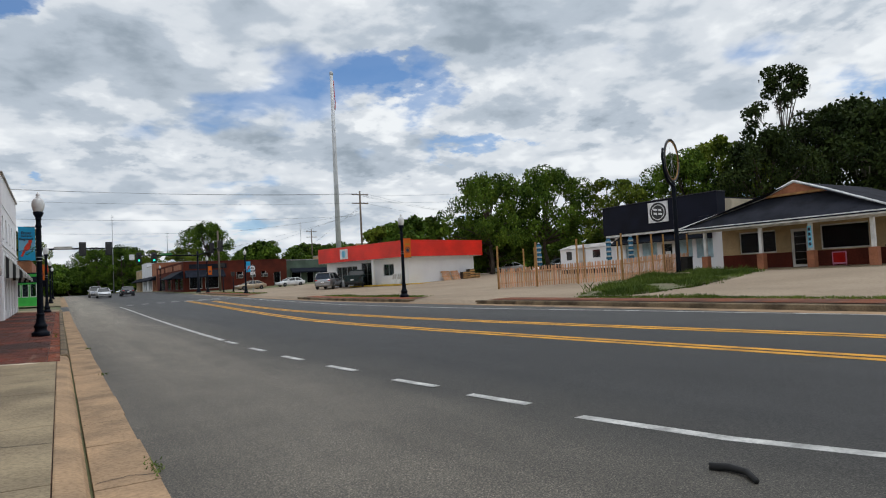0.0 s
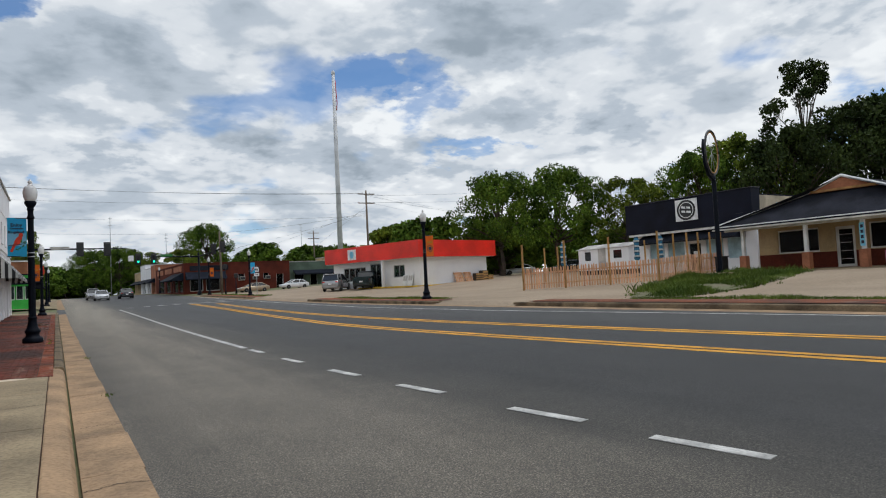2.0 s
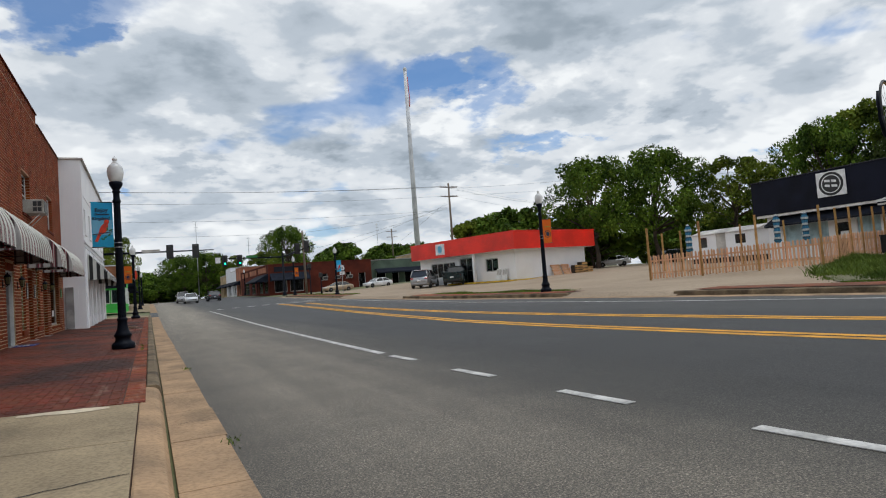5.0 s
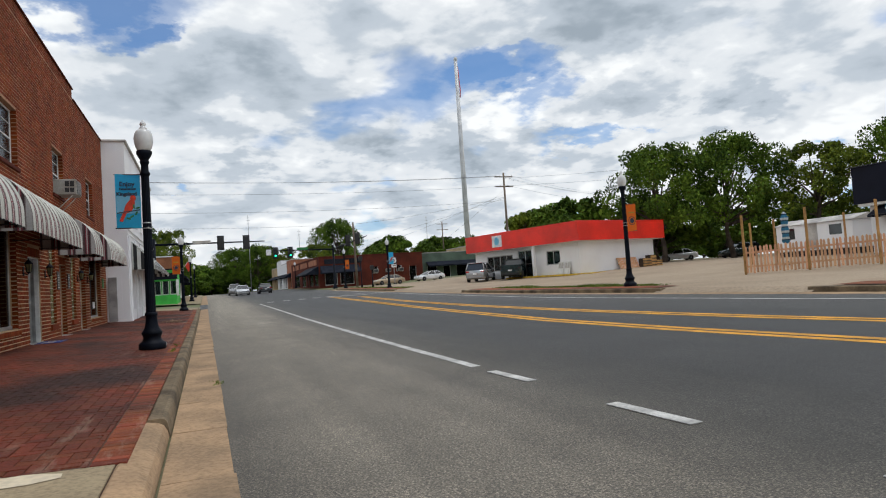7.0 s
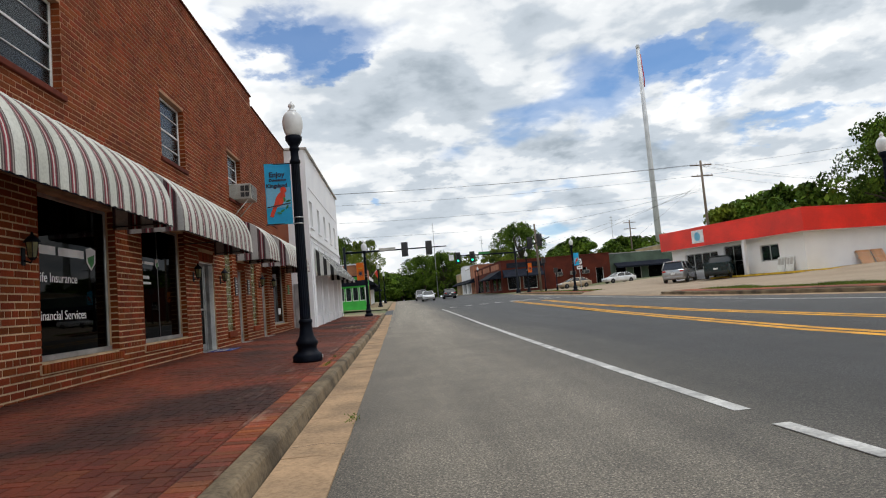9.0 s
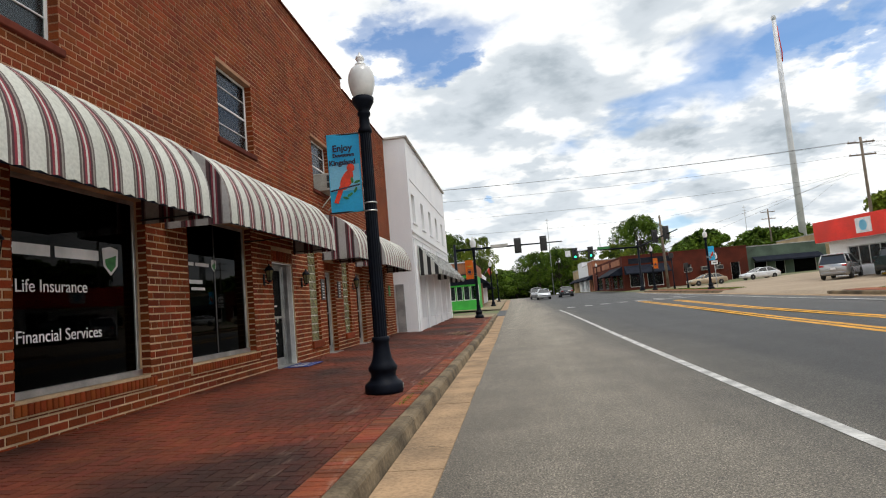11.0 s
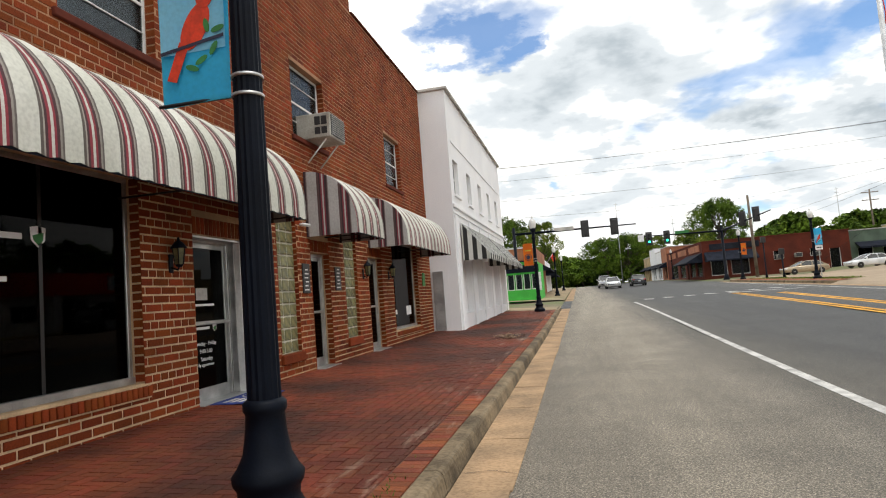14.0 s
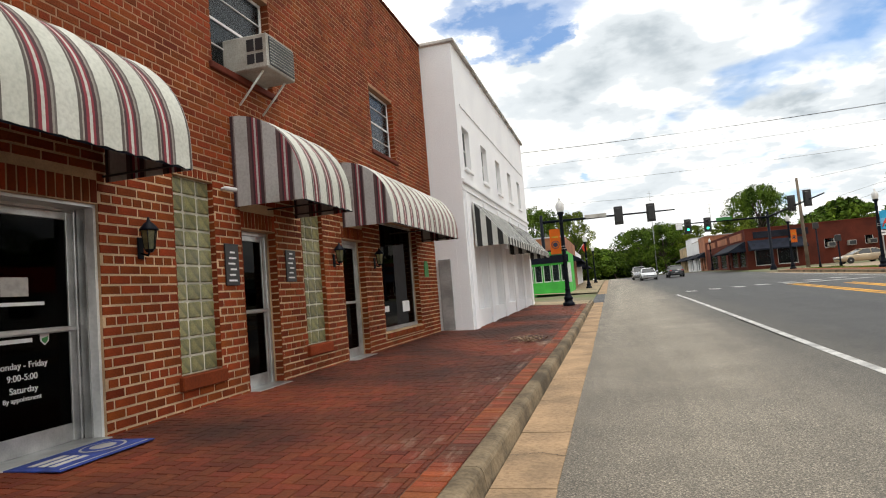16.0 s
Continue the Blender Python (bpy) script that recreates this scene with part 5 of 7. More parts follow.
part("sign_panel", Mesh().box(-0.95, -0.9, 8.6, 10.0, RH + 0.25, RH + 1.3, 0.01), M["vinyl"], RED, "white sign board with a blue emblem")
part("sign_emblem", Mesh().prism([(9.3 + 0.35 * math.cos(t), RH + 0.78 + 0.38 * math.sin(t)) for t in (2 * math.pi * i / 18 for i in range(18))], 0, -0.956, -0.951), M["banner_sky"], RED)
for o in front:
    sash(RED, o, 0.12, M["alu"], 1 if o[2] < 0.5 else 0, 0.08)
    n = 2 if o[1] - o[0] < 3 else 4
    for k in range(1, n):
        m = o[0] + (o[1] - o[0]) * k / n
        part("mullion", Mesh().box(0.09, 0.13, m - 0.04, m + 0.04, o[2], o[3]), M["alu"], RED)
    part("poster", Mesh().box(0.14, 0.15, o[0] + 0.25, o[0] + 0.75, o[2] + 0.3, o[2] + 0.95), M["vinyl"], RED, "small pale poster behind the glass")
part("dim_interior", Mesh().box(1.6, 1.7, 0.3, RL - 0.3, 0, RH), M["room"], RED, "near-black board for the gloom of the room behind the windows")
part("column", Mesh().box(-0.75, -0.5, 4.6, 4.85, 0, RH, 0.02), M["white_paint"], RED)
part("kerb_strip", Mesh().box(-1.4, -0.02, -0.2, 7.8, -0.02, 0.12, 0.02), M["yellow_paint"], RED, "raised kerb edged in yellow paint")
part("kerb_strip", Mesh().box(0.0, RW + 0.6, -1.3, -0.02, -0.02, 0.12, 0.02), M["yellow_paint"], RED, "raised kerb edged in yellow paint")


def at_red(x, y_, z=0.0):
    return tuple(RED.matrix_basis @ Vector((x, y_, z)))


for k in range(2):
    p = thing("leaning_board", "white door-like panel leaning on the shop wall", "panel", at=at_red(-0.32, 0.9 + 0.75 * k, 0.12), rz=12, group="leaning panels")
    part("board", Mesh().box(0, 0.04, 0, 0.68, 0, 1.05, 0.008, pose(0, 0, 0, 0, 14, 0)), M["white_trim"], p)
    for u in (0.08, 0.38):
        part("recess", Mesh().box(-0.008, 0.0, u, u + 0.22, 0.5, 0.95, 0.003, pose(0, 0, 0, 0, 14, 0)), M["coping"], p)
pal = thing("wooden_pallet", "wooden pallet leaning against the white side wall", "pallet", at=at_red(4.2, -0.55, 0.1), rz=12, group="pallets")
lean = pose(0, 0, 0, -22, 0, 0)
for i in range(7):
    part("slat", Mesh().box(0.02 + i * 0.17, 0.14 + i * 0.17, 0, 0.02, 0, 1.15, 0.003, lean), M["cedar"], pal)
for z in (0.05, 0.55, 1.03):
    part("bearer", Mesh().box(0, 1.2, 0.02, 0.1, z, z + 0.09, 0.004, lean), M["cedar"], pal)
copy_thing(pal, pose(*at_red(5.5, -0.6, 0.1), 0, 0, 16))
for k, (u, w, h) in enumerate(((6.7, 0.9, 0.9), (7.7, 0.7, 1.15), (8.5, 0.8, 0.7))):
    c = thing("scrap_crate", "dark weathered crate of scrap wood by the wall", "crate", at=at_red(u, -0.8, 0.1), rz=8 * k, group="scrap crates")
    part("box", Mesh().box(0, w, 0, 0.6, 0, h, 0.02), M["bark"], c)
    for i in range(4):
        part("slat", Mesh().box(-0.01, w + 0.01, -0.025, -0.002, 0.04 + i * h / 4, 0.04 + i * h / 4 + h / 6, 0.004), M["post_wood"], c)

# ---- dark mansard snack shop ----
SX = 40.3
SNO = thing("snack_shop", "small white shop under a deep navy metal mansard sign band", "building", at=(SX, -1.3, 0))
SNO.scale = (1, 1, 0.955)
sz = lot_z(42, 32)
SY0, SY1 = 27.4, 37.4
sopen = [(28.2, 29.6, sz + 0.9, sz + 2.4), (29.9, 31.3, sz + 0.9, sz + 2.4), (31.7, 32.7, sz, sz + 2.2), (33.1, 34.6, sz + 0.9, sz + 2.4), (34.9, 36.3, sz + 0.9, sz + 2.4)]
part("wall", walled(0, 0.25, SY0, SY1, sz - 0.3, sz + 3.6, sopen), M["white_paint"], SNO)
part("side_wall", Mesh().box(0.26, 7, SY0, SY0 + 0.25, sz - 0.3, sz + 5.3), M["cream"], SNO, "cream side wall with a blue mural patch")
part("mural", Mesh().box(2.6, 5.2, SY0 - 0.012, SY0 - 0.004, sz + 3.9, sz + 4.8), M["banner_sky"], SNO)
part("back_wall", Mesh().box(6.75, 7, SY0 + 0.26, SY1, sz - 0.3, sz + 5.3), M["white_paint"], SNO)
part("far_wall", Mesh().box(0.26, 6.74, SY1 - 0.25, SY1, sz - 0.3, sz + 5.3), M["white_paint"], SNO)
part("mansard", Mesh().prism([(-0.86, sz + 3.3), (0.0, sz + 3.3), (0.2, sz + 5.75), (-0.84, sz + 5.75)], 1, SY0 - 0.3, SY1 + 0.4), M["navy"], SNO, "deep navy sign band with a plain face")
part("band_cap", Mesh().box(-0.92, 0.24, SY0 - 0.34, SY1 + 0.44, sz + 5.75, sz + 5.80, 0.01), M["sign_black"], SNO)
part("roof", Mesh().box(0.2, 7, SY0, SY1, sz + 5.3, sz + 5.4), M["shingle"], SNO)
part("soffit_beam", Mesh().box(-0.80, -0.1, SY0 - 0.1, SY1 + 0.2, sz + 3.12, sz + 3.29), M["white_trim"], SNO)
for o in sopen:
    if o[2] > sz + 0.5:
        sh = part("shutter", Mesh().box(0.08, 0.13, o[0], o[1], o[2], o[3], 0.01), M["pale_blue"], SNO, "pale blue board shutter")
        for k in range(1, 6):
            u = o[0] + (o[1] - o[0]) * k / 6
            part("batten", Mesh().box(0.06, 0.08, u - 0.02, u + 0.02, o[2] + 0.02, o[3] - 0.02), M["pale_blue"], sh)
    else:
        sash(SNO, o, 0.12, M["dark_metal"], 0)
part("notice", Mesh().box(0.09, 0.10, 31.9, 32.4, sz + 1.1, sz + 1.6), M["vinyl"], SNO, "white notice in the doorway")
part("dim_interior", Mesh().box(1.5, 1.6, SY0 + 0.3, SY1 - 0.3, sz, sz + 3.4), M["room"], SNO, "near-black board for the gloom of the room behind the windows")
sgn = part("sign_board", Mesh().box(-0.92, -0.86, 31.15, 33.0, sz + 3.95, sz + 5.6, 0.01), M["vinyl"], SNO, "square white sign board with a black round emblem")
for r, d, m_ in ((0.78, 0.925, "sign_black"), (0.62, 0.93, "vinyl"), (0.56, 0.935, "sign_black")):
    part("emblem", Mesh().prism([(32.07 + r * math.cos(2 * math.pi * i / 30), sz + 4.77 + r * math.sin(2 * math.pi * i / 30)) for i in range(30)], 0, -d - 0.002, -d + 0.002), M[m_], sgn)
for u, v, w in ((-0.35, 0.12, 0.3), (0.05, 0.18, 0.34), (-0.4, -0.2, 0.36), (0.08, -0.14, 0.3)):
    part("emblem_bar", Mesh().prism([(32.07 + u, sz + 4.7 + v), (32.07 + u + w, sz + 4.76 + v), (32.07 + u + w, sz + 4.92 + v), (32.07 + u, sz + 4.86 + v)], 0, -0.945, -0.938), M["vinyl"], sgn)
slope_awning(26.9, 35.5, SX, SX - 1.2, sz + 2.98, sz + 2.35, 0.15, M["cloth_dark"], "dark fabric awning over the serving windows")
TR = thing("white_trailer", "low white trailer with a small window beside the snack shop", "trailer", at=(SX + 1.0, 38.0, lot_z(42, 40)))
part("body", Mesh().box(0, 3, 0, 6.0, 0.4, 2.35, 0.06), M["white_paint"], TR)
part("roof", Mesh().prism([(-0.15, 2.33), (3.15, 2.33), (1.5, 2.75)], 1, -0.1, 6.1), M["coping"], TR, "low pale sheet roof")
part("window", Mesh().box(-0.02, 0.01, 0.8, 1.7, 1.4, 2.1, 0.01), M["car_glass"], TR)
part("window", Mesh().box(-0.02, 0.01, 4.4, 5.1, 1.3, 2.1, 0.01), M["car_glass"], TR)
part("door", Mesh().box(-0.025, 0.01, 2.6, 3.5, 0.5, 2.4, 0.01), M["coping"], TR)
part("skirt", Mesh().box(0.05, 2.9, 0.05, 5.95, 0.0, 0.41), M["rubber"], TR)

# ---- porch house ----
HX = 35.2
hz = lot_z(36, 20)
HOUSE = thing("porch_house", "tan single-storey shop house with a shingled porch roof", "house", at=(HX, -0.85, 0))
HY0, HY1 = 14.6, 25.6
part("porch_slab", Mesh().box(-0.5, 3.2, HY0 - 0.3, HY1 + 0.2, hz - 0.4, hz + 0.02, 0.02), M["walk"], HOUSE)
hop = [(16.7, 19.3, hz + 1.0, hz + 2.45), (20.0, 21.05, hz + 0.02, hz + 2.35), (21.95, 24.4, hz + 0.98, hz + 2.4)]
part("lower_wall", walled(3.0, 3.25, HY0, HY1, hz, hz + 0.95, hop), M["brick_far"], HOUSE, "dark red brick dado")
part("upper_wall", walled(3.02, 3.25, HY0, HY1, hz + 0.95, hz + 2.8, hop), M["tan"], HOUSE, "tan boarded wall")
part("end_wall", Mesh().box(3.26, 10, HY1 - 0.25, HY1, hz - 0.3, hz + 2.8), M["white_paint"], HOUSE)
part("end_wall", Mesh().box(3.26, 10, HY0, HY0 + 0.25, hz - 0.3, hz + 2.8), M["white_paint"], HOUSE)
part("back_wall", Mesh().box(9.75, 10, HY0 + 0.26, HY1 - 0.26, hz - 0.3, hz + 2.8), M["white_paint"], HOUSE)
for o in hop:
    sash(HOUSE, o, 3.14, M["white_trim"], 4 if o[2] < hz + 0.5 else 0, 0.17 if o[2] < hz + 0.5 else 0.08)
part("dim_interior", Mesh().box(4.4, 4.5, HY0 + 0.3, HY1 - 0.3, hz, hz + 2.7), M["room"], HOUSE, "near-black board for the gloom of the room behind the windows")
part("porch_beam", Mesh().box(-0.15, 0.05, HY0 - 0.4, HY1 + 0.3, hz + 2.45, hz + 2.72, 0.02), M["white_trim"], HOUSE)
part("fascia", Mesh().box(-0.75, -0.65, HY0 - 0.9, HY1 + 0.7, hz + 2.55, hz + 2.78, 0.01), M["white_trim"], HOUSE, "white eaves board")
part("ceiling", Mesh().box(-0.64, 3.0, HY0 - 0.4, HY1 + 0.3, hz + 2.72, hz + 2.76), M["white_trim"], HOUSE)
# hipped porch roof under a small boarded gable
ez, gz, rz_ = hz + 2.70, hz + 4.25, hz + 5.0
ya, yb = HY0 - 0.9, HY1 + 0.7
roof = Mesh()
roof.add([(-0.78, ya, ez), (-0.78, yb, ez), (1.6, 21.6, gz), (1.6, 17.9, gz), (1.5, 19.75, rz_), (10.2, 19.75, rz_), (10.2, yb, ez), (10.2, ya, ez), (-0.78, ya, ez - 0.06), (-0.78, yb, ez - 0.06)], [(0, 3, 2, 1), (1, 2, 4), (1, 4, 5), (1, 5, 6), (0, 4, 3), (0, 5, 4), (0, 7, 5), (5, 7, 6), (0, 1, 9, 8)])
pr = new("porch_roof", plain_data(roof, "porch_roof", M["shingle"]))
pr.parent = HOUSE
part("gable", Mesh().prism([(17.95, gz), (21.55, gz), (19.75, rz_ - 0.04)], 0, 1.42, 1.5), M["brick_orange"], HOUSE, "brown boarded gable")
part("gable_rail", Mesh().box(1.36, 1.42, 18.1, 21.4, gz + 0.02, gz + 0.14), M["post_wood"], HOUSE)
for s in (-1, 1):
    end = (-0.72, yb if s > 0 else ya, ez + 0.05)
    part("barge_board", Mesh().tube([(1.38, 19.75, rz_ + 0.05), (1.45, 19.75 + s * 1.85, gz + 0.07), end], 0.085, 0.07, 4), M["white_trim"], HOUSE, "white barge board")
for yy in (15.2, 18.25, 21.1, 24.75):
    ped = part("pedestal", Mesh().box(-0.25, 0.15, yy - 0.2, yy + 0.2, hz - 0.1, hz + 0.95, 0.015), M["brick_orange"], HOUSE, "brick pedestal of a porch post")
    part("post", Mesh().box(-0.15, 0.05, yy - 0.09, yy + 0.09, hz + 0.95, hz + 2.46, 0.01), M["white_trim"], HOUSE)
nb = thing("number_board", "upright turquoise board on a porch post", "sign", at=(HX - 0.17, 17.4, hz + 1.1))
part("board", Mesh().box(-0.02, 0.0, -0.12, 0.12, 0.0, 1.2, 0.005), M["banner_sky"], nb)
for i in range(4):
    part("figure_bar", Mesh().box(-0.026, -0.02, -0.06, 0.06, 0.12 + i * 0.27, 0.28 + i * 0.27), M["ink"], nb)
pk = thing("pink_sign_board", "small pink folding board on the porch", "sign", at=(HX + 1.4, 16.35, hz + 0.02))
part("panel", Mesh().box(0, 0.03, 0, 0.75, 0.1, 0.8, 0.01), M["pink"], pk)
part("rim", Mesh().box(-0.01, 0.0, 0.06, 0.69, 0.2, 0.74, 0.004), M["tail"], pk)
for u in (0.03, 0.67):
    part("leg", Mesh().box(0, 0.03, u, u + 0.05, 0, 0.1), M["pink"], pk)
bn = thing("wheeled_bin", "black wheeled rubbish bin beside the house", "bin", at=(HX + 0.2, 25.5, lot_z(36, 26)))
part("body", Mesh().box(0, 0.6, 0, 0.55, 0.06, 0.95, 0.04), M["rubber"], bn)
part("lid", Mesh().box(-0.04, 0.64, -0.03, 0.58, 0.95, 1.03, 0.03), M["rubber"], bn)
gbn = thing("wheeled_bin", "dark green wheeled bin on the porch", "bin", at=(HX + 1.9, 14.15, hz + 0.02))
part("body", Mesh().box(0, 0.55, 0, 0.5, 0.0, 0.95, 0.04), M["car_green"], gbn)
part("lid", Mesh().box(-0.04, 0.58, -0.03, 0.53, 0.95, 1.03, 0.03), M["car_green"], gbn)

# ---- picket fence, posts and closed parasols ----
FENCE = thing("picket_fence", "new raw-wood picket fence round the snack yard", "fence")
A, B, C_ = Vector((24.0, 31.1)), Vector((28.1, 24.5)), Vector((37.0, 26.6))


def fence_run(p, q, n, tall=1.3):
    d = (q - p).normalized()
    ang = math.degrees(math.atan2(d.y, d.x))
    ln = (q - p).length
    pick = Mesh().prism([(-0.046, 0.06), (0.046, 0.06), (0.046, tall - 0.06), (0.0, tall), (-0.046, tall - 0.06)], 1, -0.008, 0.008).data("picket", M["cedar"])
    for i in range(n):
        c = p + d * (ln * (i + 0.5) / n)
        b = part("picket", pick, None, FENCE)
        b.matrix_basis = pose(c.x, c.y, lot_z(c.x, c.y) + 0.02 * math.sin(i * 2.3), 0, 1.4 * math.sin(i * 1.7), ang)
    for z in (0.35, 1.0):
        r = part("rail", Mesh().box(0, ln, 0.01, 0.05, -0.04, 0.04, 0.005), M["cedar"], FENCE)
        za, zb = lot_z(p.x, p.y) + z, lot_z(q.x, q.y) + z
        r.matrix_basis = pose(p.x, p.y, za, 0, -math.degrees(math.atan2(zb - za, ln)), ang)


fence_run(A, B, 52)
fence_run(B, C_, 54)
post_me = Mesh().box(-0.05, 0.05, -0.05, 0.05, 0, 2.75, 0.008).data("post", M["post_wood"])


def fence_post(x, yy, h=2.75):
    b = part("post", post_me, None, FENCE)
    b.matrix_basis = pose(x, yy, lot_z(x, yy), 0, 0.8 * math.sin(x * 9), 30) @ Matrix.Diagonal((1, 1, h / 2.75, 1))


for f in (0.0, 0.33, 0.66, 1.0):
    fence_post(*(A + (B - A) * f), h=2.75 + 0.1 * math.sin(f * 9))
for f in (0.22, 0.42, 0.6, 0.8, 1.0):
    fence_post(*(B + (C_ - B) * f), h=2.6)
for x, yy in ((31.0, 37.0), (30.0, 34.5), (33.5, 33.0), (35.5, 31.5)):
    fence_post(x, yy, 2.5)


def parasol(x, yy):
    p = thing("closed_parasol", "closed parasol in blue and white striped cloth", "parasol", at=(x, yy, lot_z(x, yy)), group="closed parasols")
    part("pole", Mesh().lathe([(0.02, 0), (0.02, 2.75)], n=8), M["alu"], p)
    part("base", Mesh().lathe([(0.22, 0), (0.22, 0.06), (0.05, 0.1), (0.03, 0.2)], n=16), M["rubber"], p)
    me = Mesh()
    n, prof = 16, [(0.05, 1.1), (0.17, 1.25), (0.13, 1.55), (0.16, 1.8), (0.12, 2.1), (0.15, 2.35), (0.17, 2.5), (0.10, 2.62), (0.11, 2.68), (0.02, 2.82)]
    vs = [((r * (1 + 0.22 * (-1) ** i)) * math.cos(2 * math.pi * i / n), (r * (1 + 0.22 * (-1) ** i)) * math.sin(2 * math.pi * i / n), z) for r, z in prof for i in range(n)]
    me.add(vs, [(k * n + i, k * n + (i + 1) % n, (k + 1) * n + (i + 1) % n, (k + 1) * n + i) for k in range(len(prof) - 1) for i in range(n)])
    part("canopy", me, STRIPE_BLUE, p)


for x, yy in ((33.6, 30.6), (35.0, 29.8), (29.5, 33.4)):
    parasol(x, yy)

# ---- wheel sign ----
WS = thing("wheel_sign", "tall dark steel post carrying a huge spoked hoop", "sign", at=(30.2, 22.25, lot_z(30.2, 22.25)))
part("footing", Mesh().box(-0.45, 0.45, -0.45, 0.45, -0.1, 0.25, 0.04), M["walk"], WS)
part("post", Mesh().lathe([(0.17, 0.2), (0.13, 0.5), (0.115, 5.2), (0.1, 5.45)], n=14), M["black_paint"], WS)
rim_pts = [(0.92 * math.cos(2 * math.pi * i / 40), 0.24 * math.cos(2 * math.pi * i / 40), 6.7 + 1.2 * math.sin(2 * math.pi * i / 40)) for i in range(41)]
part("hoop", Mesh().tube(rim_pts, 0.058, n=10), M["dark_metal"], WS, "dark tyre-like hoop")
part("inner_rim", Mesh().tube([(x * 0.92, y_ * 0.92, 6.7 + (z - 6.7) * 0.92) for x, y_, z in rim_pts], 0.035, n=8), M["post_wood"], WS, "rusty inner rim")
for i in range(0, 40, 4):
    part("spoke", Mesh().tube([(0, 0, 6.7), tuple(rim_pts[i])], 0.008, n=5), M["steel"], WS)
part("fork", Mesh().tube([(-0.05, 0, 5.2), (-0.6, -0.1, 5.5), (-1.0, -0.22, 6.1), (-1.14, -0.25, 6.8), (-1.02, -0.23, 7.3)], 0.1, 0.06), M["black_paint"], WS)

# ---- small things on the brick shopfront ----
AC = thing("window_air_conditioner", "beige box air conditioner jutting from the upstairs window", "air conditioner", at=(FX, 30.46, 4.43))
part("casing", Mesh().box(-0.15, 0.52, 0, 0.72, 0, 0.46, 0.015), M["beige_metal"], AC)
part("grille", Mesh().box(0.52, 0.535, 0.04, 0.68, 0.04, 0.42, 0.004), M["dark_metal"], AC, "dark rear grille with thin fins")
for i in range(9):
    part("fin", Mesh().box(0.535, 0.543, 0.04, 0.68, 0.06 + i * 0.04, 0.068 + i * 0.04), M["beige_metal"], AC)
for z0, z1 in ((0.07, 0.2), (0.24, 0.4)):
    for x0, x1 in ((0.22, 0.33), (0.35, 0.46)):
        part("side_vent", Mesh().box(x0, x1, -0.006, 0.0, z0, z1, 0.002), M["dark_metal"], AC)
for yy in (0.08, 0.64):
    part("bracket", Mesh().tube([(0.4, yy, -0.01), (0.02, yy, -0.42)], 0.014), M["white_trim"], AC)
part("filler_board", Mesh().box(-0.1, -0.08, 0.72, 1.28, 0.0, 0.5), M["beige_metal"], AC)


def wall_lantern(yy, z):
    l = thing("wall_lantern", "black carriage lantern with seeded glass on the brick", "wall lamp", at=(FX + 0.006, yy, z), group="carriage lanterns")
    part("backplate", Mesh().box(0, 0.02, -0.04, 0.04, 0.02, 0.24, 0.008), M["black_paint"], l)
    part("arm", Mesh().tube([(0.02, 0, 0.08), (0.1, 0, 0.05), (0.12, 0, 0.1)], 0.012), M["black_paint"], l)
    part("cage", Mesh().lathe([(0.03, 0.08), (0.045, 0.1), (0.05, 0.11)], 0.12, 0, 0, 6, smooth=False), M["black_paint"], l)
    part("shade", Mesh().lathe([(0.05, 0.112), (0.075, 0.3)], 0.12, 0, 0, 6, smooth=False), M["block"], l, "smoky lantern glass")
    for i in range(6):
        a = 2 * math.pi * i / 6
        part("rib", Mesh().tube([(0.12 + 0.051 * math.cos(a), 0.051 * math.sin(a), 0.11), (0.12 + 0.077 * math.cos(a), 0.077 * math.sin(a), 0.3)], 0.005, n=4), M["black_paint"], l)
    part("roof", Mesh().lathe([(0.095, 0.3), (0.09, 0.315), (0.05, 0.37), (0.02, 0.39), (0.012, 0.43), (0.0, 0.44)], 0.12, 0, 0, 12), M["black_paint"], l)
    return l


for yy in (20.15, 26.5, 28.62, 33.12, 35.0):
    wall_lantern(yy, 1.88)
cctv = thing("security_camera", "small white wall camera under the brick lintel", "security camera", at=(FX, 30.05, 2.82))
part("mount", Mesh().tube([(0, 0, 0), (0.08, 0, 0)], 0.02), M["white_trim"], cctv)
part("body", Mesh().tube([(0.06, -0.02, 0.0), (0.15, 0.1, -0.02)], 0.03, n=12), M["white_trim"], cctv)
for yy, z0, z1 in ((30.16, 1.62, 2.14), (31.62, 1.66, 2.12)):
    pl = thing("wall_plaque", "small black wall plaque with rows of white lettering", "sign", at=(FX + 0.008, yy, z0), group="shop plaques")
    part("board", Mesh().box(0, 0.02, -0.14, 0.14, 0, z1 - z0, 0.004), M["sign_black"], pl)
    for i in range(6):
        part("caption_bar", Mesh().box(0.02, 0.023, -0.09 + 0.02 * (i % 3), 0.08 - 0.03 * (i % 2), 0.05 + i * 0.07, 0.072 + i * 0.07), M["vinyl"], pl)
gp = thing("wall_plaque", "small green arched plaque near the end of the brick wall", "sign", at=(FX + 0.008, 38.55, 1.75))
part("board", Mesh().prism([(-0.16, 0), (0.16, 0), (0.16, 0.28), (0.1, 0.4), (-0.1, 0.4), (-0.16, 0.28)], 0, 0, 0.02), M["leafprint"], gp)
DM = thing("door_mat", "blue rubber-backed door mat with a pale oval motif", "door mat", at=(-2.98, 27.55, walk_z(-2.98, 27.55) + 0.004), rz=0)
part("mat_surface", Mesh().box(-0.3, 0.3, -0.48, 0.48, 0, 0.012, 0.004), M["blue_mat"], DM)
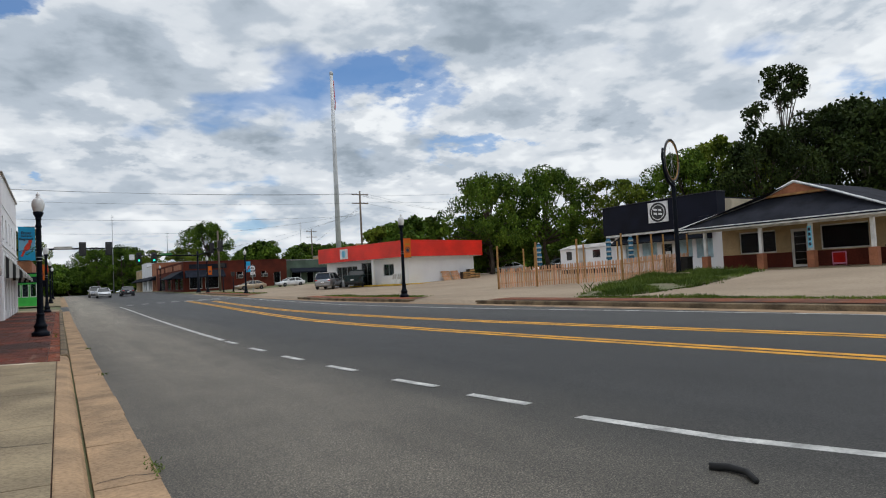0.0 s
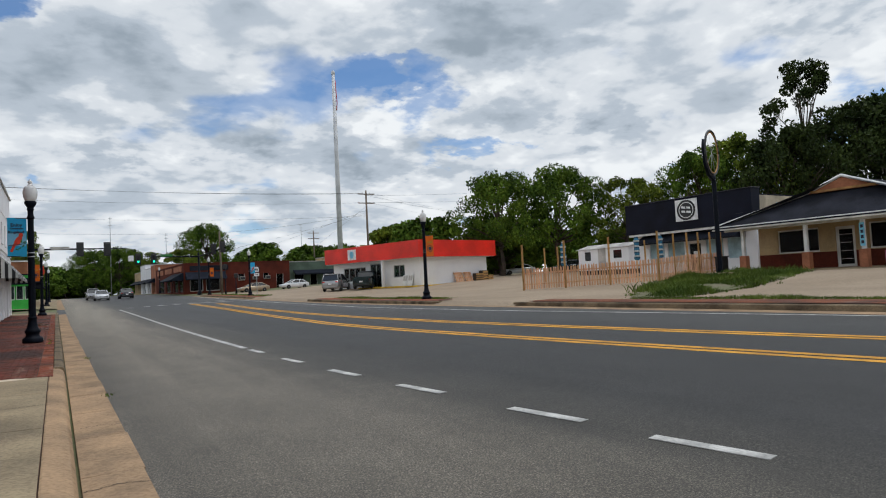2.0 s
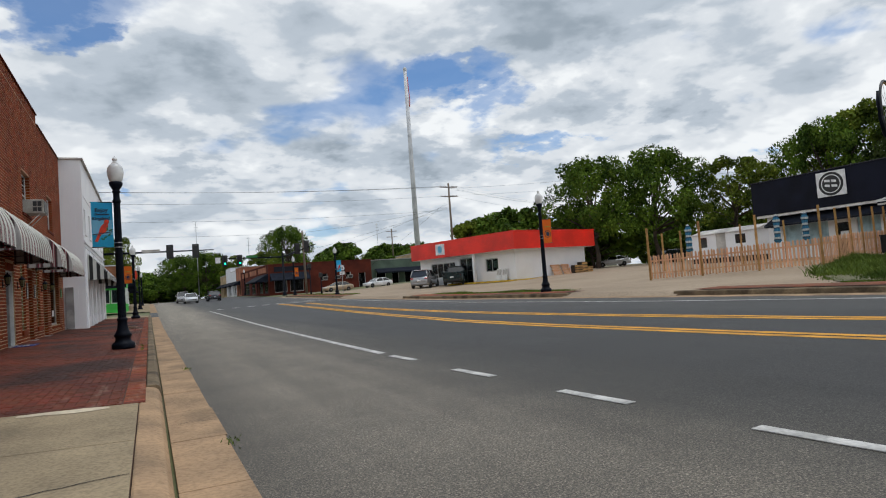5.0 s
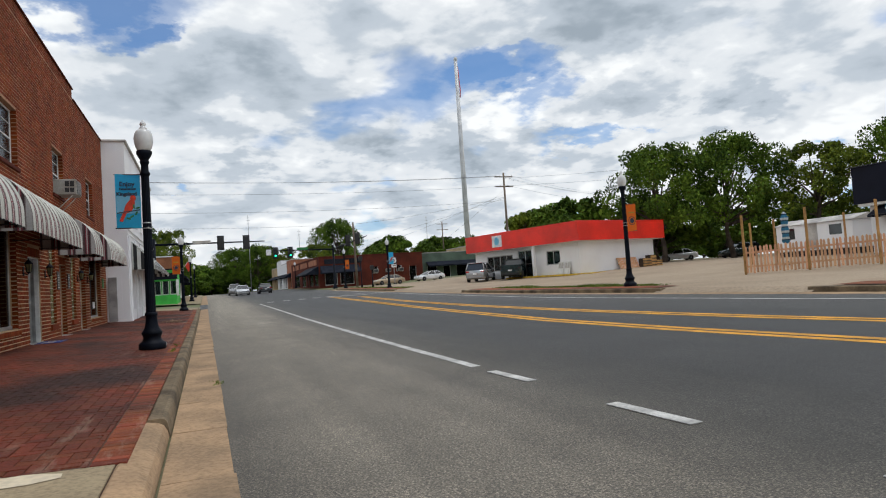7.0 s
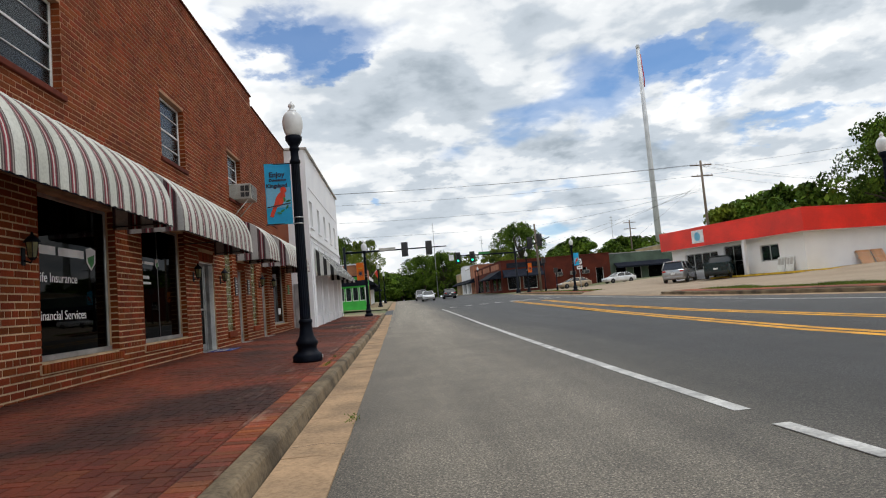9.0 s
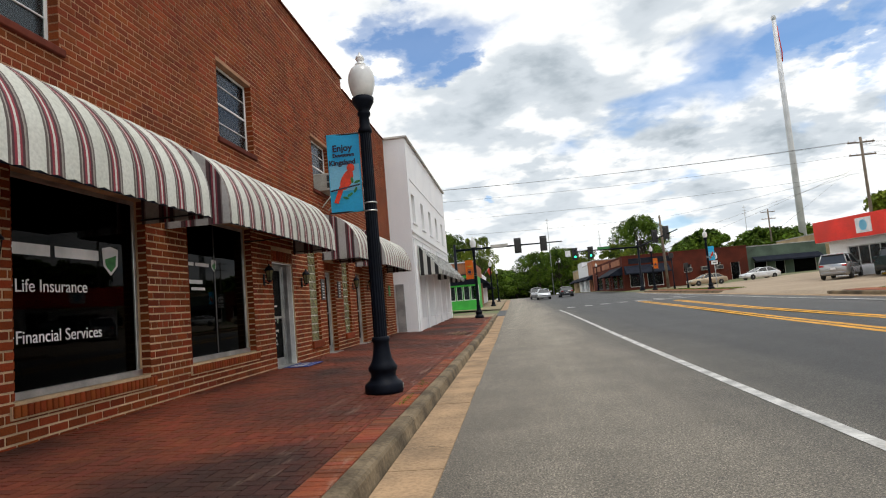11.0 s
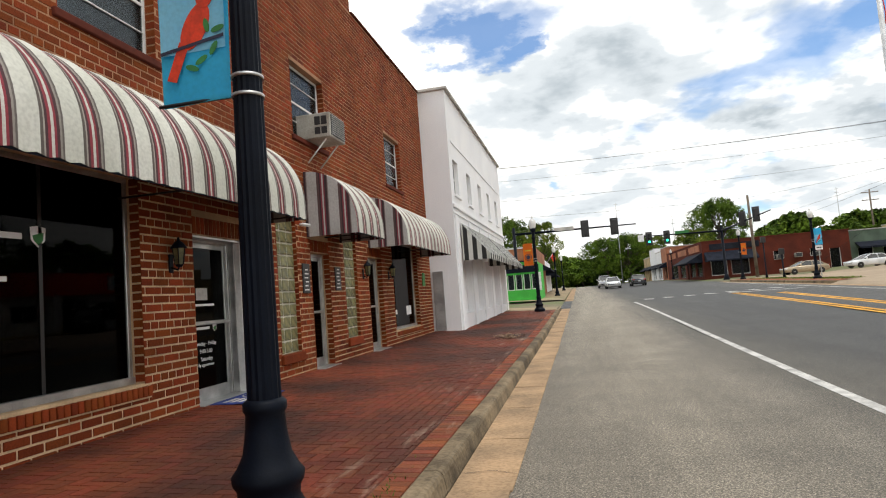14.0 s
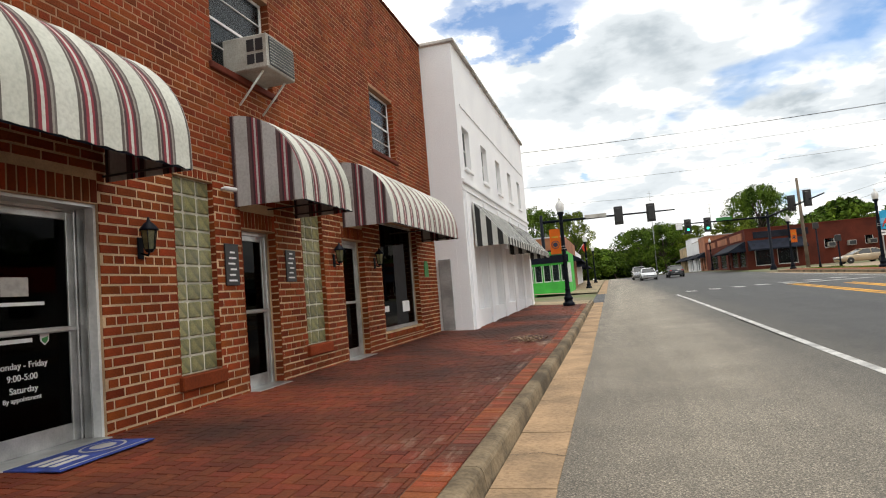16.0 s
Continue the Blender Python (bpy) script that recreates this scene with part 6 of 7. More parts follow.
part("rim", Mesh().box(-0.26, -0.25, -0.44, 0.44, 0.012, 0.014), M["coping"], DM)
part("rim", Mesh().box(0.25, 0.26, -0.44, 0.44, 0.012, 0.014), M["coping"], DM)
for r, z, m_ in ((0.16, 0.0125, "coping"), (0.14, 0.0145, "blue_mat"), (0.09, 0.0165, "coping")):
    part("motif", Mesh().prism([(r * math.cos(2 * math.pi * i / 24), 0.22 + 1.25 * r * math.sin(2 * math.pi * i / 24)) for i in range(24)], 2, z, z + 0.0015), M[m_], DM)
for i in range(3):
    part("motif_bar", Mesh().box(-0.12 + i * 0.1, -0.06 + i * 0.1, -0.38, -0.06, 0.012, 0.0145), M["coping"], DM)

# lettering on the shop glass
LX = FX - 0.14 - 0.018
LET = thing("window_lettering", "white vinyl lettering on the dark shop window", "lettering")


def vinyl_bar(y0, y1, z0, z1, x=LX):
    part("name_bar", Mesh().box(x, x + 0.003, y0, y1, z0, z1), M["vinyl"], LET)


def shield(yy, z, s, x=LX):
    part("emblem", Mesh().prism([(yy - 0.5 * s, z + s), (yy, z + 1.1 * s), (yy + 0.5 * s, z + s), (yy + 0.45 * s, z + 0.3 * s), (yy, z - 0.1 * s), (yy - 0.45 * s, z + 0.3 * s)], 0, x, x + 0.003), M["vinyl"], LET)
    part("emblem_field", Mesh().prism([(yy - 0.36 * s, z + 0.55 * s), (yy + 0.36 * s, z + 0.75 * s), (yy + 0.3 * s, z + 0.3 * s), (yy, z + 0.04 * s), (yy - 0.3 * s, z + 0.3 * s)], 0, x + 0.003, x + 0.005), M["leafprint"], LET)


for body, size, yy, z in (("\u00b7Life Insurance", 0.19, 20.66, 1.74), ("\u00b7Financial Services", 0.185, 20.66, 1.22)):
    text("lettering", body, size, pose(LX, yy, z, 90, 0, 90), M["vinyl"], LET)
for a, b in ((20.62, 21.2), (21.27, 21.98)):
    vinyl_bar(a, b, 2.12, 2.24)
shield(22.2, 1.98, 0.3)
for a, b in ((23.82, 24.2), (24.25, 24.68)):
    vinyl_bar(a, b, 2.18, 2.235)
shield(24.85, 2.13, 0.17)
vinyl_bar(24.05, 24.45, 1.9, 1.96)
vinyl_bar(24.1, 24.52, 1.8, 1.845)
DX = FX - 0.24 - 0.014
for body, size, yy, z in (("Monday - Friday", 0.075, 27.27, 0.98), ("9:00-5:00", 0.075, 27.38, 0.88), ("Saturday", 0.075, 27.40, 0.78), ("By appointment", 0.055, 27.34, 0.71)):
    text("lettering", body, size, pose(DX, yy, z, 90, 0, 90), M["vinyl"], LET)
vinyl_bar(27.22, 27.62, 1.19, 1.225, DX)
shield(27.74, 1.16, 0.09, DX)
vinyl_bar(27.3, 27.75, 1.5, 1.53, DX)
part("notice", Mesh().box(DX, DX + 0.003, 27.35, 27.6, 1.58, 1.74), M["coping"], LET, "small pale notice behind the door glass")
for a, b, z0, z1 in ((35.75, 36.1, 1.0, 1.12), (37.0, 37.5, 0.95, 1.2)):
    vinyl_bar(a, b, z0, z1)

# dry leaves and dirt on the brick paving
LV = Mesh()
rng = np.random.default_rng(11)
for i in range(160):
    x, yy = rng.normal(-0.55, 0.16), rng.normal(36.4, 0.3)
    a, s = rng.uniform(0, 6.28), rng.uniform(0.03, 0.07)
    z = walk_z(x, yy) + rng.uniform(0.01, 0.07)
    LV.add([(x, yy, z), (x + s * math.cos(a), yy + s * math.sin(a), z + rng.uniform(0, 0.03)), (x + s * math.cos(a + 0.8) * 1.2, yy + s * math.sin(a + 0.8) * 1.2, z), (x + s * 0.6 * math.cos(a + 1.6), yy + s * 0.6 * math.sin(a + 1.6), z + 0.02)], [(0, 1, 2, 3)])
tagged(new("dry_leaves", plain_data(LV, "dry_leaves", M["dry_leaf"])), "small heap of dry leaves on the brick paving", "leaves", kind="stuff")
WD = Mesh()
for cx, cy, n, sp in ((0.78, 18.2, 40, 0.12), (0.80, 5.1, 60, 0.14), (0.82, 12.0, 25, 0.1), (0.05, 22.6, 50, 0.25), (0.05, 24.0, 40, 0.3)):
    for i in range(n):
        x, yy = cx + rng.normal(0, 0.03), cy + rng.normal(0, sp)
        z = 0.15 if x < 0.3 else 0.012
        a, h = rng.uniform(0, 6.28), rng.uniform(0.012, 0.035)
        WD.add([(x - 0.006, yy, z), (x + 0.006, yy, z), (x + 0.02 * math.cos(a), yy + 0.03 * math.sin(a), z + h)], [(0, 1, 2)])
tagged(new("gutter_weeds", plain_data(WD, "gutter_weeds", M["grass"])), "small weeds in the gutter and kerb joints", "weeds", kind="stuff")
skid = Mesh().tube([(4.02, 2.25, 0.02), (4.08, 2.14, 0.03), (4.07, 2.0, 0.03), (3.98, 1.88, 0.02)], 0.03, 0.02, 6)
solid("tyre_scrap", skid, M["rubber"], "curved black strip of tyre rubber on the road", "debris")

# ---- trees ----


def tree_parts(seed, height, radius, trunk_r, leaf, clumps, leaves, size, crown_low=0.3, open_=1.0, moss=False):
    """Meshes of a tree: tapered trunk with limbs, and a crown of small leaves in uneven clumps."""
    rng = np.random.default_rng(seed)
    wood, crown, hang = Mesh(), [], []
    z0 = height * crown_low
    wood.tube([(0, 0, -0.2), (0.05 * radius, 0.02, z0 * 0.5), (0.08 * radius, 0.05 * radius, z0), (0.02, 0.1 * radius, height * 0.62)], trunk_r, trunk_r * 0.45, 9)
    for c in range(clumps):
        a, u = rng.uniform(0, 2 * math.pi), rng.uniform(0, 1)
        zz = z0 + (height - z0) * (0.08 + 0.84 * u)
        rmax = radius * math.sin(math.pi * min(1, 0.22 + 0.72 * u)) ** 0.7
        r = rmax * math.sqrt(rng.uniform(0.12, 1.0)) * rng.uniform(0.85, 1.12)
        cx, cy = r * math.cos(a), r * math.sin(a)
        cr = radius * rng.uniform(0.13, 0.25) * open_
        if c % 3 == 0:
            wood.tube([(0.06 * radius, 0.05 * radius, z0 + (zz - z0) * 0.35), (cx * 0.5, cy * 0.5, z0 + (zz - z0) * 0.7), (cx, cy, zz)], trunk_r * 0.32, 0.03, 6)
        n = leaves
        p = rng.normal(0, 1, (n, 3))
        p /= np.linalg.norm(p, axis=1)[:, None]
        p *= (rng.uniform(0.25, 1.0, (n, 1)) ** 0.5) * cr * np.array([1, 1, 0.72])
        p += np.array([cx, cy, zz])
        crown.append(p)
        if moss and c % 2 == 0:
            hang.append((cx, cy, zz - cr * 0.5, rng.uniform(0.8, 2.2)))
    p = np.concatenate(crown)
    n = len(p)
    d1 = rng.normal(0, 1, (n, 3))
    d1 /= np.linalg.norm(d1, axis=1)[:, None]
    d2 = np.cross(d1, rng.normal(0, 1, (n, 3)))
    d2 /= np.linalg.norm(d2, axis=1)[:, None]
    s = size * rng.uniform(0.6, 1.3, (n, 1))
    v = np.stack([p - d1 * s, p + d2 * s * 0.55, p + d1 * s, p - d2 * s * 0.55], 1).reshape(-1, 3)
    me = bpy.data.meshes.new("crown")
    me.from_pydata(v.tolist(), [], [(4 * i, 4 * i + 1, 4 * i + 2, 4 * i + 3) for i in range(n)])
    me.materials.append(M[leaf])
    hm_ = None
    if hang:
        hv, hf = [], []
        for x, yy, z, ln in hang:
            for k in range(14):
                ox, oy = rng.normal(0, 0.5, 2)
                l = ln * rng.uniform(0.4, 1.1)
                w = rng.uniform(0.05, 0.14)
                b = len(hv)
                hv += [(x + ox - w, yy + oy, z), (x + ox + w, yy + oy, z), (x + ox + rng.uniform(-0.1, 0.1), yy + oy, z - l)]
                hf.append((b, b + 1, b + 2))
        hm_ = bpy.data.meshes.new("moss")
        hm_.from_pydata(hv, [], hf)
        hm_.materials.append(M["moss"])
    return wood.data("trunk", M["bark"]), me, hm_


KINDS = {
    "oak": tree_parts(1, 14.0, 8.0, 0.42, "leaf", 86, 220, 0.21, 0.22),
    "oak_b": tree_parts(2, 13.0, 6.5, 0.38, "leaf_light", 52, 230, 0.195, 0.3, 0.95),
    "dark": tree_parts(3, 16.0, 8.0, 0.45, "leaf_dark", 90, 200, 0.25, 0.15, 1.2, True),
    "tall": tree_parts(4, 24.0, 6.0, 0.40, "leaf_dark", 40, 220, 0.21, 0.42, 0.95, True),
    "bush": tree_parts(5, 8.0, 5.0, 0.25, "leaf", 50, 120, 0.34, 0.1, 1.1),
    "yellow": tree_parts(6, 7.0, 4.0, 0.22, "leaf_light", 40, 110, 0.3, 0.15, 1.1),
}
TREE_LABELS = {"oak": "broad live oak with a dense green crown", "oak_b": "green tree with an open uneven crown", "dark": "dark oak hung with grey moss", "tall": "tall thin tree with sparse dark clumps", "bush": "low round tree in dark green leaf", "yellow": "small tree in yellow-green leaf"}


def tree(kind, x, yy, z, scale=1.0, turn=0.0, wide=1.0):
    wood, crown, hang = KINDS[kind]
    t = thing("tree", TREE_LABELS[kind], "tree", at=(x, yy, z), rz=turn, group="street trees")
    t.scale = (scale * wide, scale * wide, scale)
    part("trunk", wood, None, t)
    part("crown", crown, None, t)
    if hang:
        tagged(part("moss", hang, None, t), "hanging grey moss", kind="stuff")
    return t


for kind, x, yy, h, turn, wide in (
    ("oak", 47.5, 63.5, 13.2, 20, 0.82), ("oak", 56.0, 62.0, 14.2, 120, 0.8), ("oak_b", 61.0, 55.5, 12.2, 200, 0.95), ("bush", 42.0, 72.0, 8.2, 30, 1.1), ("bush", 46.0, 84.0, 8.5, 80, 1.0),
    ("bush", 52, 70, 8.0, 10, 1.2), ("bush", 66, 62, 5.5, 60, 1.2), ("bush", 63, 47.5, 6.0, 90, 1.0), ("yellow", 41.5, 84.5, 8.0, 40, 0.8), ("yellow", 55.5, 44, 6.0, 0, 0.9),
    ("oak", 66.0, 47.5, 14.5, 300, 0.7), ("oak_b", 71.0, 45.0, 16.5, 50, 0.8), ("dark", 68.0, 38.5, 15.0, 10, 0.8), ("tall", 76.0, 40.5, 25.0, 0, 0.85), ("dark", 84.0, 36.0, 20.0, 150, 0.95),
    ("dark", 79.0, 30.0, 17.0, 240, 0.9), ("dark", 90.0, 28.0, 20.0, 60, 1.0), ("dark", 88.0, 18.0, 19.0, 330, 1.0), ("dark", 74, 24, 14, 70, 0.9),
    ("oak", 9.0, 192, 13, 20, 1.0), ("oak", 15, 184, 13, 100, 0.9), ("oak_b", 21, 186, 12, 50, 1.1), ("bush", 3, 250, 9, 70, 1.5), ("bush", -4, 240, 9, 20, 1.5), ("bush", 9, 255, 9, 170, 1.5), ("oak", 32.0, 163, 16.5, 0, 0.75), ("oak_b", 25, 150, 10, 70, 1.0),
    ("bush", 40, 150, 9, 0, 1.1), ("oak_b", 48, 165, 12, 20, 0.8), ("bush", 56, 150, 9.0, 70, 1.2), ("bush", 68, 160, 10, 120, 1.2), ("bush", 36, 128, 8.5, 10, 1.1), ("bush", 47, 131, 8, 40, 1.2),
    ("oak", -13.0, 150, 16, 200, 0.8), ("oak_b", -5.0, 145, 14.5, 20, 0.6), ("oak", -16, 90, 12, 50, 0.7), ("oak_b", -20, 70, 13, 60, 0.7), ("oak", -8, 200, 13, 10, 0.9),
):
    base = {"oak": 14.0, "oak_b": 13.0, "dark": 16.0, "tall": 24.0, "bush": 8.0, "yellow": 7.0}[kind]
    tree(kind, x, yy, (lot_z(x, yy) if x > 15 else rise(yy)) - 0.05, h / base, turn, wide)
# dense low growth behind the yard and at the far end of the street
for x, yy, h, turn in ((70, 76, 8, 10), (78, 69, 8, 60), (84, 60, 8, 120), (62, 84, 8, 30), (88, 52, 9, 200), (-9, 205, 11, 20), (3, 268, 12, 140), (-6, 232, 11, 80), (13, 212, 11, 190), (20, 205, 11, 250), (-16, 190, 12, 300), (-3, 262, 9, 15), (1, 258, 8, 75), (5, 264, 9, 135), (9, 259, 8, 195), (14, 262, 9, 255), (19, 258, 9, 315)):
    tree("bush", x, yy, (lot_z(x, yy) if x > 15 else rise(yy)) - 1.2, h / 8.0, turn, 1.25)
wr = np.random.default_rng(5)
for i in range(30):
    a = radians(-28 + i * 3.6)
    d = wr.uniform(230, 300)
    tree("bush" if i % 3 else "oak", d * math.sin(a) + 10, d * math.cos(a) + 20, 0.8, wr.uniform(1.2, 1.9) if i % 3 else wr.uniform(0.8, 1.1), i * 50, 1.35)

# ---- poles, wires, signals, tower ----


def utility_pole(x, yy, top, arm=True, lean=0.0):
    z = lot_z(x, yy) if x > 15 else rise(yy)
    p = thing("utility_pole", "weathered wooden utility pole with wires", "utility pole", at=(x, yy, z), group="utility poles")
    part("pole", Mesh().tube([(0, 0, -0.1), (lean * 0.5, 0, (top - z) / 2), (lean, 0, top - z)], 0.17, 0.11, 10), M["pole_wood"], p)
    if arm:
        for h in (0.5, 1.7):
            part("crossarm", Mesh().box(-1.2, 1.2, -0.06, 0.06, top - z - h - 0.06, top - z - h + 0.06, 0.01), M["pole_wood"], p)
            for u in (-1.1, -0.5, 0.5, 1.1):
                part("insulator", Mesh().lathe([(0.03, 0), (0.06, 0.04), (0.03, 0.1), (0.05, 0.14), (0.0, 0.16)], u, 0, top - z - h + 0.06, 8), M["milk"], p)
    return p


utility_pole(35.3, 76.4, 13.6)
utility_pole(18.75, 86.6, 9.15, False, -0.12)
utility_pole(47.0, 128.0, 13.0)
utility_pole(72.0, 41.0, 13.0)
utility_pole(-14.0, 74.0, 12.6)
utility_pole(72.0, 96.0, 13.0)
utility_pole(30.0, 180.0, 14.0, False)


def wire(a, b, sag, r=0.011):
    pts = [tuple(Vector(a).lerp(Vector(b), i / 12) - Vector((0, 0, sag * 4 * (i / 12) * (1 - i / 12)))) for i in range(13)]
    solid("wire", Mesh().tube(pts, r, n=5), M["rubber"], "thin black overhead wire between poles", "wire", "", "overhead wires")


for dx, h in ((-1.1, 13.2), (-0.5, 13.2), (1.1, 13.2), (0.6, 12.0)):
    wire((-14.0 + dx, 74.0, h - 0.7), (35.3 + dx, 76.4, h), 0.5)
    wire((35.3 + dx, 76.4, h), (72.0 + dx, 96.0, h), 0.7)
wire((-14, 74, 9.6), (35.3, 76.4, 10.2), 0.6)
wire((-14, 74, 8.2), (18.7, 86.6, 8.9), 0.3)
wire((18.7, 86.6, 8.9), (35.3, 76.4, 10.6), 0.3)
wire((35.3, 76.4, 11.5), (26, 90, 2.2), 0.1, 0.009)
wire((35.3, 76.4, 12.9), (72, 41, 12.4), 0.8)
wire((35.3, 76.4, 12.0), (72, 41, 11.4), 0.9)
wire((35.3, 76.4, 11.0), (20.0, 100, 5.5), 0.4)
wire((35.3, 76.4, 10.5), (16.0, 118, 6.5), 0.4)
wire((72, 41, 12.6), (84, 8, 12.4), 0.6)
wire((36.2, 25, 4.5), (72, 41, 9.6), 0.5)
TW = thing("monopole_tower", "very tall tapering white steel monopole", "tower", at=(62.9, 151.5, 0.9))
part("shaft", Mesh().tube([(0, 0, 0), (0, 0, 28), (0, 0, 55.5)], 0.75, 0.42, 20), M["tower"], TW)
part("cap", Mesh().lathe([(0.42, 55.4), (0.47, 55.5), (0.47, 56.2), (0.2, 56.5)], n=16), M["tower"], TW)
part("furled_flag", Mesh().tube([(0.55, -0.1, 46.0), (0.75, -0.1, 48.0), (0.6, -0.1, 50.5), (0.5, -0.05, 54.0)], 0.15, 0.08, 8), M["scarlet"], TW, "limp red and white flag")
for x, yy, h in ((12.2, 180, 20.5), (66, 190, 20), (25, 178, 16)):
    an = thing("antenna_mast", "thin grey lattice antenna mast far off", "mast", at=(x, yy, 1.0))
    part("mast", Mesh().tube([(0, 0, 0), (0, 0, h)], 0.14, 0.06, 6), M["steel"], an)
    for k in range(3):
        part("aerial", Mesh().box(-0.5, 0.5, -0.05, 0.05, h - 0.5 - k * 0.9, h - 0.42 - k * 0.9), M["steel"], an)


def signal_head(parent, x, yy, z, face, lit):
    """Three lamps facing -y when face is -1."""
    s = part("signal_head", Mesh().box(x - 0.2, x + 0.2, yy - 0.14, yy + 0.14, z - 0.55, z + 0.55, 0.03), M["sign_black"], parent)
    part("backboard", Mesh().box(x - 0.32, x + 0.32, yy + 0.0, yy + 0.03, z - 0.7, z + 0.7, 0.02), M["sign_black"], s)
    for k in range(3):
        zz = z + 0.34 - 0.34 * k
        on = lit and k == 2
        part("lens", Mesh().lathe([(0.0, 0), (0.12, 0.0), (0.12, 0.02), (0.0, 0.03)], n=14, m=pose(x, yy + face * 0.14, zz, 90 if face < 0 else -90)), M["green_lens"] if on else M["rubber"], s, "lit green lens" if on else "dark lens")
        part("visor", Mesh().prism([(x - 0.14, zz + 0.02), (x - 0.1, zz + 0.12), (x + 0.1, zz + 0.12), (x + 0.14, zz + 0.02), (x + 0.12, zz + 0.02), (x + 0.09, zz + 0.1), (x - 0.09, zz + 0.1), (x - 0.12, zz + 0.02)], 1, yy + face * 0.14, yy + face * 0.3), M["sign_black"], s)


def mast(x, yy, ends, heads, top=6.2):
    z = road_z(min(x, 15), yy)
    m = thing("traffic_signal", "black steel traffic signal mast over the junction", "traffic light", at=(0, 0, 0), group="traffic signals")
    part("pole", Mesh().lathe([(0.26, z), (0.26, z + 0.3), (0.15, z + 0.4), (0.12, top + 0.4)], x, yy, 0, 14), M["black_paint"], m)
    part("base", Mesh().lathe([(0.34, z), (0.34, z + 0.12), (0.24, z + 0.45), (0.15, z + 0.7)], x, yy, 0, 14), M["black_paint"], m)
    for ex, ey, ez in ends:
        part("arm", Mesh().tube([(x, yy, top - 0.15), (ex, ey, ez)], 0.11, 0.05, 10), M["black_paint"], m)
    for hx, hy, hz_, face, lit in heads:
        signal_head(m, hx, hy, hz_, face, lit)
    return m


SL = mast(-3.4, 70.5, [(6.5, 73.8, 6.2)], [(2.3, 72.2, 6.05, 1, False), (4.7, 73.0, 6.1, 1, False)], 6.1)
part("name_plate", Mesh().box(-0.2, 1.4, 71.5, 71.53, 6.0, 6.28, 0.005), M["coping"], SL, "blank grey street-name plate")
SR = mast(16.3, 88.5, [(8.4, 88.0, 6.05), (18.4, 79.0, 6.75)], [(9.0, 87.7, 5.75, -1, True), (10.8, 87.8, 5.75, -1, True), (17.2, 83.6, 6.6, 1, False), (17.8, 81.2, 6.7, 1, False)], 6.1)
part("name_plate", Mesh().box(11.6, 13.0, 87.75, 87.78, 6.0, 6.3, 0.005), M["leafprint"], SR, "green street-name plate")
part("lane_sign", Mesh().box(7.9, 8.5, 87.7, 87.73, 5.5, 6.2, 0.005), M["vinyl"], SR, "white lane-use sign")
RS = thing("route_sign", "route number sign with an arrow plate on a steel post", "road sign", at=(18.9, 70.5, lot_z(18.9, 70.5)))
part("post", Mesh().box(-0.03, 0.03, -0.03, 0.03, 0, 3.1, 0.005), M["steel"], RS)
part("number_plate_board", Mesh().box(-0.32, 0.32, -0.05, -0.035, 2.35, 3.0, 0.005), M["sign_black"], RS)
part("shield", Mesh().prism([(-0.26, 2.42), (0.2, 2.4), (0.28, 2.6), (0.18, 2.95), (-0.22, 2.97), (-0.28, 2.7)], 1, -0.06, -0.052), M["vinyl"], RS)
part("arrow_plate", Mesh().box(-0.27, 0.27, -0.05, -0.035, 1.95, 2.28, 0.005), M["vinyl"], RS)
part("arrow", Mesh().box(-0.16, 0.16, -0.056, -0.05, 2.08, 2.14), M["sign_black"], RS)
text("numerals", "40", 0.36, pose(-0.22, -0.064, 2.55, 90, 0, 0), M["sign_black"], RS, bold=0.006)
for x, yy, h in ((17.5, 79.0, 3.6), (18.0, 76.0, 2.4)):
    sp = thing("signal_post", "short black pedestrian signal post with a push button", "signal post", at=(x, yy, lot_z(x, yy)))
    part("post", Mesh().lathe([(0.12, 0), (0.1, 0.3), (0.06, 0.4), (0.06, h)], n=10), M["black_paint"], sp)
    part("box", Mesh().box(-0.2, 0.2, -0.12, 0.12, h - 0.5, h, 0.02), M["sign_black"], sp)

# ---- buildings beyond the junction ----


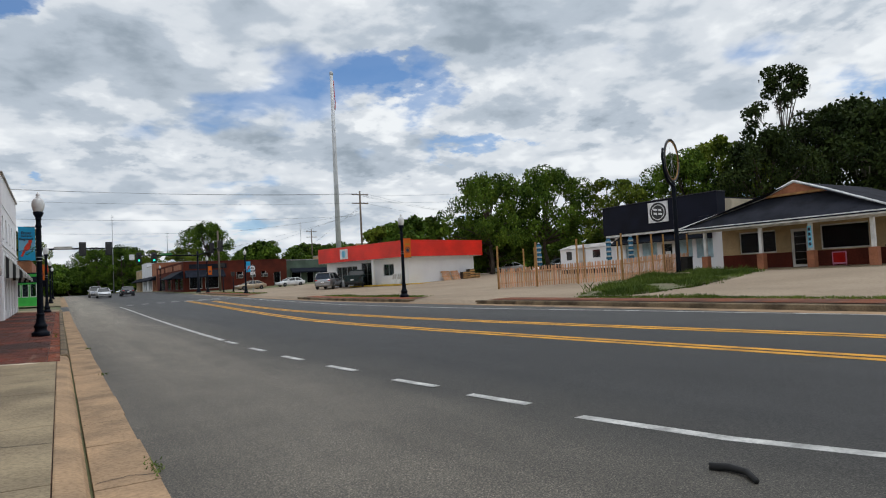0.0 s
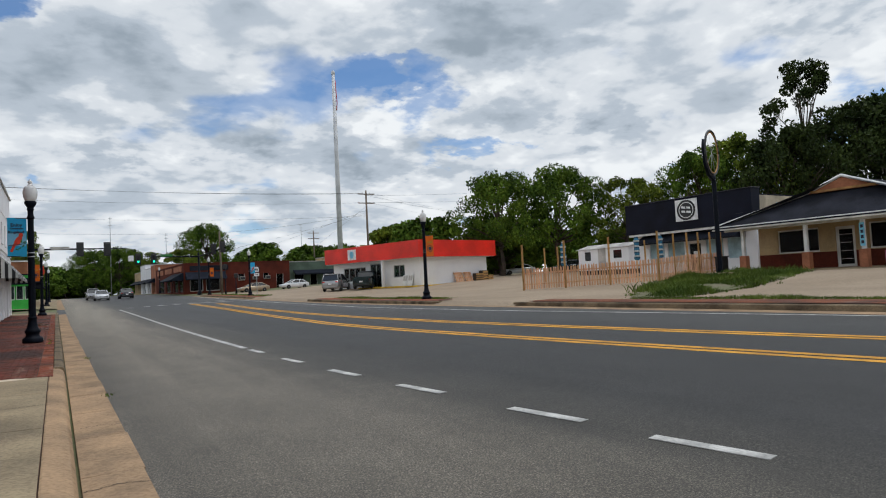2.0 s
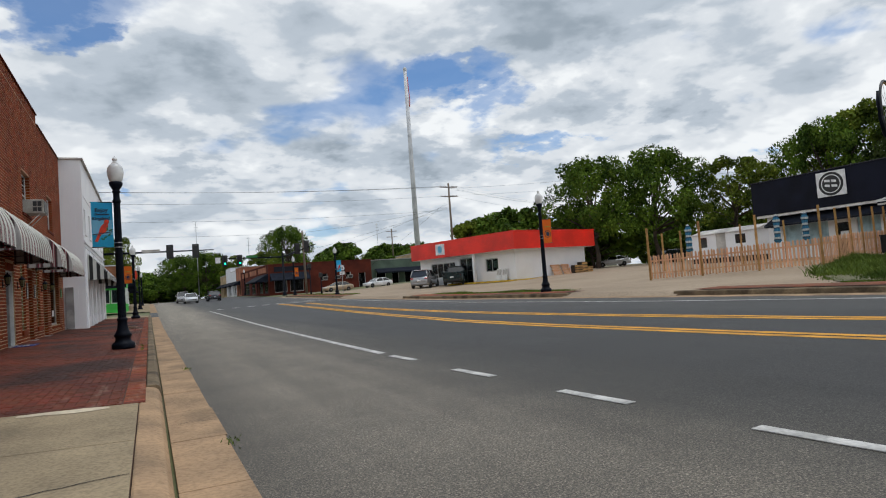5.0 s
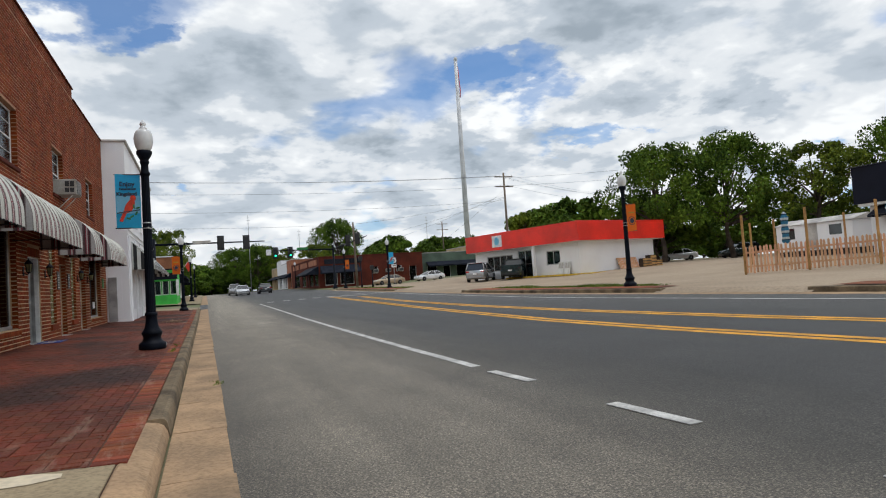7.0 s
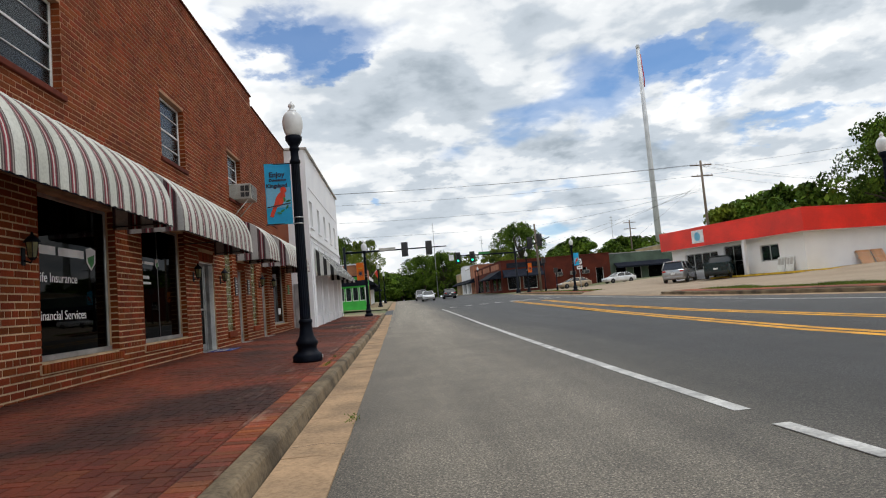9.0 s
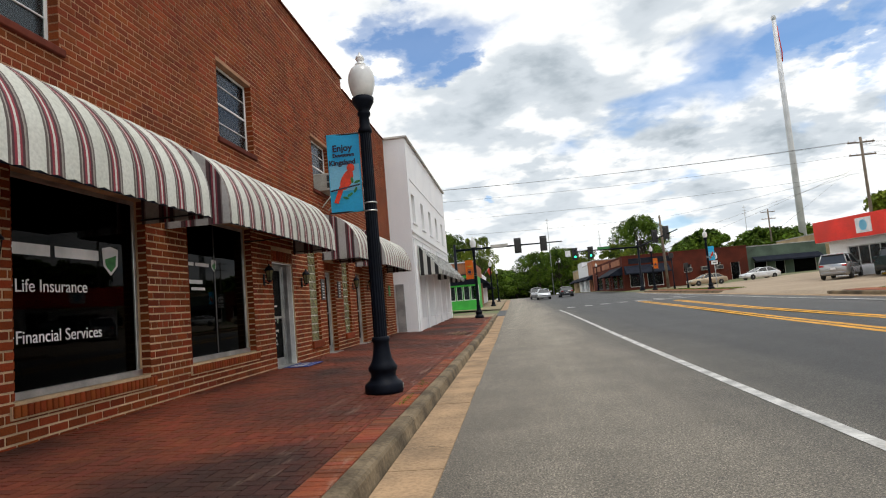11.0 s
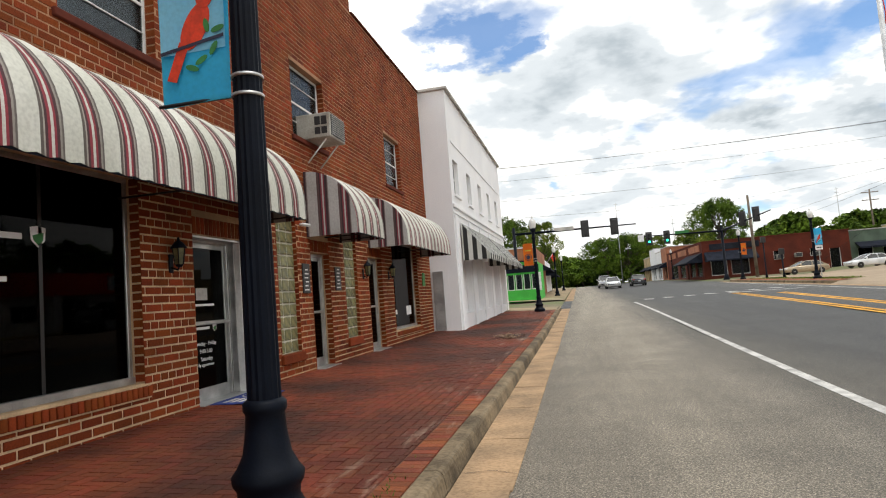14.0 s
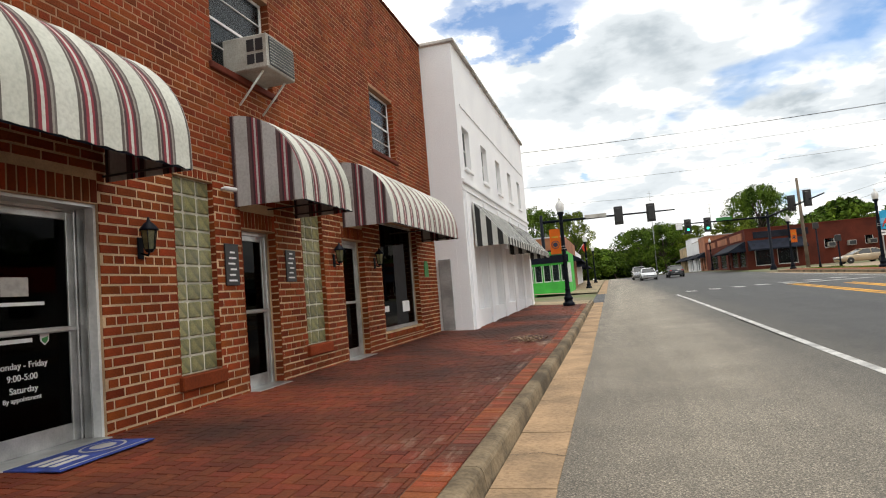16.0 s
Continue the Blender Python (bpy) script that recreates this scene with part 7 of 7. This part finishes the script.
def shop_block(name, label, x0, x1, y0, y1, z, h, wall, openings_w=(), openings_s=(), cap="coping"):
    """A flat-roofed block; openings in its west front (y, y, z, z) and south front (x, x, z, z)."""
    b = thing(name, label, "building")
    part("west_wall", walled(x0, x0 + 0.3, y0 + 0.31, y1, z, z + h, [(a, c, z + d, z + e) for a, c, d, e in openings_w]), wall, b)
    sw = walled(0, 0.3, x0, x1, z, z + h, [(a, c, z + d, z + e) for a, c, d, e in openings_s])
    sw.v = [(v[1], y0 + v[0], v[2]) for v in sw.v]
    part("south_wall", sw, wall, b)
    part("east_wall", Mesh().box(x1 - 0.3, x1, y0 + 0.31, y1, z, z + h), wall, b)
    part("north_wall", Mesh().box(x0 + 0.31, x1 - 0.31, y1 - 0.3, y1, z, z + h), wall, b)
    part("roof", Mesh().box(x0 + 0.31, x1 - 0.31, y0 + 0.31, y1 - 0.31, z + h - 0.5, z + h - 0.4), M["shingle"], b)
    part("coping", Mesh().box(x0 - 0.06, x1 + 0.06, y0 - 0.06, y0 + 0.3, z + h, z + h + 0.12, 0.01), M[cap], b)
    part("coping", Mesh().box(x0 - 0.06, x0 + 0.3, y0 + 0.3, y1, z + h, z + h + 0.12, 0.01), M[cap], b)
    part("dim_interior", Mesh().box(x0 + 1.6, x0 + 1.7, y0 + 1.7, y1 - 0.4, z, z + h - 0.6), M["room"], b, "near-black board for the gloom of rooms behind the glass")
    part("dim_interior", Mesh().box(x0 + 1.7, x1 - 0.4, y0 + 1.6, y0 + 1.7, z, z + h - 0.6), M["room"], b, "near-black board for the gloom of rooms behind the glass")
    for a, c, d, e in openings_w:
        sash(b, (a, c, z + d, z + e), x0 + 0.15, M["dark_metal"], 1)
    for a, c, d, e in openings_s:
        w = part("window", Mesh().box(a, c, y0 + 0.12, y0 + 0.15, z + d, z + d + 0.08), M["white_trim"], b)
        part("window_frame", Mesh().box(a, a + 0.07, y0 + 0.12, y0 + 0.15, z + d, z + e), M["white_trim"], w)
        part("window_frame", Mesh().box(c - 0.07, c, y0 + 0.12, y0 + 0.15, z + d, z + e), M["white_trim"], w)
        part("pane", Mesh().box(a + 0.07, c - 0.07, y0 + 0.13, y0 + 0.14, z + d + 0.08, z + e), M["glass_clear"], w)
    return b


fz = 0.75
shop_block("corner_brick_block", "long low dark red brick block on the far corner", 15.8, 31.3, 97.0, 126.0, fz, 4.6, M["brick_far"],
           [(98.0, 101.5, 0.6, 2.6), (102.3, 106.0, 0.6, 2.6), (107.0, 108.2, 0, 2.3), (109.5, 114.0, 0.6, 2.6), (116, 122, 0.6, 2.6)],
           [(16.6, 18.4, 0.6, 2.6), (18.8, 20.8, 0.6, 2.6), (23.4, 24.4, 1.9, 2.9), (27.2, 28.0, 2.0, 2.9), (29.2, 30.3, 0.1, 2.7)], "brick_far")
for i in range(3):
    part("sign_band", Mesh().box(15.72, 15.8, 98.5 + i * 9, 105.5 + i * 9, fz + 3.6, fz + 4.4, 0.02), M["brick_orange"], bpy.data.objects["corner_brick_block"], "faded orange sign band")
part("sign_band", Mesh().box(16.6, 22.0, 96.92, 97.0, fz + 3.6, fz + 4.3, 0.02), M["shingle"], bpy.data.objects["corner_brick_block"], "dark sign band")
slope_awning(97.2, 107.5, 15.78, 14.0, fz + 3.4, fz + 2.4, 0.15, M["cloth_dark"], "dark hipped shop awning along the far pavement", group="far awnings")
wa = thing("sloped_awning", "dark sloped awning over the corner windows", "awning", group="far awnings")
part("canopy", Mesh().prism([(96.995, fz + 3.4), (95.5, fz + 2.4), (95.5, fz + 2.25), (95.52, fz + 2.25), (96.995, fz + 3.3)], 0, 16.0, 21.5), M["cloth_dark"], wa)
for u in (16.0, 21.5):
    part("side_panel", Mesh().prism([(96.995, fz + 3.4), (95.5, fz + 2.4), (95.5, fz + 2.25), (96.995, fz + 2.25)], 0, u - 0.01, u + 0.01), M["cloth_dark"], wa)
for i in range(3):
    ac = thing("window_air_conditioner", "small pale air conditioner on the far brick wall", "air conditioner", at=(23.6 + i * 1.9, 96.75, fz + 2.0))
    part("casing", Mesh().box(0, 0.7, -0.35, 0.25, 0, 0.5, 0.02), M["beige_metal"], ac)
    part("grille", Mesh().box(0.05, 0.65, -0.37, -0.35, 0.06, 0.44), M["dark_metal"], ac)
shop_block("sage_shop", "low sage green shop with a dark awning", 31.5, 41.5, 98.5, 112.0, fz + 0.1, 4.4, M["sage"], (), [(32.6, 34.2, 0.5, 2.4), (35.2, 36.4, 0, 2.3), (37.4, 40.2, 0.5, 2.4)])
sa = thing("sloped_awning", "dark awning along the sage green shop", "awning", group="far awnings")
part("canopy", Mesh().prism([(98.495, fz + 3.2), (97.2, fz + 2.6), (97.2, fz + 2.4), (97.24, fz + 2.4), (98.495, fz + 3.1)], 0, 32.4, 40.6), M["cloth_dark"], sa)
shop_block("tan_shop", "taller tan stucco building with a stepped front", 42.0, 52.0, 100.0, 114.0, fz + 0.2, 5.4, M["tan"], (), [(43.2, 44.4, 1.0, 2.4), (46.0, 47.0, 0, 2.2), (48.6, 50.6, 1.0, 2.4)])
part("raised_front", Mesh().box(45.0, 52.0, 100.0, 100.4, fz + 5.61, fz + 7.2), M["tan"], bpy.data.objects["tan_shop"])
for k, (a, b, h, m_, lab) in enumerate(((126.4, 133, 5.6, "brick_orange", "orange brick shop further up the street"), (133.4, 141, 5.2, "white_paint", "white painted shop further up the street"), (141.4, 150, 6.2, "white_paint", "pale two-storey shop further up the street"), (150.4, 162, 5.0, "tan", "tan shop far up the street"))):
    shop_block("street_shop", lab, 15.8, 26.0, a, b, 1.0, h, M[m_], [(a + 0.8, a + 2.8, 0.5, 2.5), (a + 3.6, a + 4.8, 0, 2.4)], [])
    slope_awning(a + 0.5, b - 0.5, 15.78, 14.6, 4.2, 3.5, 0.15, M["cloth_dark"], "small dark shop awning up the street", group="far awnings")
GRN = shop_block("green_shop", "small bright green shop with a row of white windows", -9.0, -1.6, 68.0, 76.0, 0.45, 3.1, M["green"], [(69.0, 71.0, 0.8, 2.2)], [(-4.6 + 0.62 * i, -4.05 + 0.62 * i, 0.95, 2.15) for i in range(5)], "shingle")
part("blind", Mesh().box(-4.7, -1.4, 68.35, 68.37, 1.3, 2.7), M["vinyl"], GRN, "white blinds behind the row of windows")
part("head_band", Mesh().box(-9.0, -1.5, 67.9, 68.0, 2.75, 3.3, 0.01), M["navy"], GRN, "dark band under the roof edge")
shop_block("street_shop", "orange brick shop beyond the green one", -9.0, -2.2, 77.0, 92.0, 0.5, 4.7, M["brick_orange"], [(78.5, 82, 0.5, 2.4), (84, 88, 0.5, 2.4)], [(-6, -5, 2.8, 3.8)], "white_trim")
slope_awning(78.0, 91.0, -2.16, -1.0, 3.9, 3.2, 0.15, M["cloth_dark"], "dark blue awning on the orange brick shop", group="far awnings")
shop_block("street_shop", "white shop beyond the brick one", -10.0, -2.4, 92.5, 110.0, 0.6, 4.2, M["white_paint"], [(94, 98, 0.5, 2.4), (101, 105, 0.5, 2.4)], [])
slope_awning(93.0, 109.0, -2.36, -1.1, 3.6, 3.0, 0.15, M["cloth_dark"], "dark awning on a far shop", group="far awnings")
FL = thing("street_flag", "small flag on a slanted staff over the pavement", "flag", at=(-1.6, 90.0, 3.8))
part("staff", Mesh().tube([(-0.6, 0, 0), (0.6, 0, 1.6)], 0.02, n=6), M["white_trim"], FL)
part("cloth", Mesh().prism([(0.2, 1.05), (0.6, 1.58), (0.75, 0.75), (0.55, 0.3)], 1, -0.01, 0.01), M["scarlet"], FL)

# ---- vehicles ----


def vehicle(name, label, at, rz, body_m, kind="sedan"):
    """Built along +x (front). Stations: x, sill, belt, half-width."""
    L, W, H = {"sedan": (4.75, 0.90, 1.45), "suv": (4.7, 0.93, 1.72), "pickup": (5.3, 0.94, 1.75)}[kind]
    v = thing(name, label, "car" if kind != "pickup" else "pickup truck", at=at, rz=rz)
    belt = {"sedan": 0.92, "suv": 1.05, "pickup": 1.08}[kind]
    hood = {"sedan": 0.86, "suv": 1.02, "pickup": 1.05}[kind]
    st = [(-L / 2, 0.42, belt * 0.78, W * 0.78), (-L / 2 + 0.08, 0.30, belt * 0.97, W * 0.9), (-L / 2 + 0.6, 0.24, belt + 0.06, W * 0.98), (-0.6, 0.22, belt + 0.02, W), (0.7, 0.22, belt, W), (L / 2 - 1.1, 0.22, hood + 0.03, W * 0.98), (L / 2 - 0.35, 0.25, hood - 0.10, W * 0.93), (L / 2 - 0.04, 0.32, hood - 0.22, W * 0.82), (L / 2, 0.42, 0.60, W * 0.74)]
    me = Mesh()
    vs = []
    for x, s, b, w in st:
        vs += [(x, -w * 0.9, s), (x, -w, s + 0.16), (x, -w, b - 0.12), (x, -w * 0.92, b), (x, w * 0.92, b), (x, w, b - 0.12), (x, w, s + 0.16), (x, w * 0.9, s)]
    n = 8
    me.add(vs, [(k * n + i, (k + 1) * n + i, (k + 1) * n + (i + 1) % n, k * n + (i + 1) % n) for k in range(len(st) - 1) for i in range(n)] + [tuple(range(n)), tuple(range(len(vs) - n, len(vs)))], True)
    part("body", me, body_m, v)
    if kind == "sedan":
        cab = [(-2.0, 0), (-1.15, 1), (0.15, 1), (1.15, 0)]
    elif kind == "suv":
        cab = [(-2.25, 0), (-1.9, 1), (0.2, 1), (1.2, 0)]
    else:
        cab = [(-0.75, 0), (-0.6, 1), (0.5, 1), (1.3, 0)]
    wb, wt = W * 0.90, W * 0.70
    g = Mesh()
    gv = [(x, s * (wb if t == 0 else wt), belt if t == 0 else H - 0.05) for x, t in cab for s in (-1, 1)]
    g.add(gv, [(0, 2, 4, 6), (1, 7, 5, 3), (0, 1, 3, 2), (2, 3, 5, 4), (4, 5, 7, 6), (0, 6, 7, 1)])
    gl = part("glasshouse", g, M["car_glass"], v, "dark tinted glass")
    x0, x1 = cab[1][0], cab[2][0]
    part("roof", Mesh().add([(x0 - 0.12, -wt, H - 0.06), (x1 + 0.12, -wt, H - 0.06), (x1 + 0.12, wt, H - 0.06), (x0 - 0.12, wt, H - 0.06), (x0 + 0.1, -wt * 0.8, H), (x1 - 0.1, -wt * 0.8, H), (x1 - 0.1, wt * 0.8, H), (x0 + 0.1, wt * 0.8, H)], [(4, 5, 6, 7), (0, 1, 5, 4), (1, 2, 6, 5), (2, 3, 7, 6), (3, 0, 4, 7), (3, 2, 1, 0)]), body_m, v)
    for (xa, ta), (xb, tb) in ((cab[0], cab[1]), (cab[2], cab[3]), ((0.5 * (x0 + x1) - 0.05, 0), (0.5 * (x0 + x1) - 0.05, 1))):
        for s in (-1, 1):
            pa, pb = (xa, s * (wb if ta == 0 else wt), belt if ta == 0 else H - 0.05), (xb, s * (wb if tb == 0 else wt), belt if tb == 0 else H - 0.05)
            part("pillar", Mesh().tube([pa, pb], 0.045, n=6), body_m, v)
    if kind == "pickup":
        for s in (-1, 1):
            part("bed_side", Mesh().box(-L / 2 + 0.05, -0.8, s * W * 0.9 - 0.04, s * W * 0.9 + 0.04, 1.0, 1.22, 0.02), body_m, v)
        part("tailgate", Mesh().box(-L / 2 - 0.02, -L / 2 + 0.06, -W * 0.85, W * 0.85, 0.6, 1.2, 0.02), body_m, v)
    r = 0.33 if kind == "sedan" else 0.37
    for x in (-L / 2 + 0.95, L / 2 - 0.92):
        for s in (-1, 1):
            m = pose(x, s * (W - 0.10), r, 90)
            w = part("wheel", Mesh().lathe([(r * 0.62, -0.1), (r * 0.95, -0.1), (r, -0.06), (r, 0.06), (r * 0.95, 0.1), (r * 0.62, 0.1)], n=20, m=m), M["rubber"], v)
            part("rim", Mesh().lathe([(0.02, -0.105), (r * 0.62, -0.09), (r * 0.64, 0.0), (r * 0.62, 0.09), (0.02, 0.105)], n=10, m=m, smooth=False), M["rim"], w)
    for s in (-1, 1):
        part("tail_lamp", Mesh().box(-L / 2 - 0.005, -L / 2 + 0.25, s * W * 0.72 - 0.14, s * W * 0.72 + 0.14, belt * 0.8, belt * 0.8 + 0.13, 0.03), M["tail"], v, "red tail lamp")
        part("headlamp", Mesh().box(L / 2 - 0.3, L / 2 - 0.03, s * W * 0.68 - 0.14, s * W * 0.68 + 0.14, 0.60, 0.74, 0.03), M["lamp_lens"], v, "clear headlamp")
        part("mirror", Mesh().box(0.75, 0.9, s * (W + 0.1) - 0.1, s * (W + 0.1) + 0.1, belt, belt + 0.14, 0.03), body_m, v)
    part("bumper", Mesh().box(-L / 2 - 0.03, -L / 2 + 0.1, -W * 0.8, W * 0.8, 0.34, 0.5, 0.03), M["rubber"] if kind == "pickup" else body_m, v)
    part("rear_plate_bar", Mesh().box(-L / 2 - 0.035, -L / 2 - 0.02, -0.16, 0.16, belt * 0.62, belt * 0.62 + 0.12), M["vinyl"], v)
    return v


vehicle("parked_suv", "silver sport utility car parked by the red shop", (24.3, 61.0, lot_z(24.3, 61)), 52, M["car_silver"], "suv")
vehicle("parked_pickup", "dark green pickup truck parked by the red shop", (26.6, 58.6, lot_z(26.6, 58.6)), 52, M["car_green"], "pickup")
far_cars = []
far_cars.append(vehicle("parked_sedan", "tan sedan parked beside the far brick block", (22.0, 83.5, lot_z(22, 81)), 188, M["car_tan"]))
far_cars.append(vehicle("parked_sedan", "white sedan parked near the sage shop", (27.6, 84.0, lot_z(27, 83)), 192, M["car_white"]))
for v in far_cars:
    v.scale = (0.84, 0.84, 0.84)
vehicle("dark_sedan", "glossy black sedan driving away on the far lane", (8.8, 103.0, road_z(8.8, 103)), 90, M["car_black"])
vehicle("white_sedan", "white sedan coming up the street", (5.6, 101.0, road_z(5.6, 101)), -90, M["car_white"])
vehicle("silver_suv", "silver sport utility car behind the white sedan", (5.0, 110.0, road_z(5, 110)), -90, M["car_silver"], "suv")
for x, yy, m_, k in ((66, 54, "car_white", "suv"), (64, 60, "car_silver", "sedan"), (57, 51, "car_black", "suv"), (61, 66, "car_green", "suv"), (56, 71, "car_white", "sedan")):
    vehicle("lot_car", "car parked in the shade behind the snack yard", (x, yy, lot_z(x, yy)), 100 + x, M[m_], k)

# ---- paving bricks, then the wall's bricks ----
solid("paving_bed", sheet([-3.3, -1.5, 0.1], steps(14.0, 51.6, 2.5), walk_z, -0.006), M["joint"], "dark sand joints under the paving bricks", "pavement", "structure")
PAVE = thing("brick_paving", "herringbone red brick paving with worn dark patches", "pavement", kind="structure")
pl_, pw_ = 0.205, 0.1025
PX0, PX1 = -3.28, -0.06
pieces = []
j0, j1 = int(14.0 / pw_), int(51.6 / pw_)
for j in range(j0, j1):
    for i in range(int(PX0 / pw_) - 2, int(PX1 / pw_) + 2):
        k = (i - j) % 4
        if k == 0:
            pieces.append((i * pw_, (i + 2) * pw_, j * pw_, (j + 1) * pw_))
        elif k == 3:
            pieces.append((i * pw_, (i + 1) * pw_, j * pw_, (j + 2) * pw_))
clip = []
for a, b, c, d in pieces:
    a, b, c, d = max(a, PX0), min(b, PX1), max(c, 14.0), min(d, 51.6)
    if b - a > 0.02 and d - c > 0.02:
        clip.append((a, b, c, d))
edge = [(-0.055, 0.165, y_, y_ + pw_) for y_ in steps(14.0, 51.5, pw_)[:-1]]


def paving(parts_, gap=0.005, lift=0.004):
    rng = np.random.default_rng(9)
    vs, fs = [], []
    for a, b, c, d in parts_:
        a, b, c, d = a + gap / 2, b - gap / 2, c + gap / 2, d - gap / 2
        t = lift * rng.uniform(0.2, 1.0)
        tilt = rng.uniform(-0.002, 0.002, 4)
        o = len(vs)
        e = 0.004
        vs += [(a, c, walk_z(a, c) - 0.008), (b, c, walk_z(b, c) - 0.008), (b, d, walk_z(b, d) - 0.008), (a, d, walk_z(a, d) - 0.008)]
        vs += [(a + e, c + e, walk_z(a, c) + t + tilt[0]), (b - e, c + e, walk_z(b, c) + t + tilt[1]), (b - e, d - e, walk_z(b, d) + t + tilt[2]), (a + e, d - e, walk_z(a, d) + t + tilt[3])]
        fs += [(o + 4, o + 5, o + 6, o + 7), (o, o + 1, o + 5, o + 4), (o + 1, o + 2, o + 6, o + 5), (o + 2, o + 3, o + 7, o + 6), (o + 3, o, o + 4, o + 7)]
    me = Mesh()
    me.v, me.f = vs, fs
    return me


near = [p for p in clip if 25.2 < p[2] < 28.4 and -1.2 < p[0] < -0.2][:280]
rest = [p for p in clip if p not in set(near)]
for p in near:
    b = new("paving_brick", plain_data(paving([p]), "paving_brick", M["paver"]))
    b.parent = PAVE
f = new("paving_field", plain_data(paving(rest), "paving_field", M["paver"]))
f.parent = PAVE
tagged(f, kind="stuff")
f = new("paving_border", plain_data(paving(edge), "paving_border", M["paver_edge"]))
f.parent = PAVE
tagged(f, "bright orange soldier course along the kerb", kind="stuff")

low_b = courses(Y0, Y1, 0.2, 3.0, [(o[0], o[1], o[2], min(o[3] + 0.25, 3.0)) for o in low], 0.27, 0.0965, 0.021)
for o in low:
    top = min(o[3] + 0.24, 2.995)
    if top - o[3] > 0.1:
        n = max(3, round((o[1] - o[0]) / 0.088))
        w = (o[1] - o[0]) / n
        low_b += [(o[0] + k * w + 0.009, o[0] + (k + 1) * w - 0.009, o[3] + 0.012, top - 0.012) for k in range(n)]
up_b = courses(Y0, Y1, 3.01, TOP_B - 0.02, UPPER, 0.25, 0.0865, 0.017) + courses(Y0, STEP_Y, TOP_B, TOP_A, [], 0.25, 0.0865, 0.017)
near = [p for p in low_b if 28.1 < p[0] < 29.2 or 29.85 < p[0] < 30.4][:300]
ns = set(near)
shared = {}
for a, b, c, d in near:
    key = round(b - a, 3)
    if key not in shared:
        shared[key] = plain_data(brick_field([(-(b - a) / 2, (b - a) / 2, -(d - c) / 2, (d - c) / 2)], 0, 0.009), "brick", M["brick"])
    o = part("brick", shared[key], None, SHOP)
    o.matrix_basis = pose(FX, (a + b) / 2, (c + d) / 2)
f = new("brickwork", plain_data(brick_field([p for p in low_b if p not in ns], FX, 0.009), "brickwork", M["brick"]))
f.parent = SHOP
tagged(f, kind="stuff")
f = new("upper_brickwork", plain_data(brick_field(up_b, FX, 0.005), "upper_brickwork", M["brick"]))
f.parent = SHOP
tagged(f, kind="stuff")


def reveal_bricks(o, depth):
    """Brick returns at the sides of an opening."""
    out = []
    for z in steps(o[2] + 0.01, o[3], 0.0965)[:-1]:
        out.append((z + 0.01, z + 0.086))
    me = Mesh()
    for a, b in out:
        me.box(FX - depth, FX + 0.006, o[0] - 0.001, o[0] + 0.006, a, b)
        me.box(FX - depth, FX + 0.006, o[1] - 0.006, o[1] + 0.001, a, b)
    r = part("reveal_brickwork", me, M["brick"], SHOP)
    tagged(r, kind="stuff")


for o in OPEN:
    if o != DOORS[1]:
        reveal_bricks(o, 0.11)
